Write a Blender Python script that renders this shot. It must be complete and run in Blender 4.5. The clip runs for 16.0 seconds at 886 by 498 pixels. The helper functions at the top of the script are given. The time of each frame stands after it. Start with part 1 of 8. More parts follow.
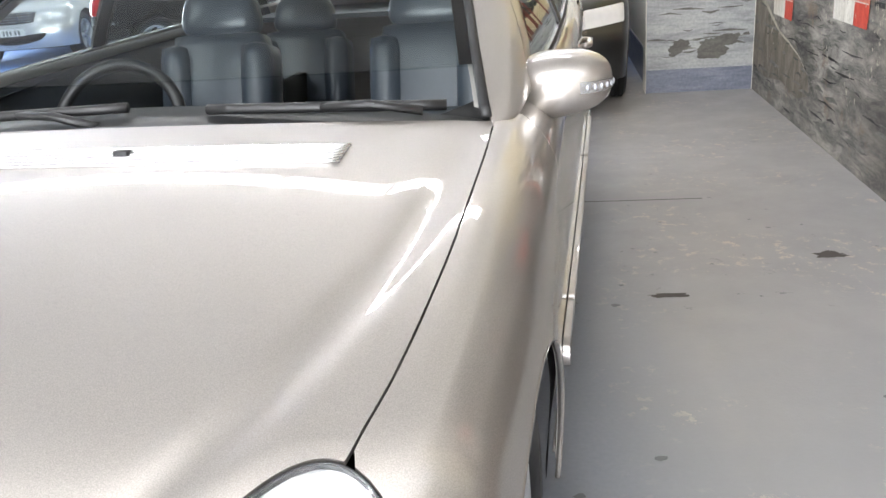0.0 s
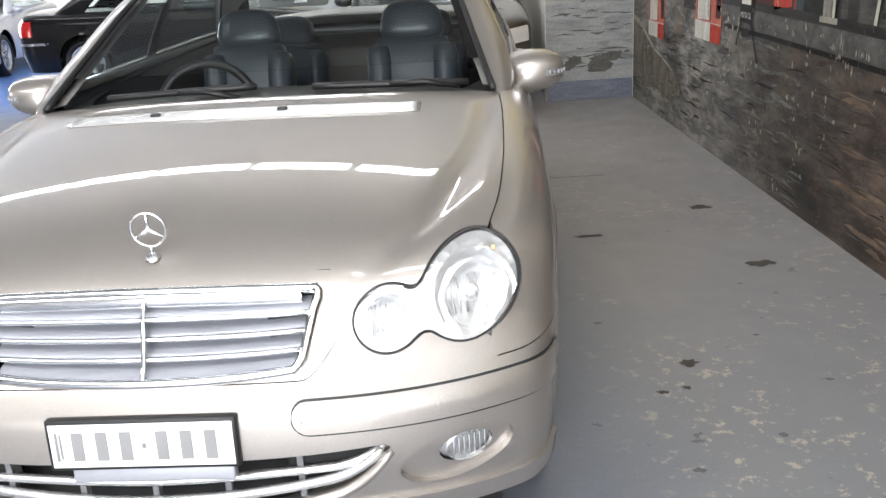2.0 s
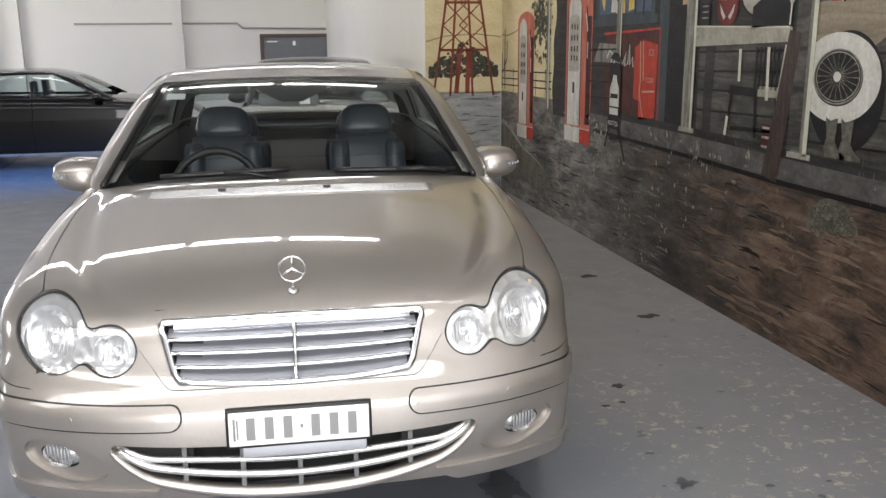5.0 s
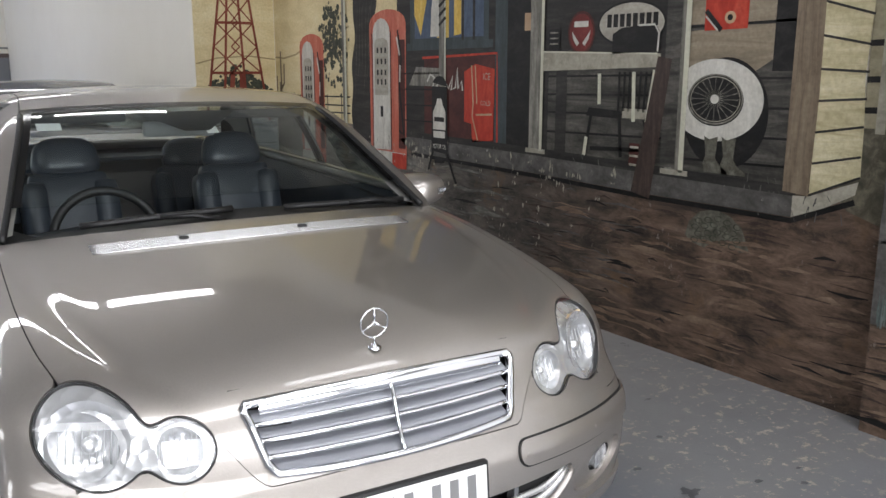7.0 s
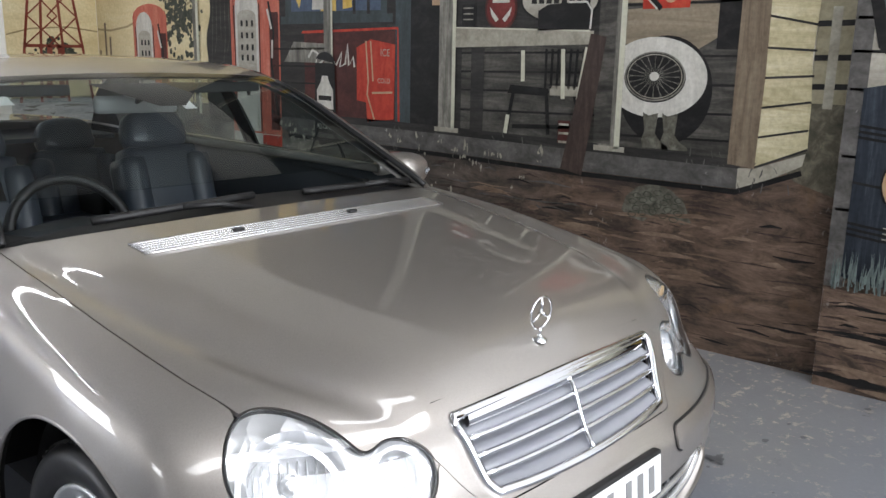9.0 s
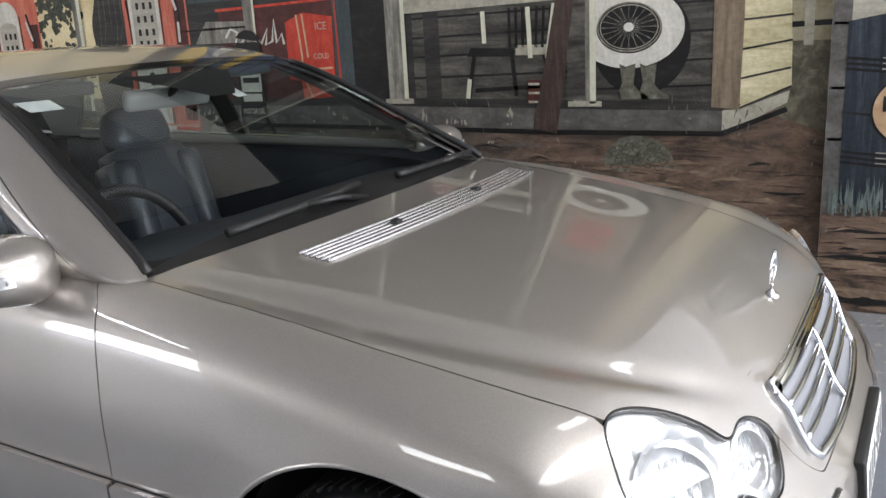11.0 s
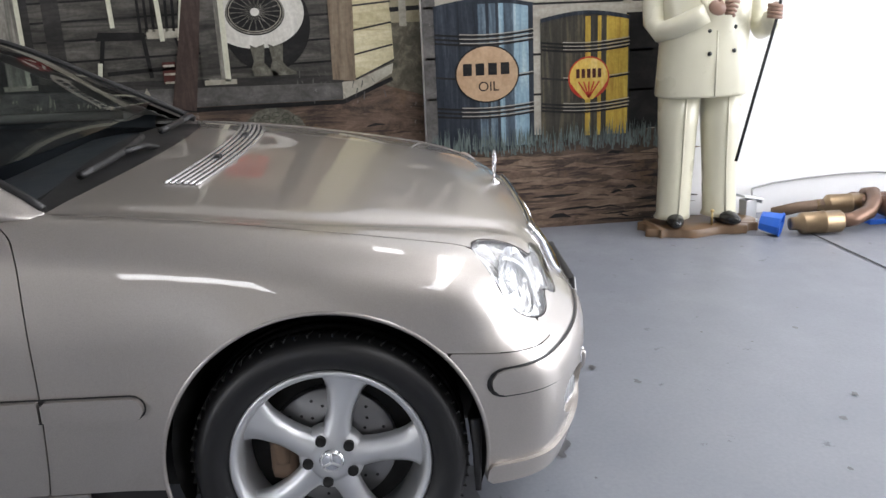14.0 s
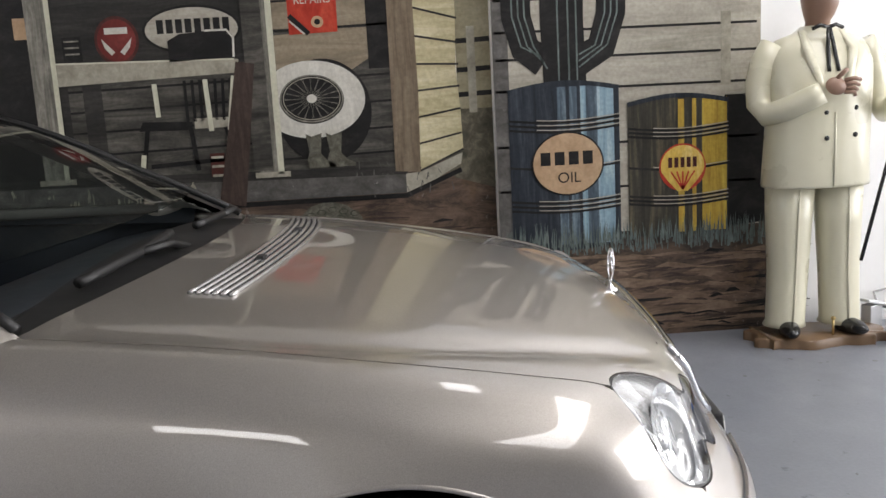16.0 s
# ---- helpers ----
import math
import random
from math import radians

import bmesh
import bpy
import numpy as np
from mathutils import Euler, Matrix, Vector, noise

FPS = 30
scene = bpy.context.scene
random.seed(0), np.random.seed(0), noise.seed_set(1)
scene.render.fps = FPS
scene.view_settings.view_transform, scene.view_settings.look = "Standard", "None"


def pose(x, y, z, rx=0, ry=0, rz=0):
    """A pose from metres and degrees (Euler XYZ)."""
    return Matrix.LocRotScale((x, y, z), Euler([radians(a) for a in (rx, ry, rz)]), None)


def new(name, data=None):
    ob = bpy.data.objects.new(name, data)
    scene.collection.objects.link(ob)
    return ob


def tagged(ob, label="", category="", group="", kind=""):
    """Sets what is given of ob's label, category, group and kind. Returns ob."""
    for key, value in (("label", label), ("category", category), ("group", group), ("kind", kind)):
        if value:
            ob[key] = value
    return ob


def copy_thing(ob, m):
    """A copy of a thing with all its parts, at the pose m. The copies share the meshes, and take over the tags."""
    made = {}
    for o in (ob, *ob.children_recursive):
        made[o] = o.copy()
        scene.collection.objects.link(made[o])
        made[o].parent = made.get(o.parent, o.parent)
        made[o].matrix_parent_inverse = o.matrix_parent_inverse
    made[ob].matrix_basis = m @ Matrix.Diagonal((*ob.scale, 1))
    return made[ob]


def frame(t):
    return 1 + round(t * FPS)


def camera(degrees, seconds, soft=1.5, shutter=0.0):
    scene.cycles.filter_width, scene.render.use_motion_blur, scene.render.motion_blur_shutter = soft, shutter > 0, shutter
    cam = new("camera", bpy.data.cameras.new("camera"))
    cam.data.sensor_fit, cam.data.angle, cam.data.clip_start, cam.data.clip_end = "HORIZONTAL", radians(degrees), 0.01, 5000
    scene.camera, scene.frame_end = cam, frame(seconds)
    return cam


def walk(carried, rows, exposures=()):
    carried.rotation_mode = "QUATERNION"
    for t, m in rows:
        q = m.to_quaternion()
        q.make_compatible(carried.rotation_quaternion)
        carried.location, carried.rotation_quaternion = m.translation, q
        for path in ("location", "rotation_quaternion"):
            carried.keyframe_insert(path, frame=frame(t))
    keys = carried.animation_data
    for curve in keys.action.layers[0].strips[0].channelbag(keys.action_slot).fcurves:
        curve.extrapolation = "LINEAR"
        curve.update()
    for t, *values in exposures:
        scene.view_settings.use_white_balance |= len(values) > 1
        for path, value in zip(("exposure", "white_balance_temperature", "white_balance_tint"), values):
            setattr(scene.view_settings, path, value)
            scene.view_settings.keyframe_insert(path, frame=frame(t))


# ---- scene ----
cam = camera(54.63, 16.0)
PATH = [
    (0, 0.9328, -0.3314, 1.2718, 69.417, 4.109, 6.695),
    (0.5, 0.8305, -0.5784, 1.3173, 71.961, 3.180, 2.795),
    (1, 0.7395, -0.8230, 1.3091, 70.625, 3.594, -0.267),
    (1.5, 0.7169, -1.1297, 1.3462, 70.343, 4.176, -0.688),
    (2, 0.6186, -1.3777, 1.3513, 70.532, 3.278, -1.065),
    (2.5, 0.5042, -1.5748, 1.3431, 70.772, 2.255, -1.143),
    (3, 0.5263, -1.8296, 1.3467, 70.751, 1.811, 1.591),
    (3.5, 0.4928, -1.9900, 1.3978, 73.729, 0.433, 2.303),
    (4, 0.3815, -2.1409, 1.4484, 75.798, -0.102, -1.904),
    (4.2, 0.2997, -2.1494, 1.4563, 75.921, 0.073, -4.091),
    (6.3, -0.6651, -1.6436, 1.4323, 78.095, 0.543, -26.566),
    (6.5, -0.7460, -1.5886, 1.4342, 78.257, 0.483, -28.767),
    (7, -0.9584, -1.4287, 1.4472, 77.849, -0.049, -34.329),
    (7.5, -1.1549, -1.2406, 1.4503, 77.328, -0.392, -39.428),
    (8, -1.2813, -1.0548, 1.4260, 77.122, -0.805, -43.680),
    (8.5, -1.3917, -0.8742, 1.4307, 76.651, -0.935, -47.176),
    (9, -1.5053, -0.6634, 1.3929, 76.955, -1.048, -50.738),
    (9.2, -1.5632, -0.5767, 1.4066, 76.729, -1.240, -52.120),
    (11.3, -1.8369, 0.2713, 1.3653, 75.161, 3.564, -66.706),
    (11.5, -1.8499, 0.3696, 1.3514, 75.435, 3.733, -68.734),
    (12, -1.9371, 0.6141, 1.3620, 75.095, 3.850, -74.557),
    (12.5, -2.0531, 0.7511, 1.3651, 74.444, 3.445, -80.211),
    (13, -2.1873, 0.7788, 1.3572, 73.951, 2.867, -85.983),
    (13.5, -2.3753, 0.7169, 1.3397, 73.888, 2.921, -90.614),
    (14, -2.5180, 0.7113, 1.3305, 73.553, 2.435, -96.374),
    (14.5, -2.5795, 0.7225, 1.3349, 73.302, 1.838, -100.780),
    (15, -2.4615, 0.7481, 1.2996, 73.770, 2.013, -100.034),
    (15.5, -2.2361, 0.7625, 1.2785, 74.919, 3.122, -93.874),
    (16, -1.9587, 0.7764, 1.2405, 80.252, 3.103, -93.071),
]
# the clip's camera opens bright and settles
EXPOSURE = [(0.0, 1.85, 6600, 13), (1.0, 1.58, 6600, 13), (2.0, 1.0, 6700, 13), (3.0, 0.67, 6900, 14), (4.0, 0.62, 7000, 14), (6.5, 0.26, 6700, 14), (9.0, 0.5, 6500, 13), (12.0, 0.8, 6600, 14), (14.5, 0.6, 6600, 15), (16.0, 0.38, 6900, 15)]
walk(cam, [(t, pose(x, y, z, rx, ry, rz)) for t, x, y, z, rx, ry, rz in PATH], EXPOSURE)

# ---- light ----
world = bpy.data.worlds.new("sky")
scene.world = world
world.use_nodes = True
_sky = world.node_tree.nodes.new("ShaderNodeTexSky")
_sky.sky_type, _sky.sun_disc, _sky.sun_elevation, _sky.sun_rotation = "NISHITA", False, radians(48), radians(160)
world.node_tree.links.new(_sky.outputs[0], world.node_tree.nodes["Background"].inputs[0])
world.node_tree.nodes["Background"].inputs[1].default_value = 0.12

ROOF_Z = 4.6          # ceiling height
MURAL_X = 2.365       # face of the mural wall
PANEL_X = 2.262      # face of the thicker part of that wall
PANEL_Y = 0.30       # where it steps forward
BLOCK_Y = 6.20        # face of the wall that closes the lane beside the car


def lamp(name, size_x, size_y, watts, m, colour=(1, 1, 1)):
    data = bpy.data.lights.new(name, "AREA")
    data.shape, data.size, data.size_y, data.energy, data.color = "RECTANGLE", size_x, size_y, watts, colour
    ob = new(name, data)
    ob.matrix_world = m
    return tagged(ob, kind="structure")


# daylight that the sky sends in through the open roller door
lamp("door_daylight", 5.6, 3.4, 390, pose(-1.0, -7.0, 2.0, 90, 0, 0), (0.93, 0.97, 1.0))


# added fill for the back wall, set in a made-up side opening
lamp("back_wall_fill", 5.0, 3.0, 330, pose(-9.95, 12.6, 1.9, 90, 0, -90), (0.95, 0.98, 1.0))


# daylight through the window in the side wall
lamp("window_daylight", 2.0, 1.1, 32, pose(-9.97, 3.7, 1.35, 90, 0, -90), (0.95, 0.98, 1.0))


# ---- building blocks ----
def part(name, bm, material, parent=None, label="", smooth=True):
    """One mesh object made from a bmesh, in the parent's world coordinates."""
    me = bpy.data.meshes.new(name)
    bm.to_mesh(me)
    bm.free()
    return finish(name, me, material, parent, label, smooth)


def finish(name, me, material, parent=None, label="", smooth=True):
    for m in material if isinstance(material, (list, tuple)) else (material,):
        me.materials.append(m)
    if smooth:
        me.shade_smooth()
    ob = new(name, me)
    if parent is not None:
        ob.parent = parent
        root = parent
        while root.parent is not None:
            root = root.parent
        ob.matrix_parent_inverse = root.matrix_basis.inverted() if parent is root else Matrix()
    if label:
        ob["label"] = label
    return ob


def group_of(name, loc, label, category, group="", kind=""):
    ob = new(name)
    ob.empty_display_size = 0.1
    ob.location = loc
    bpy.context.view_layer.update()
    return tagged(ob, label, category, group, kind)


def add_box(bm, x0, x1, y0, y1, z0, z1, bevel=0.0, m=None):
    vs = [bm.verts.new((x, y, z)) for x in (x0, x1) for y in (y0, y1) for z in (z0, z1)]
    fs = [bm.faces.new([vs[i] for i in q]) for q in ((0, 1, 3, 2), (4, 6, 7, 5), (0, 4, 5, 1), (2, 3, 7, 6), (0, 2, 6, 4), (1, 5, 7, 3))]
    if bevel:
        es = list({e for f in fs for e in f.edges})
        r = bmesh.ops.bevel(bm, geom=es, offset=bevel, segments=2, affect="EDGES", profile=0.6)
        vs = list({v for f in r["faces"] for v in f.verts} | {v for v in vs if v.is_valid})
    if m is not None:
        bmesh.ops.transform(bm, matrix=m, verts=vs)
    return vs


def box(name, x0, x1, y0, y1, z0, z1, material, parent=None, label="", bevel=0.0, smooth=False):
    bm = bmesh.new()
    add_box(bm, x0, x1, y0, y1, z0, z1, bevel)
    return part(name, bm, material, parent, label, smooth)


def add_revolve(bm, profile, m, n=48, close=False):
    """Rings of (radius, along) turned about the local x axis, placed by m."""
    rings = []
    for r, a in profile:
        rings.append([bm.verts.new(m @ Vector((a, r * math.cos(2 * math.pi * k / n), r * math.sin(2 * math.pi * k / n)))) for k in range(n)])
    pairs = list(zip(rings, rings[1:])) + ([(rings[-1], rings[0])] if close else [])
    for p, q in pairs:
        for k in range(n):
            bm.faces.new((p[k], p[(k + 1) % n], q[(k + 1) % n], q[k]))
    return rings


def add_tube(bm, points, radius, n=8, closed=False, flat=1.0):
    """A round bar along points; flat squeezes it along its second normal."""
    pts = [Vector(p) for p in points]
    rings, up = [], None
    for i, p in enumerate(pts):
        a = pts[(i - 1) % len(pts)] if closed or i > 0 else p
        b = pts[(i + 1) % len(pts)] if closed or i < len(pts) - 1 else p
        t = (b - a).normalized()
        if up is None:
            up = Vector((0, 0, 1)) if abs(t.z) < 0.9 else Vector((1, 0, 0))
        s = t.cross(up).normalized()
        up = s.cross(t).normalized()
        r = radius(i / max(1, len(pts) - 1)) if callable(radius) else radius
        rings.append([bm.verts.new(p + r * (math.cos(2 * math.pi * k / n) * s + flat * math.sin(2 * math.pi * k / n) * up)) for k in range(n)])
    pairs = list(zip(rings, rings[1:])) + ([(rings[-1], rings[0])] if closed else [])
    for p, q in pairs:
        for k in range(n):
            bm.faces.new((p[k], p[(k + 1) % n], q[(k + 1) % n], q[k]))
    if not closed:
        bm.faces.new(rings[0][::-1])
        bm.faces.new(rings[-1])
    return rings


def add_ball(bm, centre, radii, m=None, u=20, v=14):
    r = bmesh.ops.create_uvsphere(bm, u_segments=u, v_segments=v, radius=1.0)
    mat = Matrix.Translation(centre) @ (m if m is not None else Matrix()) @ Matrix.Diagonal((*radii, 1))
    bmesh.ops.transform(bm, matrix=mat, verts=r["verts"])
    return r["verts"]


# ---- materials ----
def material(name):
    m = bpy.data.materials.new(name)
    m.use_nodes = True
    return m, m.node_tree, m.node_tree.nodes["Principled BSDF"]


def node(tree, kind, **values):
    n = tree.nodes.new(kind)
    for k, v in values.items():
        n.inputs[k].default_value = v
    return n


def ramp(tree, source, stops):
    n = tree.nodes.new("ShaderNodeValToRGB")
    while len(n.color_ramp.elements) < len(stops):
        n.color_ramp.elements.new(0.5)
    for e, (p, c) in zip(n.color_ramp.elements, stops):
        e.position = p
        e.color = (*c, 1) if len(c) == 3 else c
    tree.links.new(source, n.inputs[0])
    return n.outputs[0]


def place(tree):
    return tree.nodes.new("ShaderNodeNewGeometry").outputs["Position"]


def scaled(tree, source, sx, sy, sz):
    n = tree.nodes.new("ShaderNodeVectorMath")
    n.operation = "MULTIPLY"
    n.inputs[1].default_value = (sx, sy, sz)
    tree.links.new(source, n.inputs[0])
    return n.outputs[0]


def noise_of(tree, source, scale, detail=4.0, rough=0.55, distort=0.0):
    n = node(tree, "ShaderNodeTexNoise", Scale=scale, Detail=detail, Roughness=rough, Distortion=distort)
    tree.links.new(source, n.inputs["Vector"])
    return n.outputs["Fac"]


def mixed(tree, fac, a, b, blend="MIX"):
    n = tree.nodes.new("ShaderNodeMix")
    n.data_type, n.blend_type = "RGBA", blend
    for sock, v in ((n.inputs[0], fac), (n.inputs[6], a), (n.inputs[7], b)):
        if isinstance(v, bpy.types.NodeSocket):
            tree.links.new(v, sock)
        elif isinstance(v, (int, float)):
            sock.default_value = v
        else:
            sock.default_value = (*v, 1)
    return n.outputs[2]


def bumped(tree, bsdf, height, strength, distance=0.01):
    b = node(tree, "ShaderNodeBump", Strength=strength, Distance=distance)
    tree.links.new(height, b.inputs["Height"])
    tree.links.new(b.outputs[0], bsdf.inputs["Normal"])


def plain(name, colour, rough=0.5, metal=0.0, vary=0.12, scale=6.0, bump=0.0, coat=0.0, grain=60.0):
    """A painted, plastic, rubber or metal surface with two scales of variation."""
    m, t, b = material(name)
    p = place(t)
    big, fine = noise_of(t, p, scale, 5), noise_of(t, p, grain, 3)
    c = mixed(t, big, [v * (1 - vary) for v in colour], [min(1, v * (1 + vary)) for v in colour])
    c = mixed(t, fine, c, mixed(t, 0.5, c, [v * (1 - vary) for v in colour]))
    t.links.new(c, b.inputs["Base Color"])
    r = node(t, "ShaderNodeMapRange")
    t.links.new(big, r.inputs["Value"])
    r.inputs["To Min"].default_value, r.inputs["To Max"].default_value = max(0.02, rough * 0.85), min(1, rough * 1.15)
    t.links.new(r.outputs[0], b.inputs["Roughness"])
    b.inputs["Metallic"].default_value = metal
    b.inputs["Coat Weight"].default_value = coat
    if bump:
        bumped(t, b, fine, bump, 0.002)
    return m


def car_paint(name, colour, dark, metal=0.80, rough=0.42, dusty=0.10, gloss=1.75):
    m, t, b = material(name)
    p = place(t)
    flake = noise_of(t, p, 900.0, 2)
    dust = noise_of(t, p, 2.2, 5)
    c = mixed(t, ramp(t, flake, ((0.35, (0, 0, 0)), (0.7, (1, 1, 1)))), dark, colour)
    c = mixed(t, ramp(t, dust, ((0.5, (0, 0, 0)), (0.9, (dusty, dusty, dusty)))), c, (0.45, 0.43, 0.4))
    t.links.new(c, b.inputs["Base Color"])
    b.inputs["Metallic"].default_value, b.inputs["Roughness"].default_value = metal, rough
    b.inputs["Coat Weight"].default_value, b.inputs["Coat Roughness"].default_value = 1.0, 0.02
    b.inputs["Coat IOR"].default_value = gloss
    b.inputs["Specular IOR Level"].default_value = 0.5 if gloss > 1.5 else 0.15
    return m


def glass(name, tint, rough=0.0, shade=0.85):
    """Thin sheet glass: lets light through unbent and mirrors by Fresnel."""
    m, t, b = material(name)
    t.nodes.remove(b)
    clear = node(t, "ShaderNodeBsdfTransparent", Color=(*[v * shade for v in tint], 1))
    gloss = node(t, "ShaderNodeBsdfGlossy", Roughness=rough)
    facing = node(t, "ShaderNodeLayerWeight", Blend=0.5)
    steep = t.nodes.new("ShaderNodeMath")
    steep.operation = "POWER"
    steep.inputs[1].default_value = 5.0
    t.links.new(facing.outputs["Facing"], steep.inputs[0])
    fr = t.nodes.new("ShaderNodeMath")
    fr.operation = "MULTIPLY_ADD"
    fr.inputs[1].default_value, fr.inputs[2].default_value = 0.93, 0.07
    t.links.new(steep.outputs[0], fr.inputs[0])
    mix = t.nodes.new("ShaderNodeMixShader")
    t.links.new(fr.outputs[0], mix.inputs[0])
    t.links.new(clear.outputs[0], mix.inputs[1])
    t.links.new(gloss.outputs[0], mix.inputs[2])
    t.links.new(mix.outputs[0], t.nodes["Material Output"].inputs["Surface"])
    return m


def glow(name, colour, strength):
    m, t, b = material(name)
    b.inputs["Base Color"].default_value = (*colour, 1)
    b.inputs["Emission Color"].default_value = (*colour, 1)
    b.inputs["Emission Strength"].default_value = strength
    return m


PAINT = car_paint("champagne_silver_paint", (0.455, 0.418, 0.383), (0.31, 0.285, 0.262))
BLACK_PAINT = car_paint("black_car_paint", (0.006, 0.006, 0.007), (0.003, 0.003, 0.0035), 0.0, 0.25, 0.0, 1.35)
SILVER_PAINT = car_paint("silver_car_paint", (0.75, 0.76, 0.78), (0.6, 0.61, 0.63), 0.6, 0.3)
GREY_PAINT = car_paint("dark_grey_car_paint", (0.016, 0.017, 0.017), (0.010, 0.010, 0.010), 0.2, 0.3, 0.02, 1.5)
CHROME = plain("chrome", (0.82, 0.83, 0.85), 0.06, 1.0, 0.03)
ALLOY = plain("silver_alloy", (0.60, 0.61, 0.62), 0.40, 0.8, 0.06, 8)
STEEL = plain("brushed_steel", (0.20, 0.20, 0.205), 0.42, 0.9, 0.15, 9)
RUST = plain("rusted_brake_metal", (0.19, 0.13, 0.09), 0.7, 0.5, 0.35, 30, 0.3)
RUBBER = plain("tyre_rubber", (0.006, 0.006, 0.0065), 0.42, 0.0, 0.25, 14, 0.15)
INK = plain("black_ceramic_edge", (0.004, 0.004, 0.004), 0.12)
BLACK = plain("black_plastic", (0.010, 0.010, 0.0105), 0.5, 0.0, 0.2, 12, 0.1)
GREY_PLASTIC = plain("grey_plastic", (0.16, 0.165, 0.17), 0.5, 0.0, 0.15, 10, 0.1)
SHELL = plain("pale_mirror_shell", (0.33, 0.335, 0.33), 0.45, 0.0, 0.08, 10)
LOUVRE = plain("grey_louvre", (0.36, 0.37, 0.40), 0.38, 0.3, 0.1, 12)
CAVITY = plain("dark_cavity", (0.012, 0.012, 0.012), 0.85, 0.0, 0.2, 8)
LEATHER = plain("blue_grey_leather", (0.050, 0.061, 0.078), 0.32, 0.0, 0.2, 14, 0.25)
LINING = plain("dark_grey_lining", (0.06, 0.062, 0.062), 0.85, 0.0, 0.12, 12, 0.2)
FABRIC = plain("light_grey_trim", (0.22, 0.215, 0.20), 0.8, 0.0, 0.12, 12, 0.2)
DASH = plain("dark_dash", (0.026, 0.032, 0.040), 0.55, 0.0, 0.2, 14, 0.25)
SCREEN = glass("windscreen_glass", (0.92, 0.98, 0.97), 0.0, 0.80)
LENS = glass("lamp_lens", (0.98, 0.98, 0.98), 0.0, 0.98)
SMOKED = glass("tinted_side_glass", (0.84, 0.92, 0.91), 0.0, 0.86)
AMBER = plain("amber_lens", (0.85, 0.62, 0.36), 0.2, 0.0, 0.1)
RED_LENS = plain("red_lens", (0.55, 0.01, 0.01), 0.15, 0.0, 0.1, coat=0.6)
MIRROR = plain("mirror_silver", (0.92, 0.93, 0.94), 0.04, 1.0, 0.02)
WHITE = plain("white_enamel", (0.80, 0.80, 0.78), 0.35, 0.0, 0.04)
TUBE = glow("milky_lamp_cover", (0.95, 0.98, 1.0), 11.0)



def facet_reflector():
    m, t, b = material("faceted_reflector")
    cell = node(t, "ShaderNodeTexVoronoi", Scale=26.0)
    t.links.new(place(t), cell.inputs["Vector"])
    b.inputs["Base Color"].default_value = (0.84, 0.85, 0.86, 1)
    b.inputs["Metallic"].default_value, b.inputs["Roughness"].default_value = 0.72, 0.26
    bumped(t, b, cell.outputs["Distance"], 0.28, 0.02)
    return m


REFLECTOR = facet_reflector()
CLEAR_LAMP = plain("clear_lamp", (0.78, 0.79, 0.80), 0.25, 0.25, 0.15, 30, 0.2, 0.5)
MARK_GREY = plain("plate_mark_grey", (0.22, 0.22, 0.22), 0.5)
BAR = plain("satin_silver_bar", (0.60, 0.60, 0.60), 0.25, 0.8, 0.05)

# ---- the room ----
def patch_tone(t, p):
    return noise_of(t, p, 2.4, 6, 0.65)


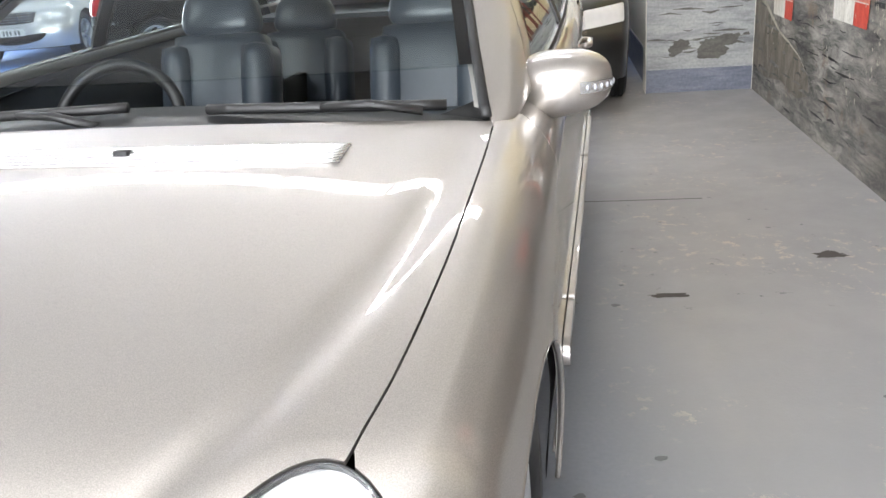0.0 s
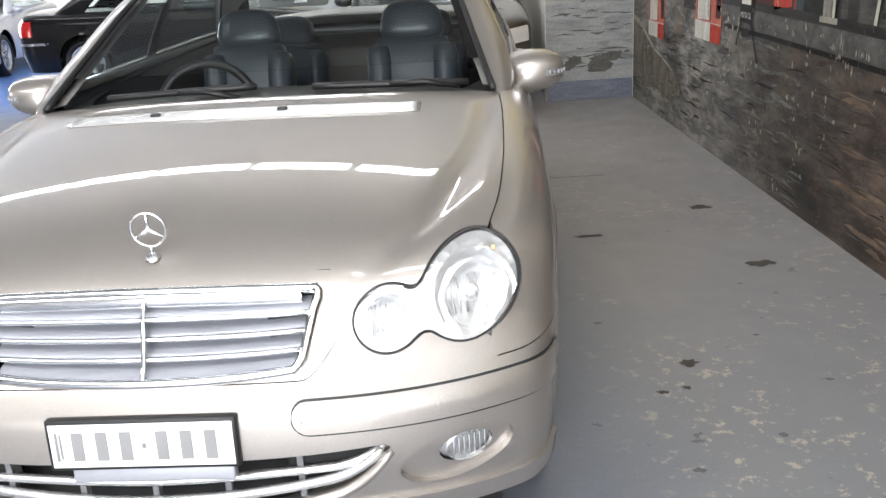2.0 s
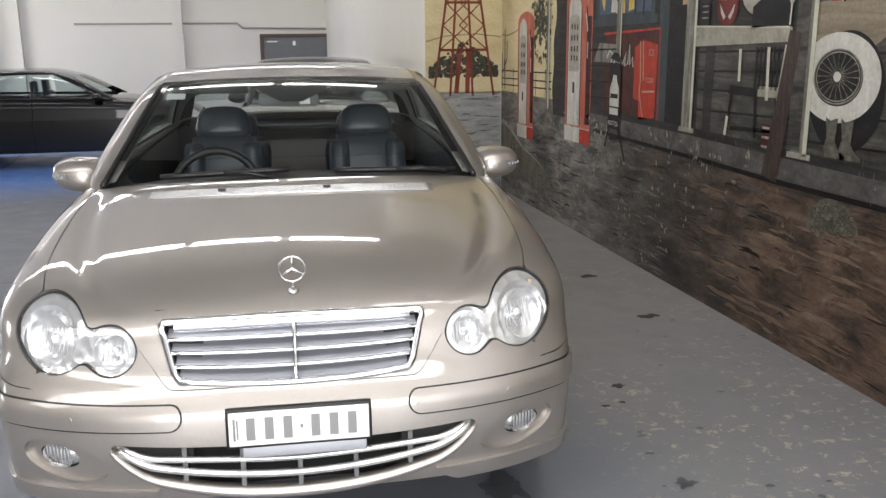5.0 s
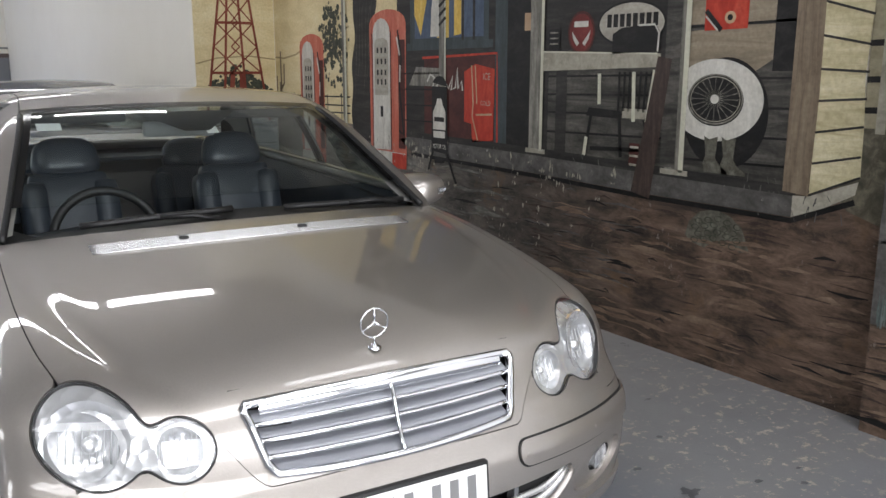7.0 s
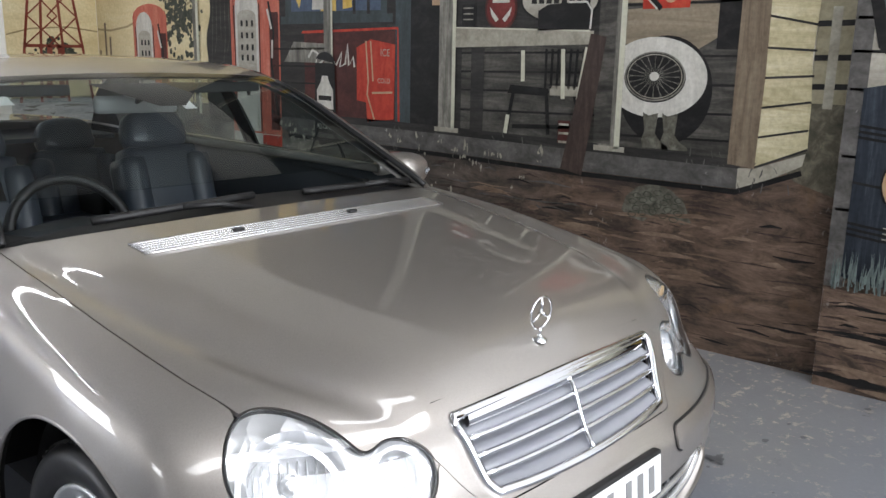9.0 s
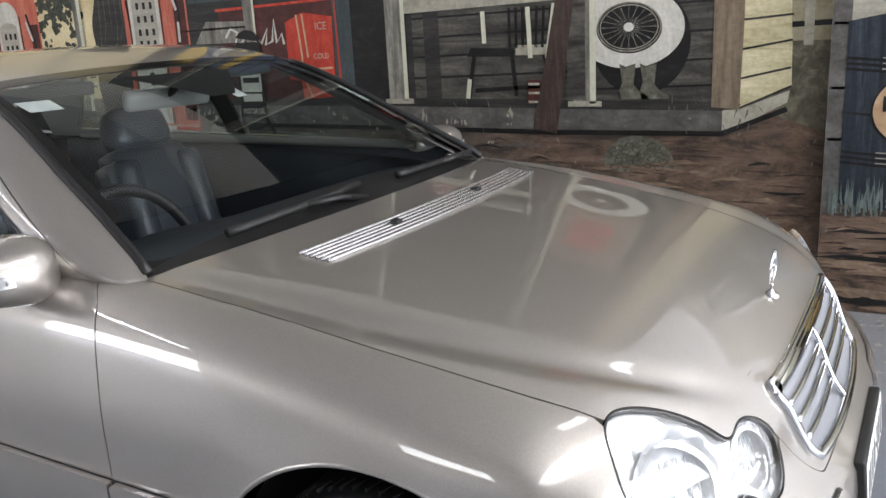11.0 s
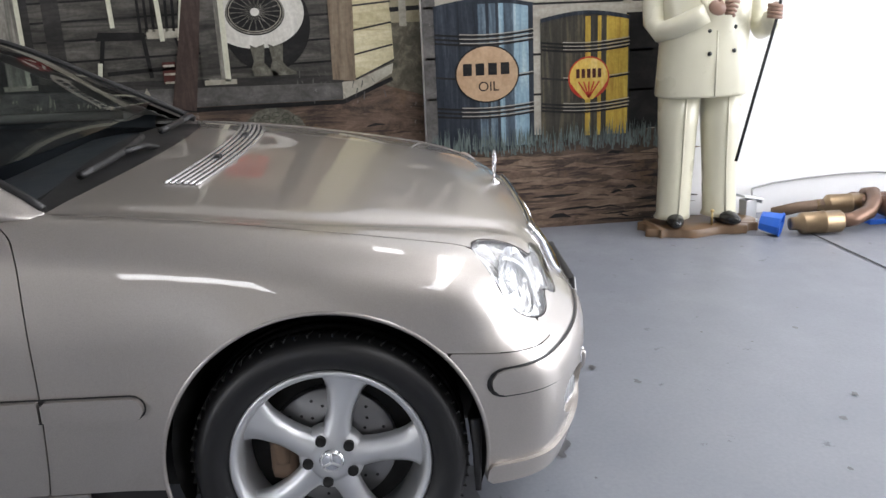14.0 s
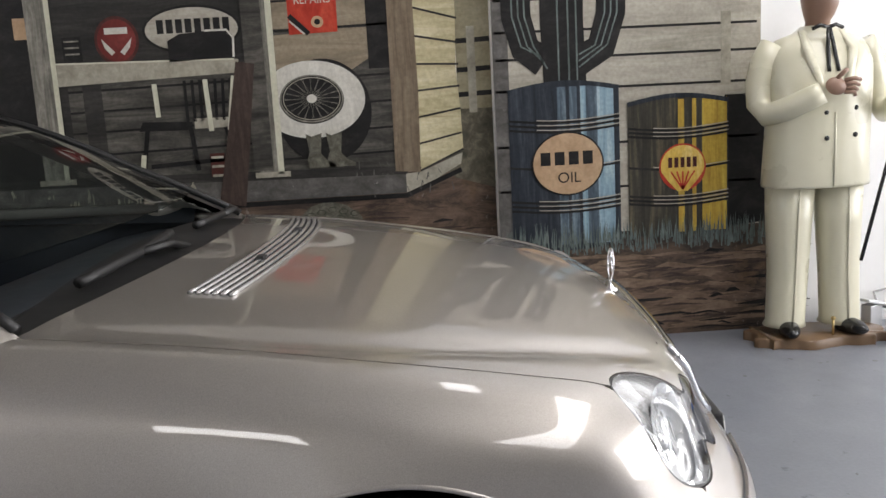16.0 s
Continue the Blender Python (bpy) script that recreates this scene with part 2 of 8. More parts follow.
def floor_material():
    m, t, b = material("painted_concrete")
    p = place(t)
    big, mid, fine = noise_of(t, p, 0.7, 6, 0.6), noise_of(t, p, 5.0, 6, 0.65), noise_of(t, p, 70.0, 4)
    c = mixed(t, ramp(t, big, ((0.32, (0, 0, 0)), (0.68, (1, 1, 1)))), (0.150, 0.162, 0.192), (0.222, 0.232, 0.258))
    c = mixed(t, ramp(t, mid, ((0.35, (0, 0, 0)), (0.75, (0.5, 0.5, 0.5)))), c, (0.235, 0.245, 0.268))
    c = mixed(t, ramp(t, fine, ((0.3, (0, 0, 0)), (0.8, (0.35, 0.35, 0.35)))), c, (0.125, 0.135, 0.158))
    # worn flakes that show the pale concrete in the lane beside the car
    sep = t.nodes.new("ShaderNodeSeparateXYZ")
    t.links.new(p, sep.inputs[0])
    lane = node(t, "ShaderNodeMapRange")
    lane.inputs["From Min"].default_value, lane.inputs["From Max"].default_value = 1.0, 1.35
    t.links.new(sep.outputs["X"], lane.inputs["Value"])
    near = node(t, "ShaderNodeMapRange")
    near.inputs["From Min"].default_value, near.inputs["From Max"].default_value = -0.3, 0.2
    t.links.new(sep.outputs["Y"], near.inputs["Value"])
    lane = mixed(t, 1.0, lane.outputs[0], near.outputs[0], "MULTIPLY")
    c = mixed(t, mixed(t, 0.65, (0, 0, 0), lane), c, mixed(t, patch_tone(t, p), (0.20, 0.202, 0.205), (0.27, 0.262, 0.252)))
    # paler, warmer grey further down the lane
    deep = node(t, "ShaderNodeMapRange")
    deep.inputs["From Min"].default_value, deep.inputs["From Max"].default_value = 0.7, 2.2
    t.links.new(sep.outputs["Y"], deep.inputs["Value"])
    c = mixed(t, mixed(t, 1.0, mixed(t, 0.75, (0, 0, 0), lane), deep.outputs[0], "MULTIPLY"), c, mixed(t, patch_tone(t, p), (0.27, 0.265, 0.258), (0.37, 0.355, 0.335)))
    flakes = noise_of(t, p, 17.0, 7, 0.75)
    worn = node(t, "ShaderNodeMapRange")
    worn.inputs["From Min"].default_value, worn.inputs["From Max"].default_value = 1.7, 0.8
    t.links.new(sep.outputs["Y"], worn.inputs["Value"])
    patch = mixed(t, 1.0, noise_of(t, p, 1.6, 4), mixed(t, 0.11, (0, 0, 0), worn.outputs[0]), "ADD")
    fl = mixed(t, 1.0, ramp(t, flakes, ((0.56, (0, 0, 0)), (0.60, (0.9, 0.9, 0.9)))), ramp(t, patch, ((0.48, (0, 0, 0)), (0.58, (1, 1, 1)))), "MULTIPLY")
    fl = mixed(t, 1.0, fl, lane, "MULTIPLY")
    c = mixed(t, fl, c, (0.47, 0.40, 0.33))
    # oil spots
    spot = noise_of(t, p, 9.0, 5, 0.7)
    area = noise_of(t, p, 0.9, 2)
    sp = mixed(t, 1.0, ramp(t, spot, ((0.64, (0, 0, 0)), (0.68, (0.75, 0.75, 0.75)))), ramp(t, area, ((0.5, (0, 0, 0)), (0.6, (1, 1, 1)))), "MULTIPLY")
    c = mixed(t, sp, c, (0.07, 0.075, 0.085))
    # the far bays are painted blue
    edge = t.nodes.new("ShaderNodeMath")
    edge.operation = "ADD"
    t.links.new(sep.outputs["Y"], edge.inputs[0])
    t.links.new(mid, edge.inputs[1])
    blue = node(t, "ShaderNodeMapRange")
    blue.inputs["From Min"].default_value, blue.inputs["From Max"].default_value = 7.2, 8.6
    t.links.new(edge.outputs[0], blue.inputs["Value"])
    c = mixed(t, blue.outputs[0], c, (0.10, 0.22, 0.55))
    t.links.new(c, b.inputs["Base Color"])
    rr = ramp(t, mid, ((0.3, (0.32, 0.32, 0.32)), (0.7, (0.52, 0.52, 0.52))))
    t.links.new(rr, b.inputs["Roughness"])
    bumped(t, b, fine, 0.12, 0.004)
    return m


def wall_material(name, colour, stain=(0.55, 0.5, 0.42)):
    m, t, b = material(name)
    p = place(t)
    big, fine = noise_of(t, p, 0.9, 5), noise_of(t, p, 40.0, 4)
    c = mixed(t, ramp(t, big, ((0.45, (0, 0, 0)), (0.85, (0.35, 0.35, 0.35)))), colour, stain)
    c = mixed(t, ramp(t, fine, ((0.4, (0, 0, 0)), (0.8, (0.15, 0.15, 0.15)))), c, stain)
    t.links.new(c, b.inputs["Base Color"])
    b.inputs["Roughness"].default_value = 0.7
    bumped(t, b, fine, 0.15, 0.003)
    return m


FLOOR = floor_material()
WHITE_WALL = wall_material("white_rendered_wall", (0.82, 0.82, 0.82), (0.72, 0.71, 0.68))
CREAM_WALL = wall_material("cream_wall", (0.74, 0.71, 0.63), (0.62, 0.58, 0.5))
GREY_SIDE = wall_material("grey_side_wall", (0.24, 0.237, 0.23), (0.19, 0.185, 0.175))
CEILING = wall_material("ceiling_sheet", (0.44, 0.435, 0.425), (0.35, 0.345, 0.335))
COLUMN = plain("brown_steel_column", (0.09, 0.065, 0.055), 0.5, 0.3, 0.2)
OUTSIDE = wall_material("pale_forecourt", (0.45, 0.45, 0.44), (0.35, 0.34, 0.33))


def structure(ob, label, category):
    return tagged(ob, label, category, kind="structure")


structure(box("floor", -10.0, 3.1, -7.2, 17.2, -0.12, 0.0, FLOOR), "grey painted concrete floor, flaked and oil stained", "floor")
structure(box("ground", -300, 300, -400, 300, -0.30, -0.13, OUTSIDE), "pale forecourt ground outside the open door", "ground")
structure(box("ceiling", -10.2, 3.1, -7.4, 17.4, ROOF_Z, ROOF_Z + 0.15, CEILING), "plain light ceiling", "ceiling")
structure(box("wall_east", MURAL_X, 2.9, PANEL_Y, BLOCK_Y + 0.2, 0.0, ROOF_Z, CREAM_WALL), "rendered wall with a painted roadside scene", "wall")
structure(box("wall_east_panel", PANEL_X, 2.898, -7.2, PANEL_Y, 0.0, ROOF_Z, WHITE_WALL), "thicker white wall with the end of the painted scene", "wall")
wall_block = structure(box("wall_block", 1.60, MURAL_X - 0.002, BLOCK_Y, BLOCK_Y + 0.19, 0.0, ROOF_Z, CREAM_WALL), "short wall closing the lane, painted like the mural", "wall")
structure(box("wall_north", -10.0, 2.9, 17.0, 17.2, 0.0, ROOF_Z, CREAM_WALL), "cream back wall", "wall")
structure(box("wall_east_far", 1.64, 2.9, BLOCK_Y + 0.202, 16.996, 0.0, ROOF_Z, CREAM_WALL), "cream side wall of the back bays", "wall")
# unseen wall, kept dark for the car's reflections; back gap added for fill lamp
bm = bmesh.new()
add_box(bm, -10.2, -10.0, -7.4, 2.7, 0.0, ROOF_Z)
add_box(bm, -10.2, -10.0, 4.7, 10.0, 0.0, ROOF_Z)
add_box(bm, -10.2, -10.0, 2.7, 4.7, 0.0, 0.8)
add_box(bm, -10.2, -10.0, 2.7, 4.7, 1.9, ROOF_Z)
add_box(bm, -10.2, -10.0, 15.2, 17.4, 0.0, ROOF_Z)
add_box(bm, -10.2, -10.0, 10.0, 15.2, 3.5, ROOF_Z)
structure(part("wall_west", bm, GREY_SIDE, smooth=False), "unseen grey side wall with a window and an added opening for fill light", "wall")
bm = bmesh.new()
add_box(bm, -10.0, -3.9, -7.4, -7.2, 0.0, ROOF_Z)
add_box(bm, 1.8, 2.9, -7.4, -7.202, 0.0, ROOF_Z)
add_box(bm, -3.9, 1.8, -7.4, -7.2, 3.8, ROOF_Z)
structure(part("wall_south", bm, WHITE_WALL, smooth=False), "white front wall round the open roller door", "wall")


def ceiling_light(x, y):
    e = group_of("ceiling_light", (x, y, ROOF_Z), "long white fluorescent batten with a milky cover on the ceiling", "ceiling light", "ceiling lights")
    bm = bmesh.new()
    add_box(bm, x - 0.63, x + 0.63, y - 0.13, y + 0.13, ROOF_Z - 0.05, ROOF_Z - 0.001, 0.008)
    part("housing", bm, WHITE, e, smooth=False)
    bm = bmesh.new()
    add_box(bm, x - 0.62, x + 0.62, y - 0.11, y + 0.11, ROOF_Z - 0.10, ROOF_Z - 0.052, 0.02)
    part("cover", bm, TUBE, e, "glowing milky cover")
    return e


# two rows that run a little askew to the painted wall
first = ceiling_light(0.80, 5.85)
first.matrix_basis = pose(0.80, 5.85, ROOF_Z, 0, 0, -13)
for row in (0, 1):
    for k in range(6):
        if k or row:
            copy_thing(first, pose(0.80 - 1.34 * k, 5.85 + 0.31 * k + 5.6 * row, ROOF_Z, 0, 0, -13))

# translucent strip in the roof, in panes between steel bars
SKYLIGHT = glow("translucent_roof_sheet", (0.95, 0.98, 1.0), 4.6)
strip = group_of("skylight", (-4.0, -2.23, ROOF_Z), "long translucent roof light divided by steel bars", "skylight")
for k in range(7):
    x = 1.9 - 1.6 * k
    for y in (-3.0, -2.2):
        box("pane", x - 1.56, x - 0.04, y, y + 0.74, ROOF_Z - 0.012, ROOF_Z - 0.004, SKYLIGHT, strip, "bright milky sheet")
    box("glazing_bar", x - 0.04, x + 0.04, -3.05, -1.40, ROOF_Z - 0.05, ROOF_Z - 0.001, WHITE, strip)
panel_light = group_of("ceiling_light", (1.3, -0.4, ROOF_Z), "wide white panel lamp on the ceiling", "ceiling light", "ceiling lights")
box("housing", 0.65, 1.95, -0.6, -0.2, ROOF_Z - 0.06, ROOF_Z - 0.001, WHITE, panel_light)
box("diffuser", 0.7, 1.9, -0.55, -0.25, ROOF_Z - 0.072, ROOF_Z - 0.062, SKYLIGHT, panel_light, "glowing diffuser")

# ---- the shape of a saloon car, in its own frame: x across, y back from the nose, z up ----
def smax(a, b, k):
    h = np.maximum(k - np.abs(a - b), 0.0) / k
    return np.maximum(a, b) + h * h * k * 0.25


def smin(a, b, k):
    return -smax(-a, -b, k)


def curve(x, xs, ys):
    """A smooth monotone-ish curve through a few knots (cubic Hermite)."""
    xs, ys = np.asarray(xs, float), np.asarray(ys, float)
    d = np.diff(ys) / np.diff(xs)
    m = np.concatenate(([d[0]], np.where(d[:-1] * d[1:] > 0, 2 * d[:-1] * d[1:] / (d[:-1] + d[1:] + 1e-12), 0.0), [d[-1]]))
    x = np.asarray(x, float)
    i = np.clip(np.searchsorted(xs, x) - 1, 0, len(xs) - 2)
    h = xs[i + 1] - xs[i]
    t = np.clip((x - xs[i]) / h, 0, 1)
    out = (2 * t**3 - 3 * t**2 + 1) * ys[i] + (t**3 - 2 * t**2 + t) * h * m[i] + (3 * t**2 - 2 * t**3) * ys[i + 1] + (t**3 - t**2) * h * m[i + 1]
    return out + np.where(x < xs[0], (x - xs[0]) * m[0], 0) + np.where(x > xs[-1], (x - xs[-1]) * m[-1], 0)


def bump(x, c, w):
    return np.exp(-((x - c) / w) ** 2)


def lower_body(x, y, z):
    """Below the glass: negative inside."""
    X = np.abs(x)
    deck = curve(y, (-0.2, 0.20, 0.305, 0.42, 0.55, 0.8, 1.1, 1.4, 2.4, 3.6, 4.1, 4.5), (0.55, 0.737, 0.79, 0.833, 0.864, 0.905, 0.944, 0.970, 1.003, 1.02, 1.03, 1.00))
    # a shoulder falls away from the raised middle of the hood and a shallow valley climbs back to the fender
    fold = curve(y, (0.29, 0.35, 0.45, 0.60, 0.83, 1.03, 1.26), (0.435, 0.485, 0.540, 0.592, 0.640, 0.662, 0.678))
    deep = np.clip((y - 0.22) / 0.16, 0, 1) * np.clip((1.45 - y) / 0.5, 0.25, 1)
    rib = deep * (0.011 / (1 + np.exp(-(X - fold) / 0.011)) - 0.015 / (1 + np.exp(-(X - fold - 0.052) / 0.0125)))
    top = z - deck + (0.115 - 0.025 * np.clip((y - 0.4) / 0.7, 0, 1)) * X * X + rib
    nose = curve(z, (0.1, 0.2, 0.3, 0.42, 0.5, 0.555, 0.6, 0.73, 0.8), (0.20, 0.145, 0.11, 0.090, 0.096, 0.126, 0.164, 0.222, 0.288))
    front = nose + (0.405 - 0.035 * np.clip((0.62 - z) / 0.1, 0, 1)) * X**3.4 - y
    tail = y - 4.50 + 0.35 * X**3.4 + 0.25 * np.clip(np.abs(z - 0.6) - 0.15, 0, 1)
    half = curve(y, (0.2, 0.5, 0.8, 1.3, 2.3, 3.4, 4.0, 4.5), (0.80, 0.838, 0.857, 0.864, 0.866, 0.864, 0.845, 0.79))
    side = X - half + curve(z, (0.15, 0.3, 0.5, 0.65, 0.8, 0.95, 1.1), (0.032, 0.014, 0.002, 0.0, 0.012, 0.042, 0.10))
    flare = 0.008 * (np.exp(-(((y - 0.765) ** 2 + (z - 0.317) ** 2) ** 0.5 - 0.345) ** 2 / 0.07**2) + np.exp(-(((y - 3.48) ** 2 + (z - 0.317) ** 2) ** 0.5 - 0.36) ** 2 / 0.05**2))
    side = side - flare
    f = smax(top, side, 0.09)
    f = smax(f, front * 0.8, 0.055)
    f = smax(f, tail * 0.8, 0.12)
    return smax(f, 0.18 - z, 0.03)


def cabin(x, y, z):
    """The glasshouse: negative inside."""
    X = np.abs(x)
    screen = (curve(z, (0.9, 1.05, 1.2, 1.30, 1.40), (1.235, 1.475, 1.765, 2.02, 2.36)) + (0.24 - 0.10 * np.clip((1.1 - z) / 0.15, 0, 1)) * X * X - y) * 0.6
    back = (y - curve(z, (0.9, 1.05, 1.2, 1.36, 1.5), (4.08, 3.86, 3.62, 3.25, 2.8)) + 0.2 * X * X) * 0.6
    roof = z - curve(y, (1.6, 2.0, 2.5, 3.0, 3.6), (1.305, 1.337, 1.354, 1.342, 1.275)) + 0.09 * X * X
    side = (X - curve(z, (0.9, 1.0, 1.2, 1.38, 1.45), (0.82, 0.79, 0.695, 0.59, 0.53)) + 0.03 * ((y - 2.4) / 1.2) ** 2) * 0.9
    f = smax(smax(screen, back, 0.05), 0.9 - z, 0.02)
    f = smax(f, roof, 0.10)
    return smax(f, side, 0.07)


def body(x, y, z):
    return np.minimum(lower_body(x, y, z), cabin(x, y, z))

def ray_out(f, origin, way, reach=2.6):
    """Where rays from inside leave the surface f = 0."""
    lo, hi = np.zeros(origin.shape[:-1]), np.full(origin.shape[:-1], reach)
    for _ in range(34):
        mid = 0.5 * (lo + hi)
        p = origin + mid[..., None] * way
        inside = f(p[..., 0], p[..., 1], p[..., 2]) < 0
        lo, hi = np.where(inside, mid, lo), np.where(inside, hi, mid)
    return origin + lo[..., None] * way


def slope(f, p, h=1e-3):
    g = np.stack([f(*(p + h * e).T) - f(*(p - h * e).T) for e in np.eye(3)], -1)
    return g / np.maximum(np.linalg.norm(g, axis=-1, keepdims=True), 1e-9)


def over_hood(f, xs, turns, y0, z0):
    """Rays in planes of constant x from the line y0, z0; turns in degrees above forward."""
    x, a = np.meshgrid(xs, np.radians(turns), indexing="ij")
    o = np.stack([x, np.full_like(x, y0), np.full_like(x, z0)], -1)
    return ray_out(f, o, np.stack([0 * x, -np.cos(a), np.sin(a)], -1))


def round_nose(f, turns, lifts, y0=0.95, z0=0.42):
    b, a = np.meshgrid(np.radians(turns), np.radians(lifts), indexing="ij")
    o = np.stack([0 * b, np.full_like(b, y0), np.full_like(b, z0)], -1)
    return ray_out(f, o, np.stack([np.sin(b) * np.cos(a), -np.cos(b) * np.cos(a), np.sin(a)], -1))


def along_side(f, ys, lifts, z0=0.42):
    y, a = np.meshgrid(ys, np.radians(lifts), indexing="ij")
    o = np.stack([0 * y, y, np.full_like(y, z0)], -1)
    return ray_out(f, o, np.stack([np.cos(a), 0 * a, np.sin(a)], -1))


def joined(*grids):
    return np.concatenate([grids[0]] + [g[1:] for g in grids[1:]], 0)


def panel(name, f, grid, keep, mat, parent, label="", rim=0.012, flip=False, push=0.0):
    """The piece of a sampled surface where keep > 0, cut exactly along keep = 0, with a turned-in edge."""
    P = grid.reshape(-1, 3)
    G = keep(P[:, 0], P[:, 1], P[:, 2])
    n, m = grid.shape[:2]
    I = np.arange(n * m).reshape(n, m)
    E = np.concatenate([np.stack([I[:-1].ravel(), I[1:].ravel()], 1), np.stack([I[:, :-1].ravel(), I[:, 1:].ravel()], 1)])
    E = E[(G[E[:, 0]] > 0) != (G[E[:, 1]] > 0)]
    a, b = P[E[:, 0]].copy(), P[E[:, 1]].copy()
    sw = G[E[:, 0]] <= 0
    a[sw], b[sw] = b[sw].copy(), a[sw].copy()
    for _ in range(16):
        c = 0.5 * (a + b)
        ins = (keep(c[:, 0], c[:, 1], c[:, 2]) > 0)[:, None]
        a, b = np.where(ins, c, a), np.where(ins, b, c)
    V = np.concatenate([P, a])
    cut = {(min(p, q), max(p, q)): n * m + k for k, (p, q) in enumerate(E.tolist())}
    Q = np.stack([I[:-1, :-1], I[1:, :-1], I[1:, 1:], I[:-1, 1:]], -1).reshape(-1, 4)
    s = (G[Q] > 0).sum(1)
    faces = Q[s == 4].tolist()
    pos = (G > 0).tolist()
    for q in Q[(s > 0) & (s < 4)].tolist():
        poly = []
        for k in range(4):
            u, v = q[k], q[(k + 1) % 4]
            if pos[u]:
                poly.append(u)
            if pos[u] != pos[v]:
                poly.append(cut[(min(u, v), max(u, v))])
        if len(poly) > 2:
            faces.append(poly)
    used = sorted({i for q in faces for i in q})
    new_id = {o: k for k, o in enumerate(used)}
    V = V[used]
    faces = [[new_id[i] for i in q] for q in faces]
    N = slope(f, V)
    V = V + push * N
    # outward winding
    k = min(len(faces) - 1, len(faces) // 2)
    t = V[faces[k][:3]]
    if np.dot(np.cross(t[1] - t[0], t[2] - t[0]), N[faces[k][0]]) < 0:
        faces = [q[::-1] for q in faces]
    count = {}
    for q in faces:
        for u, v in zip(q, q[1:] + q[:1]):
            e = (min(u, v), max(u, v))
            count[e] = None if e in count else (u, v)
    rimmed = [e for e in count.values() if e]
    sharp = {(min(e), max(e)) for e in rimmed}
    if rim:
        ids = sorted({i for e in rimmed for i in e})
        down = {i: len(V) + k for k, i in enumerate(ids)}
        V = np.concatenate([V, V[ids] - rim * N[ids]])
        faces += [[v, u, down[u], down[v]] for u, v in rimmed]
    if flip:
        V = V * np.array([-1, 1, 1])
        faces = [q[::-1] for q in faces]
    me = bpy.data.meshes.new(name)
    me.from_pydata(V.tolist(), [], faces)
    for e in me.edges:
        if (min(e.vertices), max(e.vertices)) in sharp:
            e.use_edge_sharp = True
    return finish(name, me, mat, parent, label)


def step_up(x, a, b):
    t = np.clip((x - a) / (b - a), 0, 1)
    return t * t * (3 - 2 * t)


GAP = 0.0016
FRONT_AXLE, REAR_AXLE, HUB_Z = 0.765, 3.48, 0.317


def lamp_shape(x, y, z):
    X = np.abs(x)
    big = (np.hypot((X - 0.651 - 0.06 * (z - 0.688)) / 0.106, (z - 0.688) / 0.0955) - 1) * 0.1
    small = (np.hypot((X - 0.487) / 0.072, (z - 0.657) / 0.063) - 1) * 0.07
    return np.maximum(smin(big, small, 0.035), y - 0.62)


def lamp_edge(x, y, z):
    """Distance from the lamp's outline along the body's surface."""
    e = 1e-4
    P = np.stack([x, y, z], -1)
    g = np.stack([lamp_shape(*(P + e * d).T) - lamp_shape(*(P - e * d).T) for d in np.eye(3)], -1) / (2 * e)
    n = slope(lower_body, P)
    g = g - (g * n).sum(-1, keepdims=True) * n
    return lamp_shape(x, y, z) / np.clip(np.linalg.norm(g, axis=-1), 0.09, 1.5)


def arch(x, y, z, at=FRONT_AXLE, r=0.359):
    return np.where(np.abs(x) > 0.45, np.hypot(y - at, (z - HUB_Z - 0.022) * 0.985) - r, 1.0)


def hood_low(X):
    return 0.566 + 0.135 * step_up(X, 0.315, 0.46)


def shut(y):
    return curve(y, (0.34, 0.40, 0.46, 0.55, 0.70, 0.85, 1.1, 1.36), (0.655, 0.685, 0.700, 0.716, 0.729, 0.736, 0.739, 0.732))


def grille_shape(x, y, z):
    X = np.abs(x)
    low = 0.570 + 0.14 * X * X
    f = np.maximum(np.maximum(low - z, z - (0.730 - 0.05 * X * X)), X - (0.305 + 0.28 * (z - 0.575)))
    return np.maximum(f, y - 0.4)


def hood_side(x, y, z):
    """Positive on the hood, negative outside it."""
    X = np.abs(x)
    return np.minimum(np.minimum(shut(y) - X, 1.215 + 0.245 * X * X - y), z - hood_low(X))


def bumper_top(x, y):
    X = np.abs(x)
    return np.where(X < 0.46, hood_low(X), np.where(X < 0.69, 0.67, np.where(y < 0.66, 0.558 + 0.13 * np.maximum(y - 0.27, 0), 0.30)))


def intake_low(X):
    """Height of the intake's lower edge, a crescent that closes at both ends."""
    return 0.280 + 0.42 * X * X + 3.6 * np.maximum(X - 0.365, 0) ** 2


def intake_shape(x, y, z):
    X = np.abs(x)
    return np.maximum(np.maximum(np.maximum(intake_low(X) - z, z - (0.418 + 0.07 * X * X)), y - 0.35), X - 0.482)


def pocket_shape(x, y, z):
    X = np.abs(x)
    return np.where(y < 0.55, (np.hypot((X - 0.612) / 0.112, (z - 0.380 - 0.16 * (X - 0.612)) / 0.056) - 1) * 0.06, 1.0)


def fog_shape(x, y, z):
    X = np.abs(x)
    return np.where(y < 0.5, (np.hypot((X - 0.634) / 0.055, (z - 0.386 - 0.1 * (X - 0.634)) / 0.034) - 1) * 0.04, 1.0)


def door_front(z):
    return curve(z, (0.2, 0.4, 0.58, 0.82, 0.88, 0.933, 0.97), (1.40, 1.37, 1.36, 1.363, 1.378, 1.463, 1.56))


def pillar(x, y, z):
    """Zero along the outer edge of windscreen and roof skin."""
    return np.abs(x) - (0.716 - 0.41 * (z - 0.938))


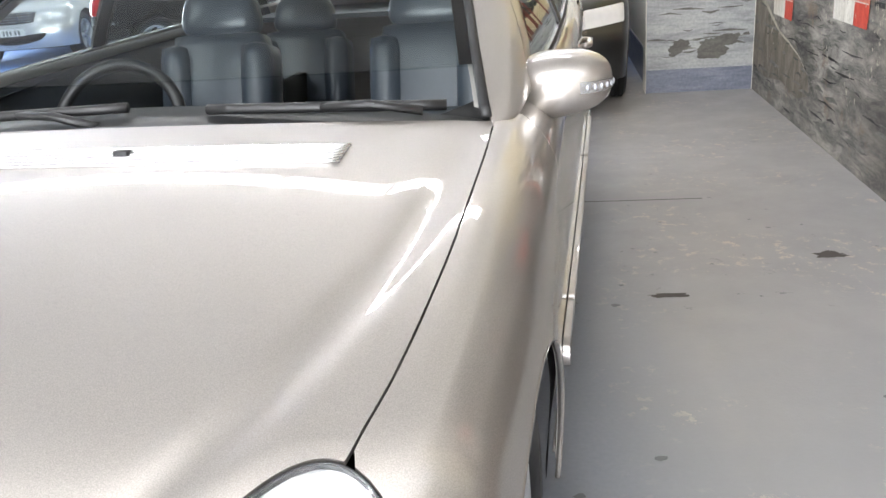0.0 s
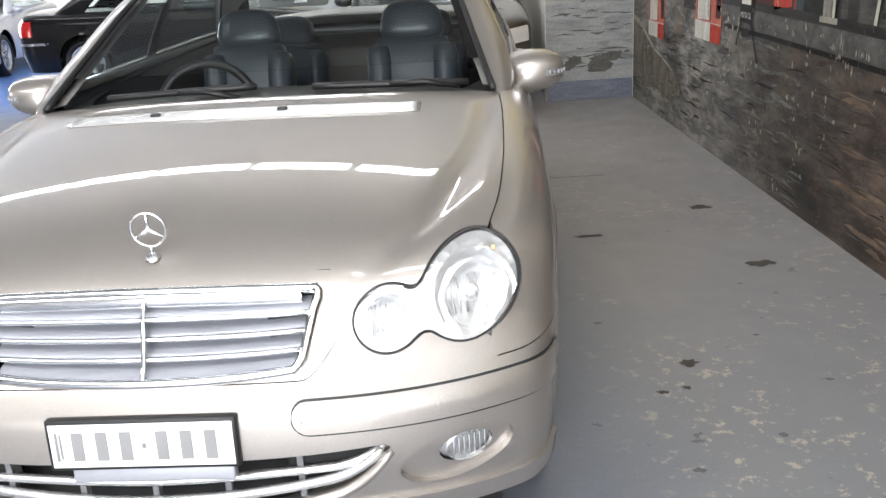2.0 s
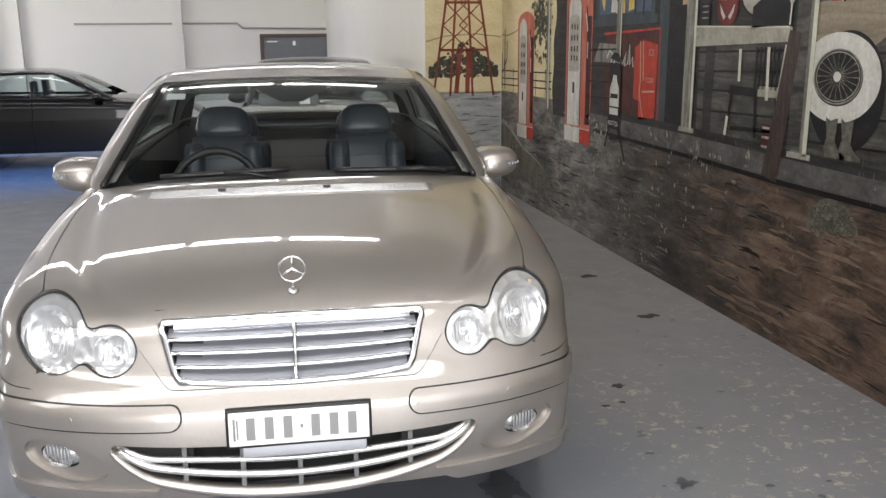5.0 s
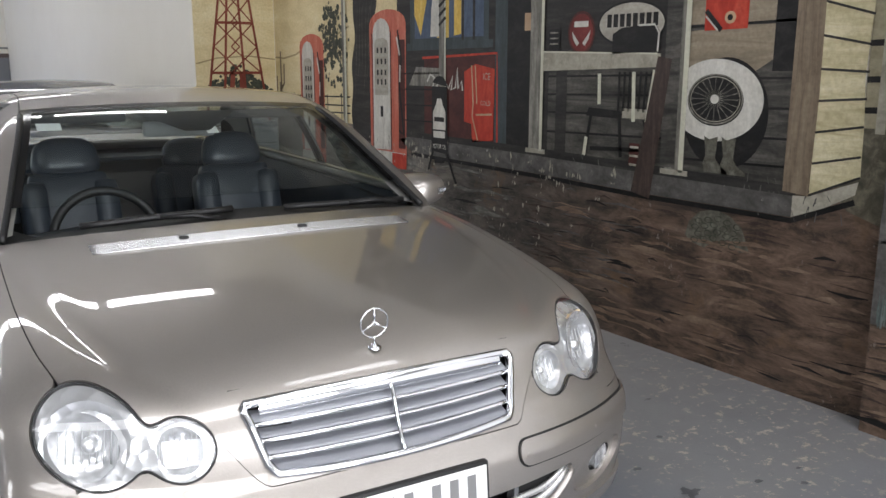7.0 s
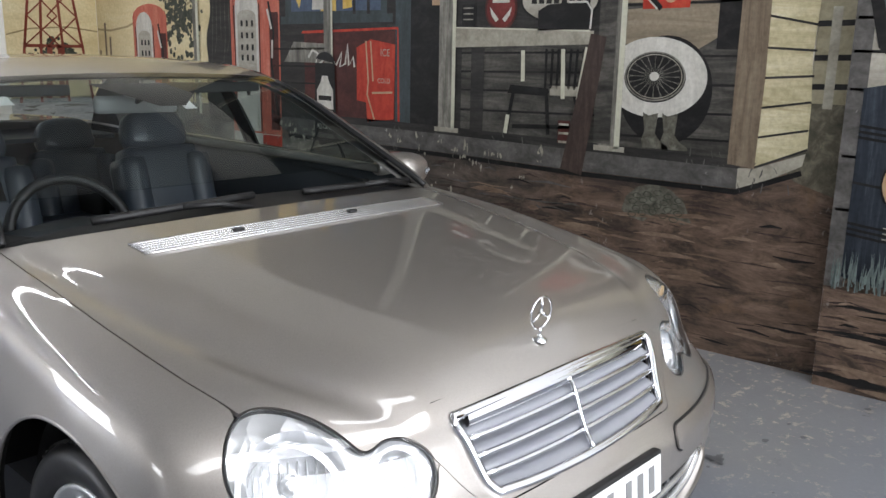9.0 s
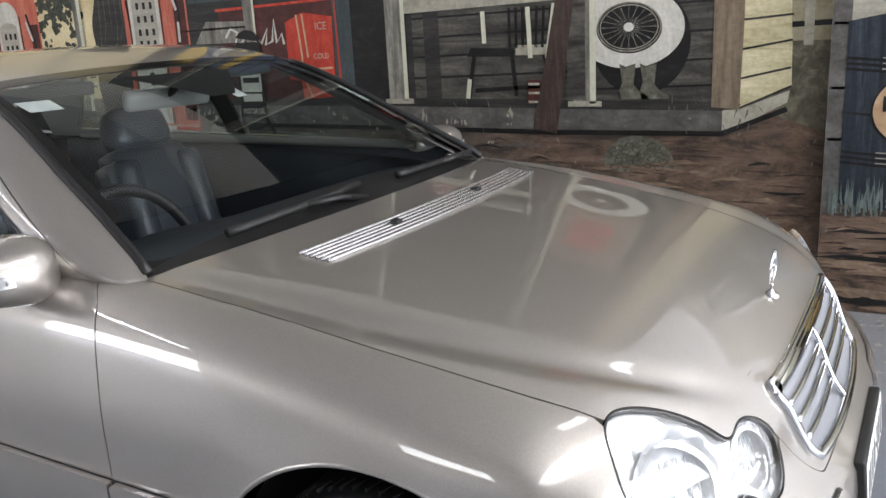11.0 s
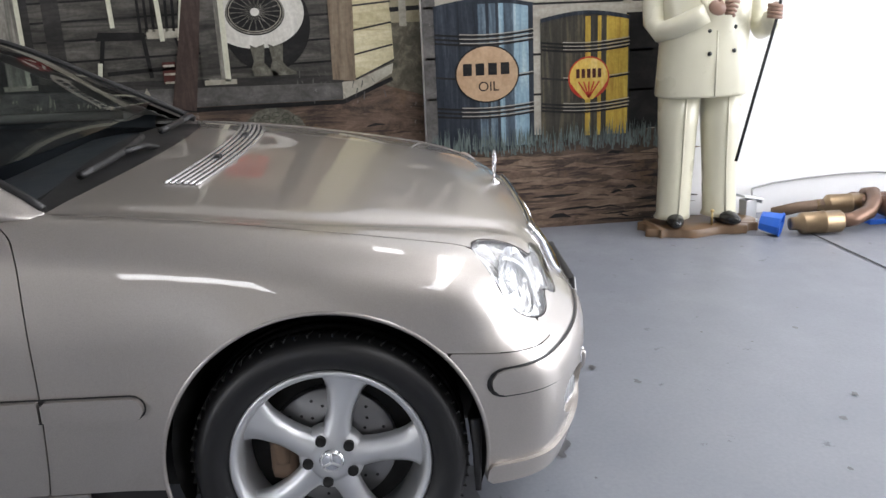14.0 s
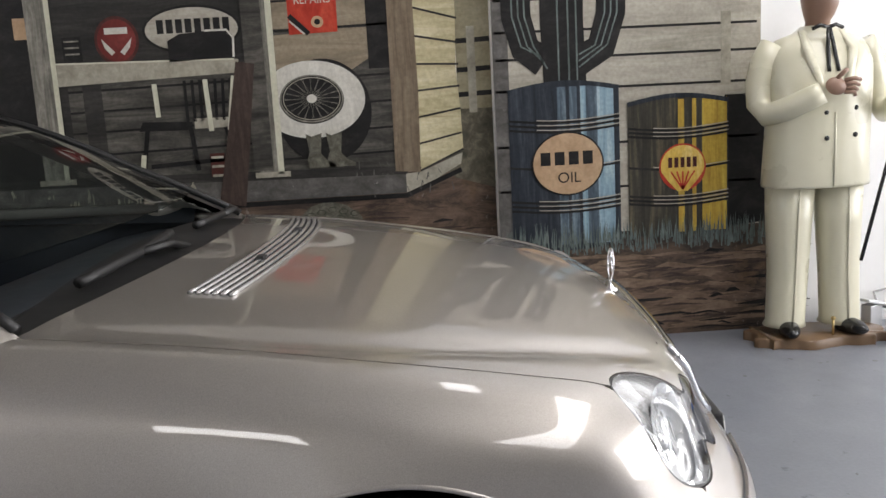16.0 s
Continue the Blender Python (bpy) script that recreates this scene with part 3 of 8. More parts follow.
def side_glass(x, y, z):
    top = 1.288 - 0.05 * ((y - 2.35) / 1.0) ** 2
    front = 1.70 + (z - 1.03) * 1.8
    back = 3.42 - (z - 1.0) * 0.9
    return np.minimum(np.minimum(z - 0.963 - 0.012 * (y - 1.7), top - z), np.minimum(y - front, back - y))


def lamp_grid():
    return round_nose(lower_body, np.linspace(20, 66, 250), np.linspace(4, 36, 190))


def hero_car():
    car = group_of("car", (0, 2.3, 0), "champagne silver saloon car, polished, parked on the grey floor", "car")
    f, c = lower_body, cabin
    hood = over_hood(f, np.linspace(-0.80, 0.80, 201), np.concatenate([np.linspace(5, 40, 110), np.linspace(40.5, 100, 90)]), 1.30, 0.42)
    nose = round_nose(f, np.linspace(-92, 92, 231), np.linspace(-26, 32, 80))
    fin = joined(round_nose(f, np.linspace(18, 90, 90), np.linspace(-24, 54, 96)), along_side(f, np.linspace(0.95, 1.75, 60), np.linspace(-24, 54, 96)))

    bonnet = panel("hood", f, hood, lambda x, y, z: np.minimum(np.minimum(hood_side(x, y, z), lamp_edge(x, y, z)), grille_shape(x, y, z)) - GAP, PAINT, car, "smooth hood with faint creases")
    panel("cowl", f, hood, lambda x, y, z: np.minimum(y - 1.215 - 0.245 * x * x - GAP, 0.75 - np.abs(x)), BLACK, car, "black cowl below the windscreen", push=-0.012)
    panel("bumper", f, nose, lambda x, y, z: np.minimum(np.minimum(np.minimum(bumper_top(x, y) - z + 0.001, lamp_edge(x, y, z)), np.minimum(arch(x, y, z), intake_shape(x, y, z))), np.minimum(pocket_shape(x, y, z), z - 0.258)) - GAP, PAINT, car, "body-coloured front bumper", rim=0.018)
    for s in (False, True):
        panel("bumper_lip", f, nose, lambda x, y, z: np.minimum(np.minimum(np.minimum(0.300 - z, x - 0.34), z - 0.250 - 0.05 * step_up(-x, -0.44, -0.34)), arch(x, y, z)) - GAP, PAINT, car, "spoiler lip at the bumper corner", push=0.010, flip=s)
        panel("fender", f, fin, lambda x, y, z: np.minimum(np.minimum(np.minimum(np.abs(x) - shut(y), z - bumper_top(x, y)), np.minimum(lamp_edge(x, y, z), arch(x, y, z))), np.minimum(door_front(z) - y, np.minimum(z - 0.305, np.where(np.abs(x) < 0.6, -1, 1)))) - GAP, PAINT, car, flip=s)
        side = along_side(f, np.linspace(1.30, 3.55, 150), np.linspace(-24, 54, 90))
        panel("front_door", f, side, lambda x, y, z: np.minimum(np.minimum(np.minimum(y - door_front(z), 2.44 - y), z - 0.305), c(x, y, z) + 0.012) - GAP, PAINT, car, flip=s)
        panel("rear_door", f, side, lambda x, y, z: np.minimum(np.minimum(np.minimum(y - 2.44, 3.36 - y), c(x, y, z) + 0.012), np.minimum(z - 0.305, arch(x, y, z, REAR_AXLE))) - GAP, PAINT, car, flip=s)
        panel("sill", f, side, lambda x, y, z: np.minimum(np.minimum(0.305 - z, z - 0.2), np.minimum(arch(x, y, z), arch(x, y, z, REAR_AXLE))) - GAP, PAINT, car, flip=s)
        tail = joined(along_side(f, np.linspace(3.3, 3.6, 16), np.linspace(-24, 54, 60)), round_nose(f, np.linspace(90, 180, 60), np.linspace(-24, 54, 60), 3.6))
        panel("rear_quarter", f, tail, lambda x, y, z: np.minimum(np.minimum(np.minimum(y - 3.36, arch(x, y, z, REAR_AXLE)), c(x, y, z) + 0.02), z - 0.22) - GAP, PAINT, car, flip=s)
        panel("lamp_panel", f, lamp_grid(), lambda x, y, z: np.minimum(np.minimum(lamp_shape(x, y, z) - 0.001, 0.012 - lamp_shape(x, y, z)), np.minimum(0.455 - x, x - 0.38)), PAINT, car, flip=s, rim=0, push=-0.004)
        panel("headlight_rim", f, lamp_grid(), lambda x, y, z: np.minimum(np.minimum(-lamp_edge(x, y, z), lamp_edge(x, y, z) + 0.0044), x) - 0.0004, BLACK, car, "black lamp seal", flip=s, push=-0.003)
    panel("trunk_lid", f, over_hood(f, np.linspace(-0.6, 0.6, 40), np.linspace(95, 165, 60), 3.6, 0.5), lambda x, y, z: np.minimum(0.58 - np.abs(x), y - 3.72), PAINT, car)
    # dark lining behind the gaps
    panel("inner_liner", f, nose, lambda x, y, z: np.minimum(np.minimum(lamp_shape(x, y, z), grille_shape(x, y, z)), np.minimum(arch(x, y, z), np.minimum(np.minimum(intake_shape(x, y, z), z - 0.27), fog_shape(x, y, z)))) - 0.012, CAVITY, car, rim=0, push=-0.025)
    panel("inner_liner", f, hood, lambda x, y, z: np.minimum(lamp_shape(x, y, z), grille_shape(x, y, z)) - 0.012, CAVITY, car, rim=0, push=-0.025)
    for s in (False, True):
        panel("inner_liner", f, joined(fin, along_side(f, np.linspace(1.75, 3.5, 60), np.linspace(-24, 54, 96))), lambda x, y, z: np.minimum(np.minimum(np.minimum(lamp_shape(x, y, z), c(x, y, z) + 0.05), z - 0.24), np.minimum(arch(x, y, z), arch(x, y, z, REAR_AXLE))) - 0.012, CAVITY, car, rim=0, flip=s, push=-0.025)

    # glasshouse
    top = over_hood(c, np.linspace(-0.76, 0.76, 153), np.linspace(4, 172, 190), 2.55, 0.93)
    flank_y, flank_z = np.meshgrid(np.linspace(1.30, 3.95, 330), np.linspace(0.91, 1.42, 110), indexing="ij")
    flank = ray_out(c, np.stack([0 * flank_y, flank_y, flank_z], -1), np.stack([0 * flank_y + 1, 0 * flank_y, 0 * flank_y], -1))
    head = lambda x, y, z: 2.035 + 0.10 * x * x - y
    screen = panel("windscreen", c, top, lambda x, y, z: np.minimum(np.minimum(head(x, y, z), -pillar(x, y, z) - 0.006), f(x, y, z) + 0.012), SCREEN, car, "clear windscreen", rim=0.004)
    panel("windscreen_band", c, top, lambda x, y, z: np.minimum(np.minimum(head(x, y, z) + 0.002, -pillar(x, y, z) - 0.004), np.maximum(np.maximum(pillar(x, y, z) + 0.040, 0.045 - head(x, y, z)), 0.934 - 0.05 * x * x - z)), INK, screen, "black ceramic edge", rim=0, push=0.0015)
    rear = lambda x, y, z: y - 3.30 + 0.15 * x * x
    panel("roof", c, top, lambda x, y, z: np.minimum(np.minimum(-head(x, y, z), -rear(x, y, z)), -pillar(x, y, z)) - 0.002, PAINT, car, rim=0.02)
    panel("rear_window", c, top, lambda x, y, z: np.minimum(np.minimum(rear(x, y, z), -pillar(x, y, z) - 0.01), f(x, y, z)), SMOKED, car, rim=0.004)
    for s in (False, True):
        seam = lambda x, y, z: y - 1.463 - (z - 0.933) * 1.7
        skin = lambda x, y, z: np.minimum(np.minimum(pillar(x, y, z) - 0.002, f(x, y, z) + 0.02), np.minimum(-side_glass(x, y, z) - 0.001, np.where(np.abs(x) > 0.05, 1.0, -1.0)))
        panel("windscreen_pillar", c, flank, lambda x, y, z: np.minimum(skin(x, y, z), -seam(x, y, z) - GAP), PAINT, car, flip=s, rim=0.02)
        panel("door_frame", c, flank, lambda x, y, z: np.minimum(skin(x, y, z), seam(x, y, z) - GAP), PAINT, car, flip=s, rim=0.02)
        panel("frame_liner", c, flank, lambda x, y, z: np.minimum(pillar(x, y, z), -side_glass(x, y, z) - 0.001), CAVITY, car, flip=s, rim=0, push=-0.02)
        panel("window_seal", c, flank, lambda x, y, z: np.minimum(side_glass(x, y, z) + 0.012, -side_glass(x, y, z)), BLACK, car, "black window seal", flip=s, rim=0, push=0.002)
        panel("side_window", c, flank, lambda x, y, z: np.minimum(side_glass(x, y, z), np.abs(y - 2.50 - 0.1 * (z - 1)) - 0.048), SMOKED, car, flip=s, rim=0.004, push=-0.006)
        panel("pillar_trim", c, flank, lambda x, y, z: np.minimum(side_glass(x, y, z), 0.048 - np.abs(y - 2.50 - 0.1 * (z - 1))), BLACK, car, flip=s, rim=0.01, push=-0.002)
    return car

def front_y(x, z, f=lower_body):
    o = np.array([[x, 1.0, z]], float)
    return float(ray_out(f, o, np.array([[0.0, -1.0, 0.0]]), 1.2)[0, 1])


def hood_z(x, y, f=lower_body):
    o = np.array([[x, y, 0.5]], float)
    return float(ray_out(f, o, np.array([[0.0, 0.0, 1.0]]), 1.0)[0, 2])


def screen_point(x, z, out=0.0):
    o = np.array([[x, 2.5, z]], float)
    return Vector((x, float(ray_out(cabin, o, np.array([[0.0, -1.0, 0.0]]), 2.0)[0, 1]) - out, z))


def add_strip(bm, rows):
    """A sheet through rows of points."""
    grid = [[bm.verts.new(p) for p in r] for r in rows]
    for a, b in zip(grid, grid[1:]):
        for k in range(len(a) - 1):
            bm.faces.new((a[k], a[k + 1], b[k + 1], b[k]))


def wheel(parent, side, at, big=True, name="wheel"):
    """Tyre, five-spoke rim, hub and brake; side is -1 or 1."""
    face = side * 0.80
    m = Matrix.Translation((face, at, HUB_Z)) @ Matrix.Scale(side, 4, (1, 0, 0))
    bm = bmesh.new()
    prof = [(0.225, -0.005), (0.240, 0.012), (0.262, 0.024), (0.285, 0.026), (0.300, 0.018), (0.310, 0.004), (0.3155, -0.012)]
    prof += [(0.3165, -0.03), (0.309, -0.033), (0.309, -0.040), (0.317, -0.043), (0.317, -0.080), (0.309, -0.083), (0.309, -0.090), (0.317, -0.093), (0.317, -0.130), (0.309, -0.133), (0.309, -0.140), (0.3165, -0.143)]
    prof += [(0.3155, -0.165), (0.308, -0.185), (0.285, -0.2), (0.240, -0.19), (0.225, -0.17)]
    rings = add_revolve(bm, prof, m, 96)
    tyre = part(name, bm, RUBBER, parent, "black tyre with shallow tread")
    bm = bmesh.new()
    for k in range(72):
        a = 2 * math.pi * k / 72
        add_box(bm, -0.032, 0.004, -0.0016, 0.0016, 0.307, 0.3178, 0, m @ Matrix.Rotation(a, 4, "X") @ Matrix.Rotation(0.35, 4, "Z"))
    tagged(part("tread_groove", bm, CAVITY, tyre, smooth=False), kind="stuff")
    bm = bmesh.new()
    add_revolve(bm, [(0.229, -0.004), (0.231, 0.006), (0.226, 0.011), (0.217, 0.008), (0.211, -0.004), (0.206, -0.02), (0.203, -0.05), (0.198, -0.15), (0.22, -0.17)], m, 96)
    # spokes: broad at the rim and at the hub, waisted between
    for k in range(5):
        turn = m @ Matrix.Rotation(2 * math.pi * k / 5 + radians(13), 4, "X")
        rows = []
        for i in range(13):
            u = i / 12
            r = 0.050 + u * 0.162
            w = 0.031 + 0.018 * (2 * u - 0.72) ** 2 + 0.012 * max(0, u - 0.8) / 0.2
            h = -0.012 - 0.014 * u + 0.010 * u * u
            rows.append([turn @ Vector((x, y, r)) for x, y in ((h - 0.045, -w * 0.8), (h - 0.020, -w), (h - 0.004, -w * 0.80), (h + 0.0035, -w * 0.4), (h + 0.005, 0), (h + 0.0035, w * 0.4), (h - 0.004, w * 0.80), (h - 0.020, w), (h - 0.045, w * 0.8))])
        add_strip(bm, rows)
    add_revolve(bm, [(0.0, -0.010), (0.030, -0.009), (0.040, -0.008), (0.062, -0.012), (0.076, -0.02), (0.080, -0.05)], m, 48)
    bmesh.ops.recalc_face_normals(bm, faces=bm.faces)
    rim = part("rim", bm, ALLOY, tyre, "five-spoke silver alloy rim")
    for k in range(5):
        a = 2 * math.pi * (k + 0.5) / 5 + radians(13)
        bm = bmesh.new()
        add_revolve(bm, [(0.0, -0.012), (0.0105, -0.012), (0.0125, -0.006), (0.0125, -0.02)], m @ Matrix.Translation((0.0035, -0.055 * math.sin(a), 0.055 * math.cos(a))), 16)
        part("wheel_bolt", bm, CAVITY, tyre)
    bm = bmesh.new()
    add_revolve(bm, [(0.0, 0.0), (0.022, 0.0), (0.028, -0.004), (0.030, -0.010)], m, 32)
    part("hub_cap", bm, CHROME, tyre, "polished hub cap with a raised mark")
    bm = bmesh.new()
    for k in range(3):
        a = 2 * math.pi * k / 3
        add_box(bm, 0.0, 0.003, -0.0025, 0.0025, 0.0, 0.024, 0, m @ Matrix.Rotation(a, 4, "X"))
    add_revolve(bm, [(0.023, 0.0), (0.0245, 0.003), (0.026, 0.0)], m, 32)
    part("cap_mark", bm, ALLOY, tyre)
    bm = bmesh.new()
    add_revolve(bm, [(0.06, -0.075), (0.148, -0.075), (0.150, -0.078), (0.150, -0.098), (0.06, -0.098)], m, 64)
    part("brake_disc", bm, STEEL, tyre, "drilled steel brake disc")
    bm = bmesh.new()
    for k in range(36):
        a = 2 * math.pi * k / 36
        r = 0.088 + 0.02 * (k % 3)
        add_revolve(bm, [(0.0, 0.0), (0.004, 0.0)], m @ Matrix.Translation((-0.0745, r * math.sin(a), r * math.cos(a))), 8)
    tagged(part("disc_hole", bm, CAVITY, tyre), kind="stuff")
    bm = bmesh.new()
    add_box(bm, -0.13, -0.052, 0.085, 0.150, -0.070, 0.070, 0.022, m)
    add_box(bm, -0.12, -0.046, 0.100, 0.140, -0.030, 0.030, 0.014, m)
    part("brake_caliper", bm, RUST, tyre, "rusty brake caliper")
    bm = bmesh.new()
    add_revolve(bm, [(0.0, -0.11), (0.2, -0.11), (0.2, -0.18), (0.0, -0.18)], m, 40)
    part("wheel_back", bm, CAVITY, tyre)
    return tyre


def wheel_house(parent, side, at):
    bm = bmesh.new()
    rows = []
    for x in (0.40, 0.60, 0.74, 0.775):
        rows.append([Vector((side * x, at + 0.364 * math.cos(a), HUB_Z + 0.022 + 0.364 * math.sin(a))) for a in [math.pi * (k / 24 * 1.24 - 0.12) for k in range(25)]])
    add_strip(bm, rows)
    add_box(bm, side * 0.36, side * 0.40, at - 0.38, at + 0.38, 0.2, 0.72)
    part("wheel_house", bm, CAVITY, parent, "black wheel housing")


def capsule(x, y, z, a0, a1, half, zc):
    """Distance to a rounded bar that runs round the nose between two bearings."""
    b = np.arctan2(np.abs(x), 0.95 - y) * 0.92
    lo, hi = a0 * 0.92 + half, a1 * 0.92 - half
    return np.hypot(b - np.clip(b, lo, hi), z - zc) - half


def dress_front(car):
    f = lower_body
    nose = round_nose(f, np.linspace(-70, 70, 211), np.linspace(-16, 30, 70))
    # headlights
    for s in (1, -1):
        lens = panel("headlight", f, lamp_grid(), lambda x, y, z: -lamp_edge(x, y, z) - 0.0036 - np.where(x > 0, 0, 1), LENS, car, "twin-oval clear headlight", rim=0.005, flip=s < 0)
        panel("lamp_housing", f, lamp_grid(), lambda x, y, z: np.minimum(-lamp_edge(x, y, z) - 0.002 - np.where(x > 0, 0, 1), np.minimum(np.hypot(x - 0.668, z - 0.676) - 0.066, np.hypot(x - 0.487, z - 0.657) - 0.047)), REFLECTOR, lens, "bright reflector housing", rim=0, flip=s < 0, push=-0.012)
        for cx, cz, r in ((0.668, 0.676, 0.078), (0.487, 0.657, 0.056)):
            p = np.array([[cx, front_y(cx, cz), cz]])
            out = Vector(slope(f, p)[0])
            cy = float(p[0, 1])
            m = Matrix.Translation((s * cx, cy, cz)) @ Vector((s * out.x, out.y, out.z)).to_track_quat("X", "Z").to_matrix().to_4x4()
            bm = bmesh.new()
            add_revolve(bm, [(r * 1.22, -0.0145), (r * 1.02, -0.018), (r * 0.95, -0.026), (r * 0.86, -0.036), (r * 0.62, -0.045), (r * 0.3, -0.050), (0.0, -0.050)], m, 40)
            part("reflector", bm, REFLECTOR, lens, "round bright reflector")
            bm = bmesh.new()
            add_ball(bm, m @ Vector((-0.046, 0, 0)), (r * 0.26,) * 3)
            part("bulb_shield", bm, REFLECTOR, lens)
            bm = bmesh.new()
            for k in range(9):
                w = -r * 0.8 + k * r * 0.2
                add_tube(bm, [m @ Vector((-0.046 + 0.012 * abs(w) / r, w, h)) for h in np.linspace(-0.5, 0.5, 5) * r], 0.0012, 5)
            tagged(part("reflector_flute", bm, ALLOY, lens), kind="stuff")
        if s > 0:
            for k in range(4):
                x = 0.645 + 0.018 * k
                bm = bmesh.new()
                add_box(bm, s * x - 0.0045, s * x + 0.0045, 0, 0.008, -0.006, 0.006, 0.002, Matrix.Translation((0, front_y(x, 0.748) + 0.005, 0.745)))
                part("indicator_cell", bm, AMBER, lens, "small amber indicator cell")
        # fog lamp
        m = Matrix.Translation((s * 0.634, front_y(0.634, 0.386) + 0.020, 0.386)) @ Matrix.Rotation(radians(s * 30), 4, "Z") @ Matrix.Rotation(radians(-90), 4, "Z")
        bm = bmesh.new()
        add_revolve(bm, [(0.052, 0.004), (0.045, -0.02), (0.02, -0.04), (0.0, -0.042)], m @ Matrix.Scale(0.62, 4, (0, 0, 1)), 32)
        fog = part("fog_lamp", bm, REFLECTOR, car, "small oval fog lamp")
        bm = bmesh.new()
        add_revolve(bm, [(0.0, 0.009), (0.03, 0.007), (0.052, 0.002)], m @ Matrix.Scale(0.62, 4, (0, 0, 1)), 32)
        part("fog_lens", bm, LENS, fog)
        bm = bmesh.new()
        for k in range(7):
            w = -0.036 + 0.012 * k
            add_tube(bm, [m @ Vector((0.003, w, h)) for h in (-0.022, 0, 0.022)], 0.0014, 5)
        part("fog_flute", bm, ALLOY, fog)
        panel("fog_pocket", f, nose, lambda x, y, z: np.minimum(-pocket_shape(x, y, z) + 0.004 - np.where(x > 0, 0, 1), fog_shape(x, y, z)), PAINT, fog, "hollowed bumper pocket round the fog lamp", rim=0, flip=s < 0, push=-0.014)
        panel("fog_surround", f, nose, lambda x, y, z: -fog_shape(x, y, z) - 0.001 - np.where(x > 0, 0, 1), BAR, fog, "grey fog lamp recess", rim=0, flip=s < 0, push=-0.024)
        # rubbing strips with parking sensors
        panel("strip_seal", f, nose, lambda x, y, z: -capsule(x, y, z, 0.335, 0.990, 0.0355, 0.5025) - np.where(x > 0, 0, 1), BLACK, car, "dark strip joint", rim=0, flip=s < 0, push=0.0012)
        strip = panel("bumper_strip", f, nose, lambda x, y, z: -capsule(x, y, z, 0.335, 0.985, 0.034, 0.503) - 0.0042 - np.where(x > 0, 0, 1), PAINT, car, "body-coloured rubbing strip", rim=0.008, flip=s < 0, push=0.008)
        for x in (0.325, 0.585, 0.775):
            m = Matrix.Translation((s * x, front_y(x, 0.500) - 0.003, 0.500)) @ Matrix.Rotation(radians(s * 75 * x), 4, "Z") @ Matrix.Rotation(radians(-90), 4, "Z")
            bm = bmesh.new()
            add_revolve(bm, [(0.0, 0.003), (0.008, 0.003), (0.010, 0.002), (0.0105, -0.004)], m, 20)
            part("parking_sensor", bm, PAINT, strip)
    # grille
    outline = [(x, 0.730 - 0.05 * x * x) for x in np.linspace(-0.345, 0.345, 25)]
    right = [(0.350, 0.718), (0.349, 0.708)] + [(0.305 + 0.28 * (z - 0.575) + 0.004, z) for z in np.linspace(0.69, 0.605, 6)] + [(0.308, 0.592)]
    low = [(x, 0.572 + 0.14 * x * x) for x in np.linspace(0.300, -0.300, 25)]
    left = [(-x, z) for x, z in right[::-1]]
    ring = [Vector((x, front_y(x, z) - 0.003, z)) for x, z in outline + right + low + left]
    bm = bmesh.new()
    add_tube(bm, ring, 0.0105, 12, True, 1.0)
    grille = part("grille", bm, CHROME, car, "chrome-framed grille with broad bars")
    bm = bmesh.new()
    band = [(0.012, -0.030), (-0.006, -0.028), (-0.010, -0.022), (-0.008, -0.008), (-0.002, 0.002), (0.012, 0.004)]
    add_strip(bm, [[Vector((x, front_y(x, 0.716) + a, z + d)) for x, z in outline[1:-1]] for a, d in band])
    part("grille_top_bar", bm, CHROME, grille, "broad chrome band")
    for k in range(4):
        u = k / 4
        z0 = 0.574 + 0.0365 * k
        half = 0.303 + 0.28 * (z0 - 0.575)
        xs = np.linspace(-half, half, 25)
        bm = bmesh.new()
        zz = lambda x, d: z0 + d + (0.14 - 0.16 * u) * x * x
        yy = [front_y(x, z0) for x in xs]
        add_strip(bm, [[Vector((x, y + a, zz(x, d))) for x, y in zip(xs, yy)] for a, d in ((0.050, -0.006), (0.004, -0.004), (0.001, 0.0), (0.012, 0.006), (0.030, 0.013), (0.060, 0.021))])
        part("louvre", bm, LOUVRE, grille, "grey louvre")
        if k:
            bm = bmesh.new()
            add_tube(bm, [Vector((x, y - 0.001, zz(x, -0.001))) for x, y in zip(xs, yy)], 0.0062, 8, False, 0.9)
            part("grille_bar", bm, CHROME, grille, "chrome bar")
    bm = bmesh.new()
    add_tube(bm, [Vector((0, front_y(0, z) - 0.004, z)) for z in np.linspace(0.575, 0.722, 12)], 0.0065, 10)
    part("centre_bar", bm, CHROME, grille)
    bm = bmesh.new()
    add_strip(bm, [[Vector((x, front_y(0.9 * x, 0.65) + 0.075, z)) for x in np.linspace(-0.37, 0.37, 9)] for z in (0.55, 0.75)])
    part("grille_back", bm, CAVITY, grille)
    # lower intake
    bm = bmesh.new()
    add_strip(bm, [[Vector((x, front_y(0.9 * x, 0.37) + 0.08, z)) for x in np.linspace(-0.52, 0.52, 9)] for z in (0.27, 0.45)])
    intake = part("air_intake", bm, CAVITY, car, "dark lower air intake")
    for k, (d, h, r) in enumerate(((0.046, 0.466, 0.0115), (0.086, 0.474, 0.0105))):
        bm = bmesh.new()
        add_tube(bm, [Vector((x, front_y(x, 0.36) + 0.002 + 0.008 * (k == 1), intake_low(abs(x)) + d * (1 - (abs(x) / 0.50) ** 2.5) + 0.004)) for x in np.linspace(-h, h, 41)], r, 8, False, 0.9)
        part("intake_bar", bm, BAR, intake, "bright curved bar")
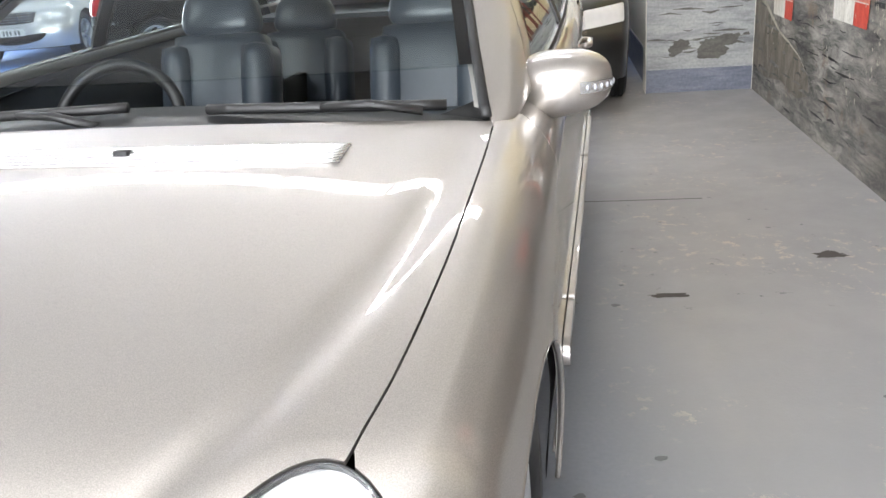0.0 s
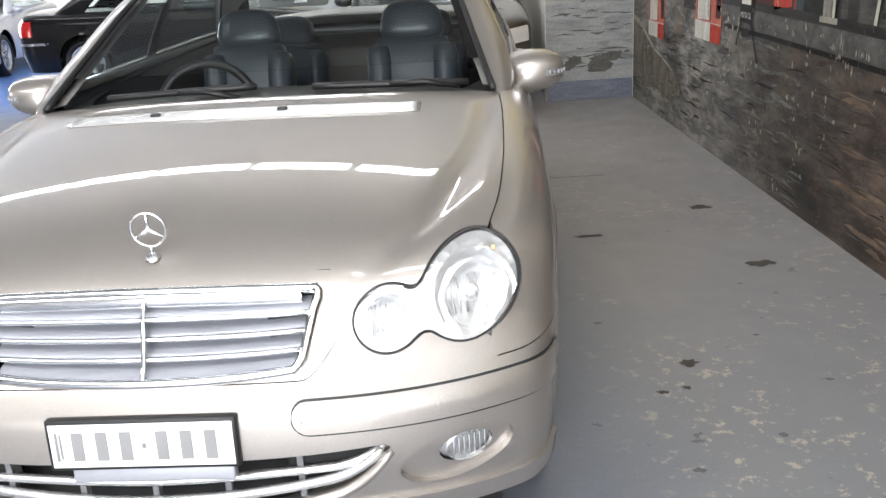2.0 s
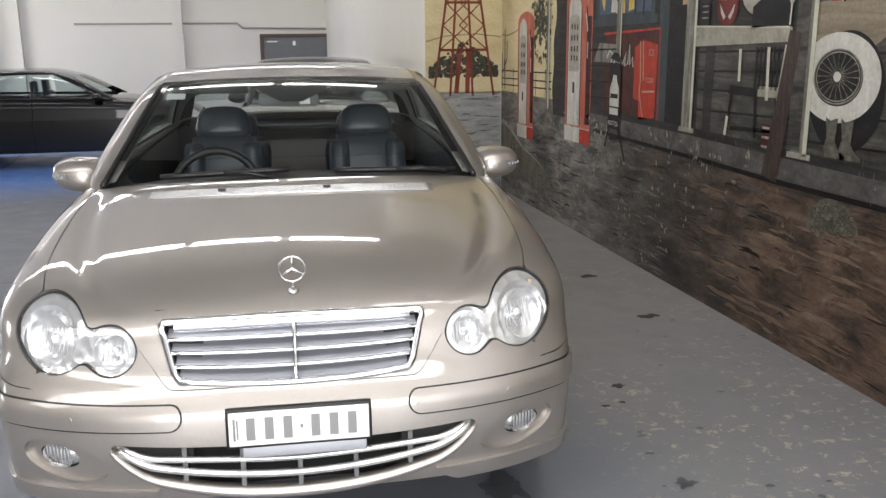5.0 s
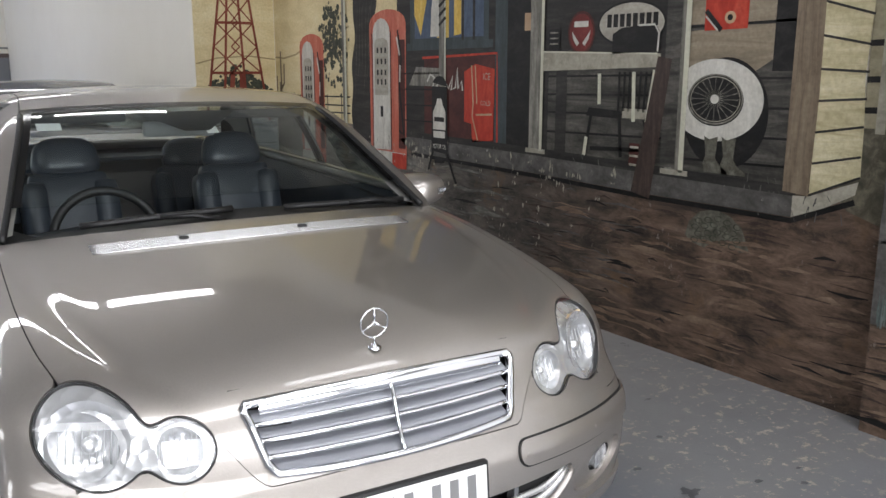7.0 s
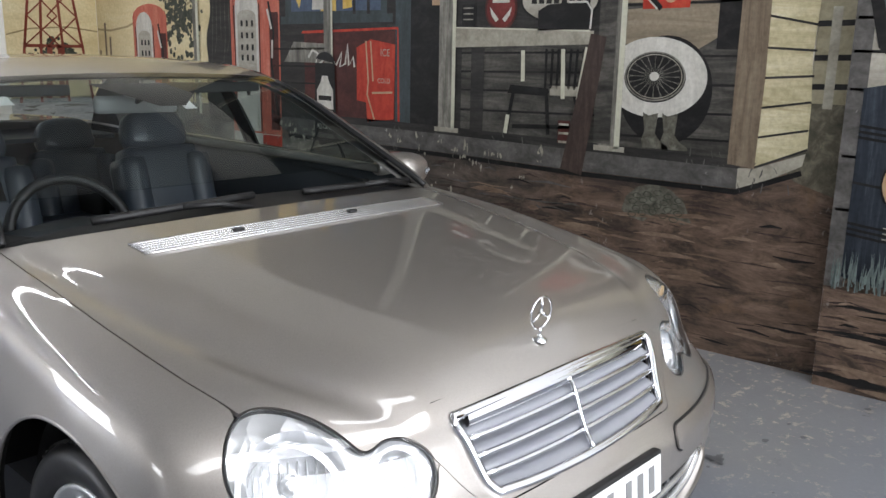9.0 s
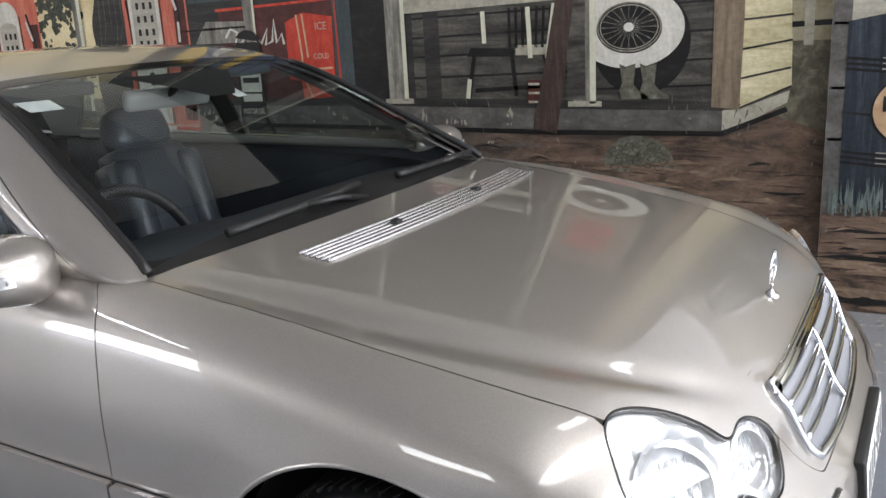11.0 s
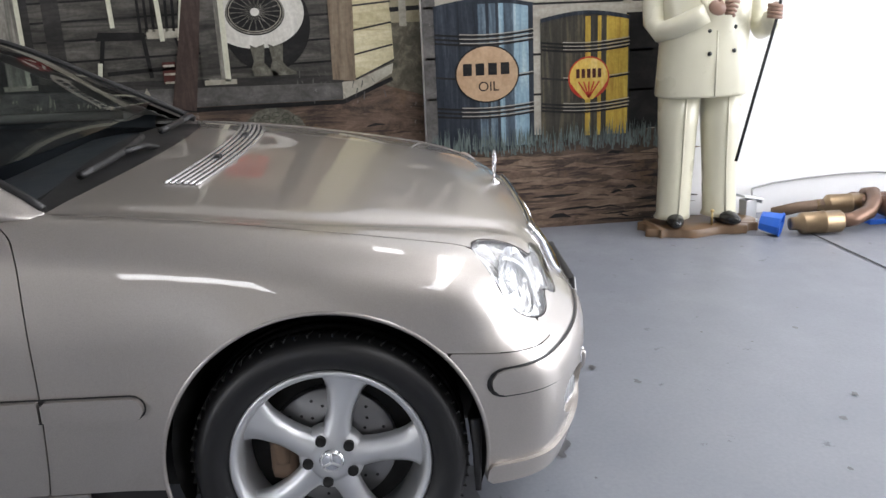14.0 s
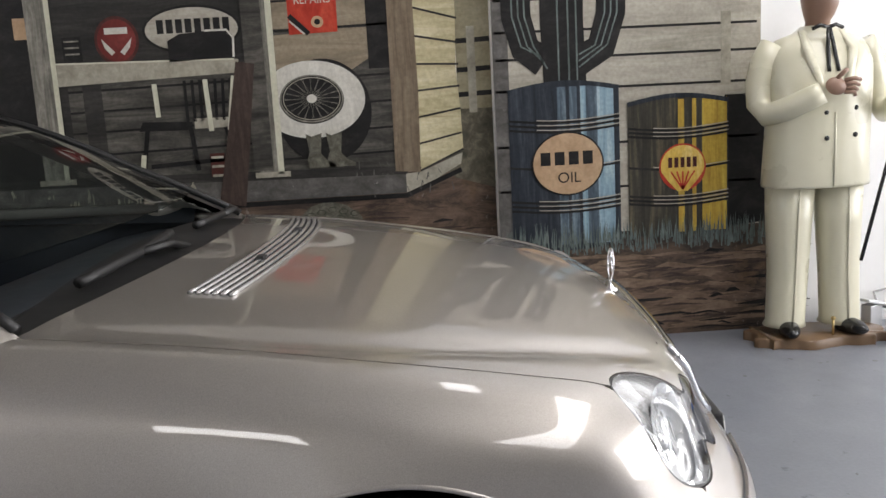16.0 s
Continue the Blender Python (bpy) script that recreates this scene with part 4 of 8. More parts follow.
    for x in (-0.30, -0.15, 0.0, 0.15, 0.30):
        box("intake_strut", x - 0.006, x + 0.006, front_y(x, 0.36) + 0.012, front_y(x, 0.36) + 0.03, float(intake_low(abs(x))), 0.415, GREY_PLASTIC, intake)
    bm = bmesh.new()
    edge = [(x, float(intake_low(abs(x))) - 0.012) for x in np.linspace(-0.484, 0.484, 61)]
    add_tube(bm, [Vector((x, front_y(x, z) + 0.001, z)) for x, z in edge], lambda u: 0.009 + 0.016 * math.sin(math.pi * u) ** 0.6, 14, False, 0.8)
    part("intake_rim", bm, PAINT, intake, "raised body-coloured rim under the intake")
    # number plate
    y = front_y(0, 0.47) - 0.004
    tilt = Matrix.Translation((0.004, y, 0.470)) @ Matrix.Rotation(radians(-5), 4, "X")
    bm = bmesh.new()
    add_box(bm, -0.190, 0.190, -0.010, 0.012, -0.052, 0.056, 0.006, tilt)
    plate = part("number_plate", bm, BLACK, car, "number plate in a black frame")
    bm = bmesh.new()
    add_box(bm, -0.182, 0.182, -0.0125, -0.009, -0.044, 0.047, 0.002, tilt)
    part("plate_sheet", bm, WHITE, plate, "white plate")
    for x, w, h in ((-0.168, 0.003, 0.030), (-0.160, 0.002, 0.026), (-0.126, 0.0115, 0.030), (-0.078, 0.0115, 0.030), (-0.030, 0.0115, 0.030), (0.006, 0.004, 0.005), (0.042, 0.0115, 0.030), (0.090, 0.0115, 0.030), (0.138, 0.0115, 0.030)):
        bm = bmesh.new()
        add_box(bm, x - w, x + w, -0.0140, -0.0122, 0.001 - h, 0.001 + h, 0, tilt)
        part("plate_mark", bm, MARK_GREY, plate, smooth=False)
    bm = bmesh.new()
    add_box(bm, -0.150, 0.175, -0.004, 0.02, -0.082, -0.050, 0.004, tilt)
    part("plate_bracket", bm, LOUVRE, plate)
    # hood ornament
    z = hood_z(0, 0.296)
    bm = bmesh.new()
    lie = Matrix.Translation((0, 0.296, z)) @ Matrix.Rotation(radians(2), 4, "X")
    add_revolve(bm, [(0.0, 0.012), (0.006, 0.011), (0.008, 0.006), (0.014, 0.005), (0.017, 0.003), (0.018, -0.002)], lie @ Matrix.Rotation(radians(-90), 4, "Y"), 24)
    add_tube(bm, [lie @ Vector((0, 0, h)) for h in (0.008, 0.02, 0.027)], 0.0035, 10)
    star = part("hood_ornament", bm, CHROME, car, "chrome three-pointed ornament in a ring")
    bm = bmesh.new()
    c = lie @ Vector((0, 0, 0.062))
    tip = Matrix.Translation(c) @ Matrix.Rotation(radians(3), 4, "X")
    add_tube(bm, [tip @ Vector((0.036 * math.cos(a), 0, 0.036 * math.sin(a))) for a in np.linspace(0, 2 * math.pi, 40, endpoint=False)], 0.0022, 8, True)
    for k in range(3):
        a = math.pi / 2 + 2 * math.pi * k / 3
        add_tube(bm, [tip @ Vector((r * math.cos(a), 0, r * math.sin(a))) for r in (0.0, 0.018, 0.036)], lambda u: 0.0048 - 0.0034 * u, 6)
    part("ornament_ring", bm, CHROME, star)
    # air vents at the back of the hood
    yv = lambda x: 1.004 + 0.22 * x * x
    bm = bmesh.new()
    xs = np.linspace(-0.502, 0.502, 43)
    add_strip(bm, [[Vector((x, yv(x) + d, hood_z(x, yv(x) + d) + 0.0012)) for x in xs] for d in (0.0, 0.04, 0.08)])
    vent = part("hood_vent", bm, CAVITY, car, "row of slatted air vents")
    for k in range(6):
        d = 0.003 + k * 0.0148
        bm = bmesh.new()
        add_tube(bm, [Vector((x, yv(x) + d, hood_z(x, yv(x) + d) + 0.003)) for x in np.linspace(-0.507, 0.507, 43)], 0.0052, 8, False, 0.8)
        part("vent_slat", bm, BAR, vent, "silver vent slat")
    for x in (-0.25, 0.12):
        bm = bmesh.new()
        add_box(bm, x - 0.014, x + 0.014, -0.010, 0.010, -0.002, 0.009, 0.004, Matrix.Translation((0, yv(x) + 0.045, hood_z(x, yv(x) + 0.045) + 0.004)))
        part("washer_jet", bm, BLACK, vent)


def dress_sides(car):
    f = lower_body
    for s in (1, -1):
        # mirror
        bm = bmesh.new()
        c = Vector((s * 0.852, 1.606, 0.940))
        swing = Matrix.Rotation(radians(s * 14), 4, "Z").to_3x3()
        bow = lambda q: (abs(q.x) ** 2.8 + abs(q.y) ** 2.4 + abs(q.z) ** 2.8) ** (-1 / 2.7)
        for v in add_ball(bm, (0, 0, 0), (1, 1, 1), None, 36, 24):
            q = v.co * bow(v.co)
            v.co = c + swing @ Vector((0.100 * q.x, min(0.102 * q.y, 0.080), 0.068 * q.z * (1 - 0.13 * s * q.x) + 0.007 * s * q.x))
        mir = part("wing_mirror", bm, PAINT, car, "body-coloured wing mirror")
        bm = bmesh.new()
        add_box(bm, -0.050, 0.062, 0.080, 0.084, -0.040, 0.040, 0.0, Matrix.Translation(c) @ Matrix.Rotation(radians(s * 6), 4, "Z"))
        part("mirror_glass", bm, MIRROR, mir, smooth=False)
        bm = bmesh.new()
        rows = []
        for u in np.linspace(0.0, 1.0, 15):
            a = radians(36 + 74 * u)
            q = Vector((s * math.sin(a - 0.5), -math.cos(a - 0.5), 0.0))
            q = q * bow(q) * 1.018
            rows.append([c + swing @ Vector((0.100 * q.x, 0.102 * q.y, 0.002 + h * (1 - 0.5 * u * u))) for h in (-0.012, 0.0, 0.012)])
        add_strip(bm, rows)
        ind = part("indicator", bm, BAR, mir, "clear indicator strip")
        bm = bmesh.new()
        for u in np.linspace(0.12, 0.85, 7):
            a = radians(36 + 74 * u)
            q = Vector((s * math.sin(a - 0.5), -math.cos(a - 0.5), 0.0))
            q = q * bow(q) * 1.022
            p = c + swing @ Vector((0.100 * q.x, 0.102 * q.y, 0.002))
            add_ball(bm, p, (0.003, 0.004, 0.006), None, 8, 6)
        tagged(part("indicator_cell", bm, LOUVRE, ind), kind="stuff")
        bm = bmesh.new()
        add_tube(bm, [Vector((s * 0.772, 1.63, 0.935)), Vector((s * 0.79, 1.625, 0.935)), Vector((s * 0.815, 1.61, 0.940))], lambda u: 0.045 - 0.010 * u, 12)
        part("mirror_foot", bm, PAINT, mir)
        bm = bmesh.new()
        add_tube(bm, [Vector((s * 0.784, 1.626, 0.935)), Vector((s * 0.791, 1.624, 0.935))], 0.0485, 16)
        part("mirror_joint", bm, BLACK, mir, "black joint at the foot")
        # rubbing strips along the doors
        side = along_side(f, np.linspace(1.05, 3.2, 160), np.linspace(-6, 24, 50))
        cap = lambda x, y, z: np.hypot(y - np.clip(y, 1.17, 3.0), z - 0.514 - 0.012 * (y - 1.15)) - 0.030
        panel("strip_seal", f, side, lambda x, y, z: -cap(x, y, z), BLACK, car, "dark strip joint", rim=0, flip=s < 0, push=0.0012)
        for lo, hi in ((1.0, 1.358), (1.364, 2.436), (2.444, 3.2)):
            panel("side_strip", f, side, lambda x, y, z: np.minimum(-cap(x, y, z) - 0.004, np.minimum(y - lo, hi - y)), PAINT, car, "body-coloured side strip", rim=0.013, flip=s < 0, push=0.014)
        for at in (FRONT_AXLE, REAR_AXLE):
            wheel_house(car, s, at)
            wheel(car, s, at)
        # arch lip
        bm = bmesh.new()
        pts = []
        for a in np.linspace(-0.06 * math.pi, 1.05 * math.pi, 60):
            y, z = FRONT_AXLE + 0.3605 * math.cos(a), HUB_Z + 0.022 + 0.3645 * math.sin(a)
            x = float(ray_out(f, np.array([[0.0, y, z]]), np.array([[1.0, 0, 0]]), 1.2)[0, 0])
            if x > 0.5 and z > 0.24:
                pts.append(Vector((s * (x - 0.004), y, z)))
        add_tube(bm, pts, 0.006, 6)
        part("arch_lip", bm, PAINT, car)
        bm = bmesh.new()
        add_tube(bm, [Vector((s * 0.79, 0.43, z)) for z in (0.40, 0.33, 0.26, 0.215)], lambda u: 0.014 - 0.007 * u, 7, False, 0.4)
        part("mud_flap", bm, BLACK, car, "torn black liner edge")
    # door handles
    for s in (1, -1):
        for y in (2.25, 3.12):
            bm = bmesh.new()
            x = float(ray_out(f, np.array([[0.0, y, 0.82]]), np.array([[1.0, 0, 0]]), 1.2)[0, 0])
            add_tube(bm, [Vector((s * (x + d), y + w, 0.82)) for w, d in ((-0.10, 0.0), (-0.07, 0.022), (0.07, 0.022), (0.10, 0.0))], 0.013, 10, False, 0.8)
            part("door_handle", bm, PAINT, car)
    box("underbody", -0.62, 0.62, 0.45, 4.2, 0.18, 0.30, CAVITY, car)
    # black mouldings up both sides of the windscreen
    for s in (1, -1):
        bm = bmesh.new()
        pts = []
        for z in np.linspace(0.925, 1.262, 22):
            x = 0.716 - 0.41 * (z - 0.938) - 0.004
            pts.append(screen_point(s * x, z, 0.001))
        add_tube(bm, pts, 0.011, 8, False)
        part("windscreen_moulding", bm, BLACK, car, "black moulding along the glass edge")
    # wipers
    for a, b in (((-0.50, 0.955), (-0.02, 0.972)), ((0.16, 0.964), (0.64, 0.950))):
        bm = bmesh.new()
        p, q = screen_point(a[0], a[1], 0.020), screen_point(b[0], b[1], 0.020)
        pts = [p.lerp(q, u) + Vector((0, -0.02 * math.sin(math.pi * u), 0.004 * math.sin(math.pi * u))) for u in np.linspace(0, 1, 9)]
        add_tube(bm, pts, 0.012, 8, False, 0.9)
        w = part("wiper", bm, BLACK, car, "black wiper lying on the glass")
        bm = bmesh.new()
        r = screen_point(a[0] * 0.4 + b[0] * 0.6 + 0.15, 0.945, 0.03)
        add_tube(bm, [r, r.lerp(pts[4], 0.5) + Vector((0, -0.012, 0.012)), pts[4]], 0.013, 8, False, 0.7)
        part("wiper_arm", bm, BLACK, w)


def seat(car, x, y, wide=0.25, rear=False):
    bm = bmesh.new()
    add_box(bm, x - wide, x + wide, y - 0.52, y + 0.06, 0.42, 0.60, 0.06)
    s = part("seat", bm, LEATHER, car, "blue-grey leather seat")
    lean = Matrix.Translation((x, y, 0.35 if rear else 0.445)) @ Matrix.Rotation(radians(-16), 4, "X")
    bm = bmesh.new()
    add_box(bm, -wide * 0.66, wide * 0.66, -0.05, 0.09, 0.0, 0.56, 0.045, lean)
    part("backrest", bm, LEATHER, s)
    for k in (-1, 1):
        bm = bmesh.new()
        add_box(bm, k * wide * 0.58 - 0.055, k * wide * 0.58 + 0.055, -0.085, 0.09, 0.02, 0.52, 0.05, lean)
        part("side_bolster", bm, LEATHER, s)
        bm = bmesh.new()
        add_tube(bm, [lean @ Vector((k * 0.065, 0.02, h)) for h in (0.50, 0.59)], 0.006, 8)
        part("headrest_post", bm, CHROME, s)
    bm = bmesh.new()
    for v in add_ball(bm, (0, 0, 0), (1, 1, 1), None, 28, 20):
        q = v.co.copy()
        e = (abs(q.x) ** 3.2 + abs(q.y) ** 3.2 + abs(q.z) ** 3.2) ** (-1 / 3.2)
        v.co = lean @ Vector((0.138 * q.x * e * (1 - 0.12 * q.z), 0.015 + 0.062 * q.y * e, 0.625 + 0.088 * q.z * e))
    part("headrest", bm, LEATHER, s, "padded leather headrest")
    return s


def dress_cabin(car):
    bm = bmesh.new()
    xs = np.linspace(-0.70, 0.70, 15)
    prof = [(1.36, 0.895), (1.46, 0.900), (1.58, 0.898), (1.70, 0.880), (1.75, 0.83), (1.74, 0.68), (1.70, 0.45)]
    add_strip(bm, [[Vector((x, y + 0.05 * x * x, z - 0.02 * x * x + (0.02 * math.exp(-((x + 0.37) / 0.16) ** 2) if 1.6 < y < 1.75 else 0))) for x in xs] for y, z in prof])
    dash = part("dashboard", bm, DASH, car, "dark dashboard")
    bm = bmesh.new()
    wheel_m = Matrix.Translation((-0.345, 1.80, 0.818)) @ Matrix.Rotation(radians(66), 4, "X")
    add_tube(bm, [wheel_m @ Vector((0.185 * math.cos(a), 0.185 * math.sin(a), 0)) for a in np.linspace(0, 2 * math.pi, 40, endpoint=False)], 0.017, 10, True)
    for a in (0.1, math.pi - 0.1, 1.5 * math.pi):
        add_tube(bm, [wheel_m @ Vector((r * math.cos(a), r * math.sin(a), -0.01)) for r in (0.03, 0.10, 0.18)], 0.016, 8, False, 0.6)
    add_ball(bm, wheel_m @ Vector((0, 0, -0.01)), (0.075, 0.07, 0.045))
    part("steering_wheel", bm, BLACK, car, "dark steering wheel")
    for x in (-0.37, 0.37):
        seat(car, x, 2.42)
    for x in (-0.38, 0.38):
        seat(car, x, 3.30, 0.27, True)
    box("cabin_floor", -0.74, 0.74, 1.5, 3.5, 0.30, 0.40, CAVITY, car)
    box("centre_console", -0.11, 0.11, 1.7, 2.6, 0.40, 0.62, DASH, car, bevel=0.03)
    box("parcel_shelf", -0.62, 0.62, 3.45, 3.95, 0.93, 0.95, DASH, car)
    for s in (1, -1):
        bm = bmesh.new()
        add_strip(bm, [[Vector((s * x, y, z)) for y in np.linspace(1.5, 3.5, 12)] for x, z in ((0.76, 0.35), (0.74, 0.7), (0.735, 0.91), (0.77, 0.948))])
        card = part("door_card", bm, DASH, car)
        bm = bmesh.new()
        add_tube(bm, [Vector((s * 0.752, y, 0.951)) for y in np.linspace(1.62, 3.4, 12)], 0.016, 8, False)
        part("door_capping", bm, FABRIC, card, "pale grey capping along the window")
    c = cabin
    top = over_hood(c, np.linspace(-0.56, 0.56, 30), np.linspace(40, 140, 40), 2.55, 0.93)
    panel("headlining", c, top, lambda x, y, z: np.minimum(np.minimum(y - 2.02, 3.28 - y), -pillar(x, y, z)), LINING, car, "grey headlining", rim=0, push=-0.03)
    for s in (False, True):
        fl_y, fl_z = np.meshgrid(np.linspace(1.4, 3.6, 60), np.linspace(0.93, 1.38, 30), indexing="ij")
        flank = ray_out(c, np.stack([0 * fl_y, fl_y, fl_z], -1), np.stack([0 * fl_y + 1, 0 * fl_y, 0 * fl_y], -1))
        panel("pillar_lining", c, flank, lambda x, y, z: np.minimum(np.minimum(-side_glass(x, y, z) + 0.01, pillar(x, y, z) + 0.02), np.minimum(z - 0.95, np.abs(x) - 0.1)), FABRIC, car, "grey pillar lining", rim=0, flip=s, push=-0.035)
    bm = bmesh.new()
    add_box(bm, -0.138, 0.138, -0.02, 0.02, -0.030, 0.030, 0.018, Matrix.Translation((-0.018, 1.99, 1.197)) @ Matrix.Rotation(radians(-12), 4, "Z") @ Matrix.Rotation(radians(12), 4, "X"))
    im = part("rear_view_mirror", bm, SHELL, car, "grey rear-view mirror")
    bm = bmesh.new()
    add_tube(bm, [Vector((0, 1.96, 1.25)), Vector((-0.01, 1.965, 1.22)), Vector((-0.03, 1.985, 1.20))], 0.012, 8)
    part("mirror_stalk", bm, BLACK, im)
    bm = bmesh.new()
    rows = []
    for u in np.linspace(0, 1, 7):
        z = 1.268 - 0.065 * u
        w = 0.20 * (1 - u) + 0.045 * u
        rows.append([screen_point(x, z, -0.008) for x in np.linspace(-w, w, 9)])
    add_strip(bm, rows)
    part("sensor_shade", bm, BLACK, car, "black sensor patch at the head of the windscreen")
    for x, z, w, h in ((0.055, 1.205, 0.022, 0.012), (-0.50, 1.226, 0.04, 0.011)):
        bm = bmesh.new()
        add_strip(bm, [[screen_point(x + a, z + b, -0.012) for a in (-w, 0, w)] for b in (-h, h)])
        part("windscreen_sticker", bm, WHITE, car, "small white sticker", smooth=False)
    for x in (-0.37, 0.37):
        bm = bmesh.new()
        add_box(bm, x - 0.17, x + 0.17, 2.07, 2.09, 1.225, 1.262, 0.008)
        part("sun_visor", bm, LINING, car)


def saloon(label, paint, group, wide_lamps=False):
    """A plainer car for the back of the hall, in the same frame as the big one."""
    car = group_of("car", (0, 2.3, 0), label, "car", group)
    f, c = lower_body, cabin
    long_lamp = lambda x, y, z: np.where(y < 0.8, np.maximum(np.maximum(0.44 - np.abs(x), np.abs(x) - 0.80), np.abs(z - 0.655 - 0.10 * (np.abs(x) - 0.6)) - 0.062), 1.0)
    lamp = long_lamp if wide_lamps else lamp_shape
    lift = np.linspace(-24, 62, 44)
    half = joined(round_nose(f, np.linspace(0, 90, 60), lift), along_side(f, np.linspace(0.95, 3.6, 90), lift), round_nose(f, np.linspace(90, 180, 60), lift, 3.6))
    hood = over_hood(f, np.linspace(-0.7, 0.7, 41), np.linspace(30, 150, 80), 2.2, 0.0)
    body_cut = lambda x, y, z: np.minimum(np.minimum(arch(x, y, z), arch(x, y, z, REAR_AXLE)), np.minimum(np.minimum(lamp(x, y, z), grille_shape(x, y, z)), np.minimum(intake_shape(x, y, z), z - 0.22)))
    for s in (False, True):
        panel("body_side", f, half, lambda x, y, z: np.minimum(body_cut(x, y, z), np.minimum(np.abs(y - 2.44), np.abs(y - 1.40)) - 0.003), paint, car, flip=s)
        panel("headlight", f, half, lambda x, y, z: -lamp(x, y, z), CLEAR_LAMP, car, "bright headlight", rim=0, flip=s, push=-0.004)
        panel("tail_light", f, half, lambda x, y, z: np.minimum(np.minimum(y - 4.16, np.abs(x) - 0.45), np.minimum(z - 0.70, 0.90 - z)), RED_LENS, car, "red tail light", rim=0.004, flip=s, push=0.004)
        panel("bumper_band", f, half, lambda x, y, z: np.minimum(y - 3.95, 0.016 - np.abs(z - 0.60)), CHROME, car, rim=0, flip=s, push=0.006)
    panel("hood", f, hood, lambda x, y, z: np.minimum(np.minimum(0.62 - np.abs(x), 1.4 - y), z - 0.735), paint, car, push=0.003)
    panel("trunk_lid", f, hood, lambda x, y, z: np.minimum(0.62 - np.abs(x), y - 3.6), paint, car, push=0.003)
    top = over_hood(c, np.linspace(-0.72, 0.72, 61), np.linspace(8, 172, 90), 2.55, 0.93)
    fl_y, fl_z = np.meshgrid(np.linspace(1.30, 3.95, 90), np.linspace(0.91, 1.42, 36), indexing="ij")
    flank = ray_out(c, np.stack([0 * fl_y, fl_y, fl_z], -1), np.stack([0 * fl_y + 1, 0 * fl_y, 0 * fl_y], -1))
    panel("windscreen", c, top, lambda x, y, z: np.minimum(np.minimum(1.90 - y, -pillar(x, y, z)), f(x, y, z)), SMOKED, car, rim=0)
    panel("roof", c, top, lambda x, y, z: np.minimum(np.minimum(y - 1.90, 3.30 - y), -pillar(x, y, z)), paint, car, rim=0.02)
    panel("rear_window", c, top, lambda x, y, z: np.minimum(np.minimum(y - 3.30, -pillar(x, y, z)), f(x, y, z)), SMOKED, car, rim=0)
    for s in (False, True):
        panel("door_frame", c, flank, lambda x, y, z: np.minimum(np.minimum(pillar(x, y, z), -side_glass(x, y, z)), np.minimum(f(x, y, z) + 0.02, np.abs(x) - 0.05)), paint, car, flip=s, rim=0.02)
        panel("side_window", c, flank, lambda x, y, z: np.minimum(side_glass(x, y, z), np.abs(y - 2.46) - 0.03), SMOKED, car, flip=s, rim=0, push=-0.006)
        k = -1 if s else 1
        for at in (FRONT_AXLE, REAR_AXLE):
            wheel_house(car, k, at)
            wheel(car, k, at)
        bm = bmesh.new()
        add_ball(bm, (k * 0.86, 1.59, 0.96), (0.10, 0.06, 0.06))
        part("wing_mirror", bm, paint, car)
    bm = bmesh.new()
    for k in range(4):
        add_tube(bm, [Vector((x, front_y(x, 0.65) + 0.01, 0.60 + 0.035 * k)) for x in np.linspace(-0.3, 0.3, 9)], 0.006, 6)
    part("grille", bm, CHROME, car)
    box("number_plate", -0.18, 0.18, 0.085, 0.10, 0.41, 0.51, WHITE, car, "pale plate")
    for x in (-0.12, -0.07, -0.02, 0.05, 0.10):
        box("plate_mark", x - 0.014, x + 0.014, 0.0825, 0.0848, 0.43, 0.49, GREY_PLASTIC, car)
    box("cabin_block", -0.66, 0.66, 1.6, 3.5, 0.3, 0.93, CAVITY, car)
    box("underbody", -0.6, 0.6, 0.35, 4.2, 0.19, 0.32, CAVITY, car)
    for x in (-0.37, 0.37):
        bm = bmesh.new()
        add_box(bm, x - 0.2, x + 0.2, 2.4, 2.52, 0.7, 1.02, 0.05)
        add_box(bm, x - 0.12, x + 0.12, 2.45, 2.53, 1.0, 1.18, 0.04)
        part("seat_back", bm, LEATHER, car)
    return car


hero = hero_car()
dress_front(hero)
dress_sides(hero)
dress_cabin(hero)
hero.matrix_basis = Matrix.Rotation(-0.0634, 4, "Z") @ hero.matrix_basis


def park(car, x, y, turn, size=1.0):
    car.matrix_basis = pose(x, y, 0, 0, 0, turn) @ Matrix.Scale(size, 4) @ car.matrix_basis


park(saloon("glossy black car parked on the blue floor", BLACK_PAINT, "parked cars"), -0.46, 9.80, 90, 0.87)
park(saloon("silver car parked facing the hall", SILVER_PAINT, "parked cars"), -5.85, 10.0, 8, 0.88)
park(saloon("dark grey car parked behind the silver saloon", GREY_PAINT, "parked cars", True), 0.65, 5.44, 0, 0.96)

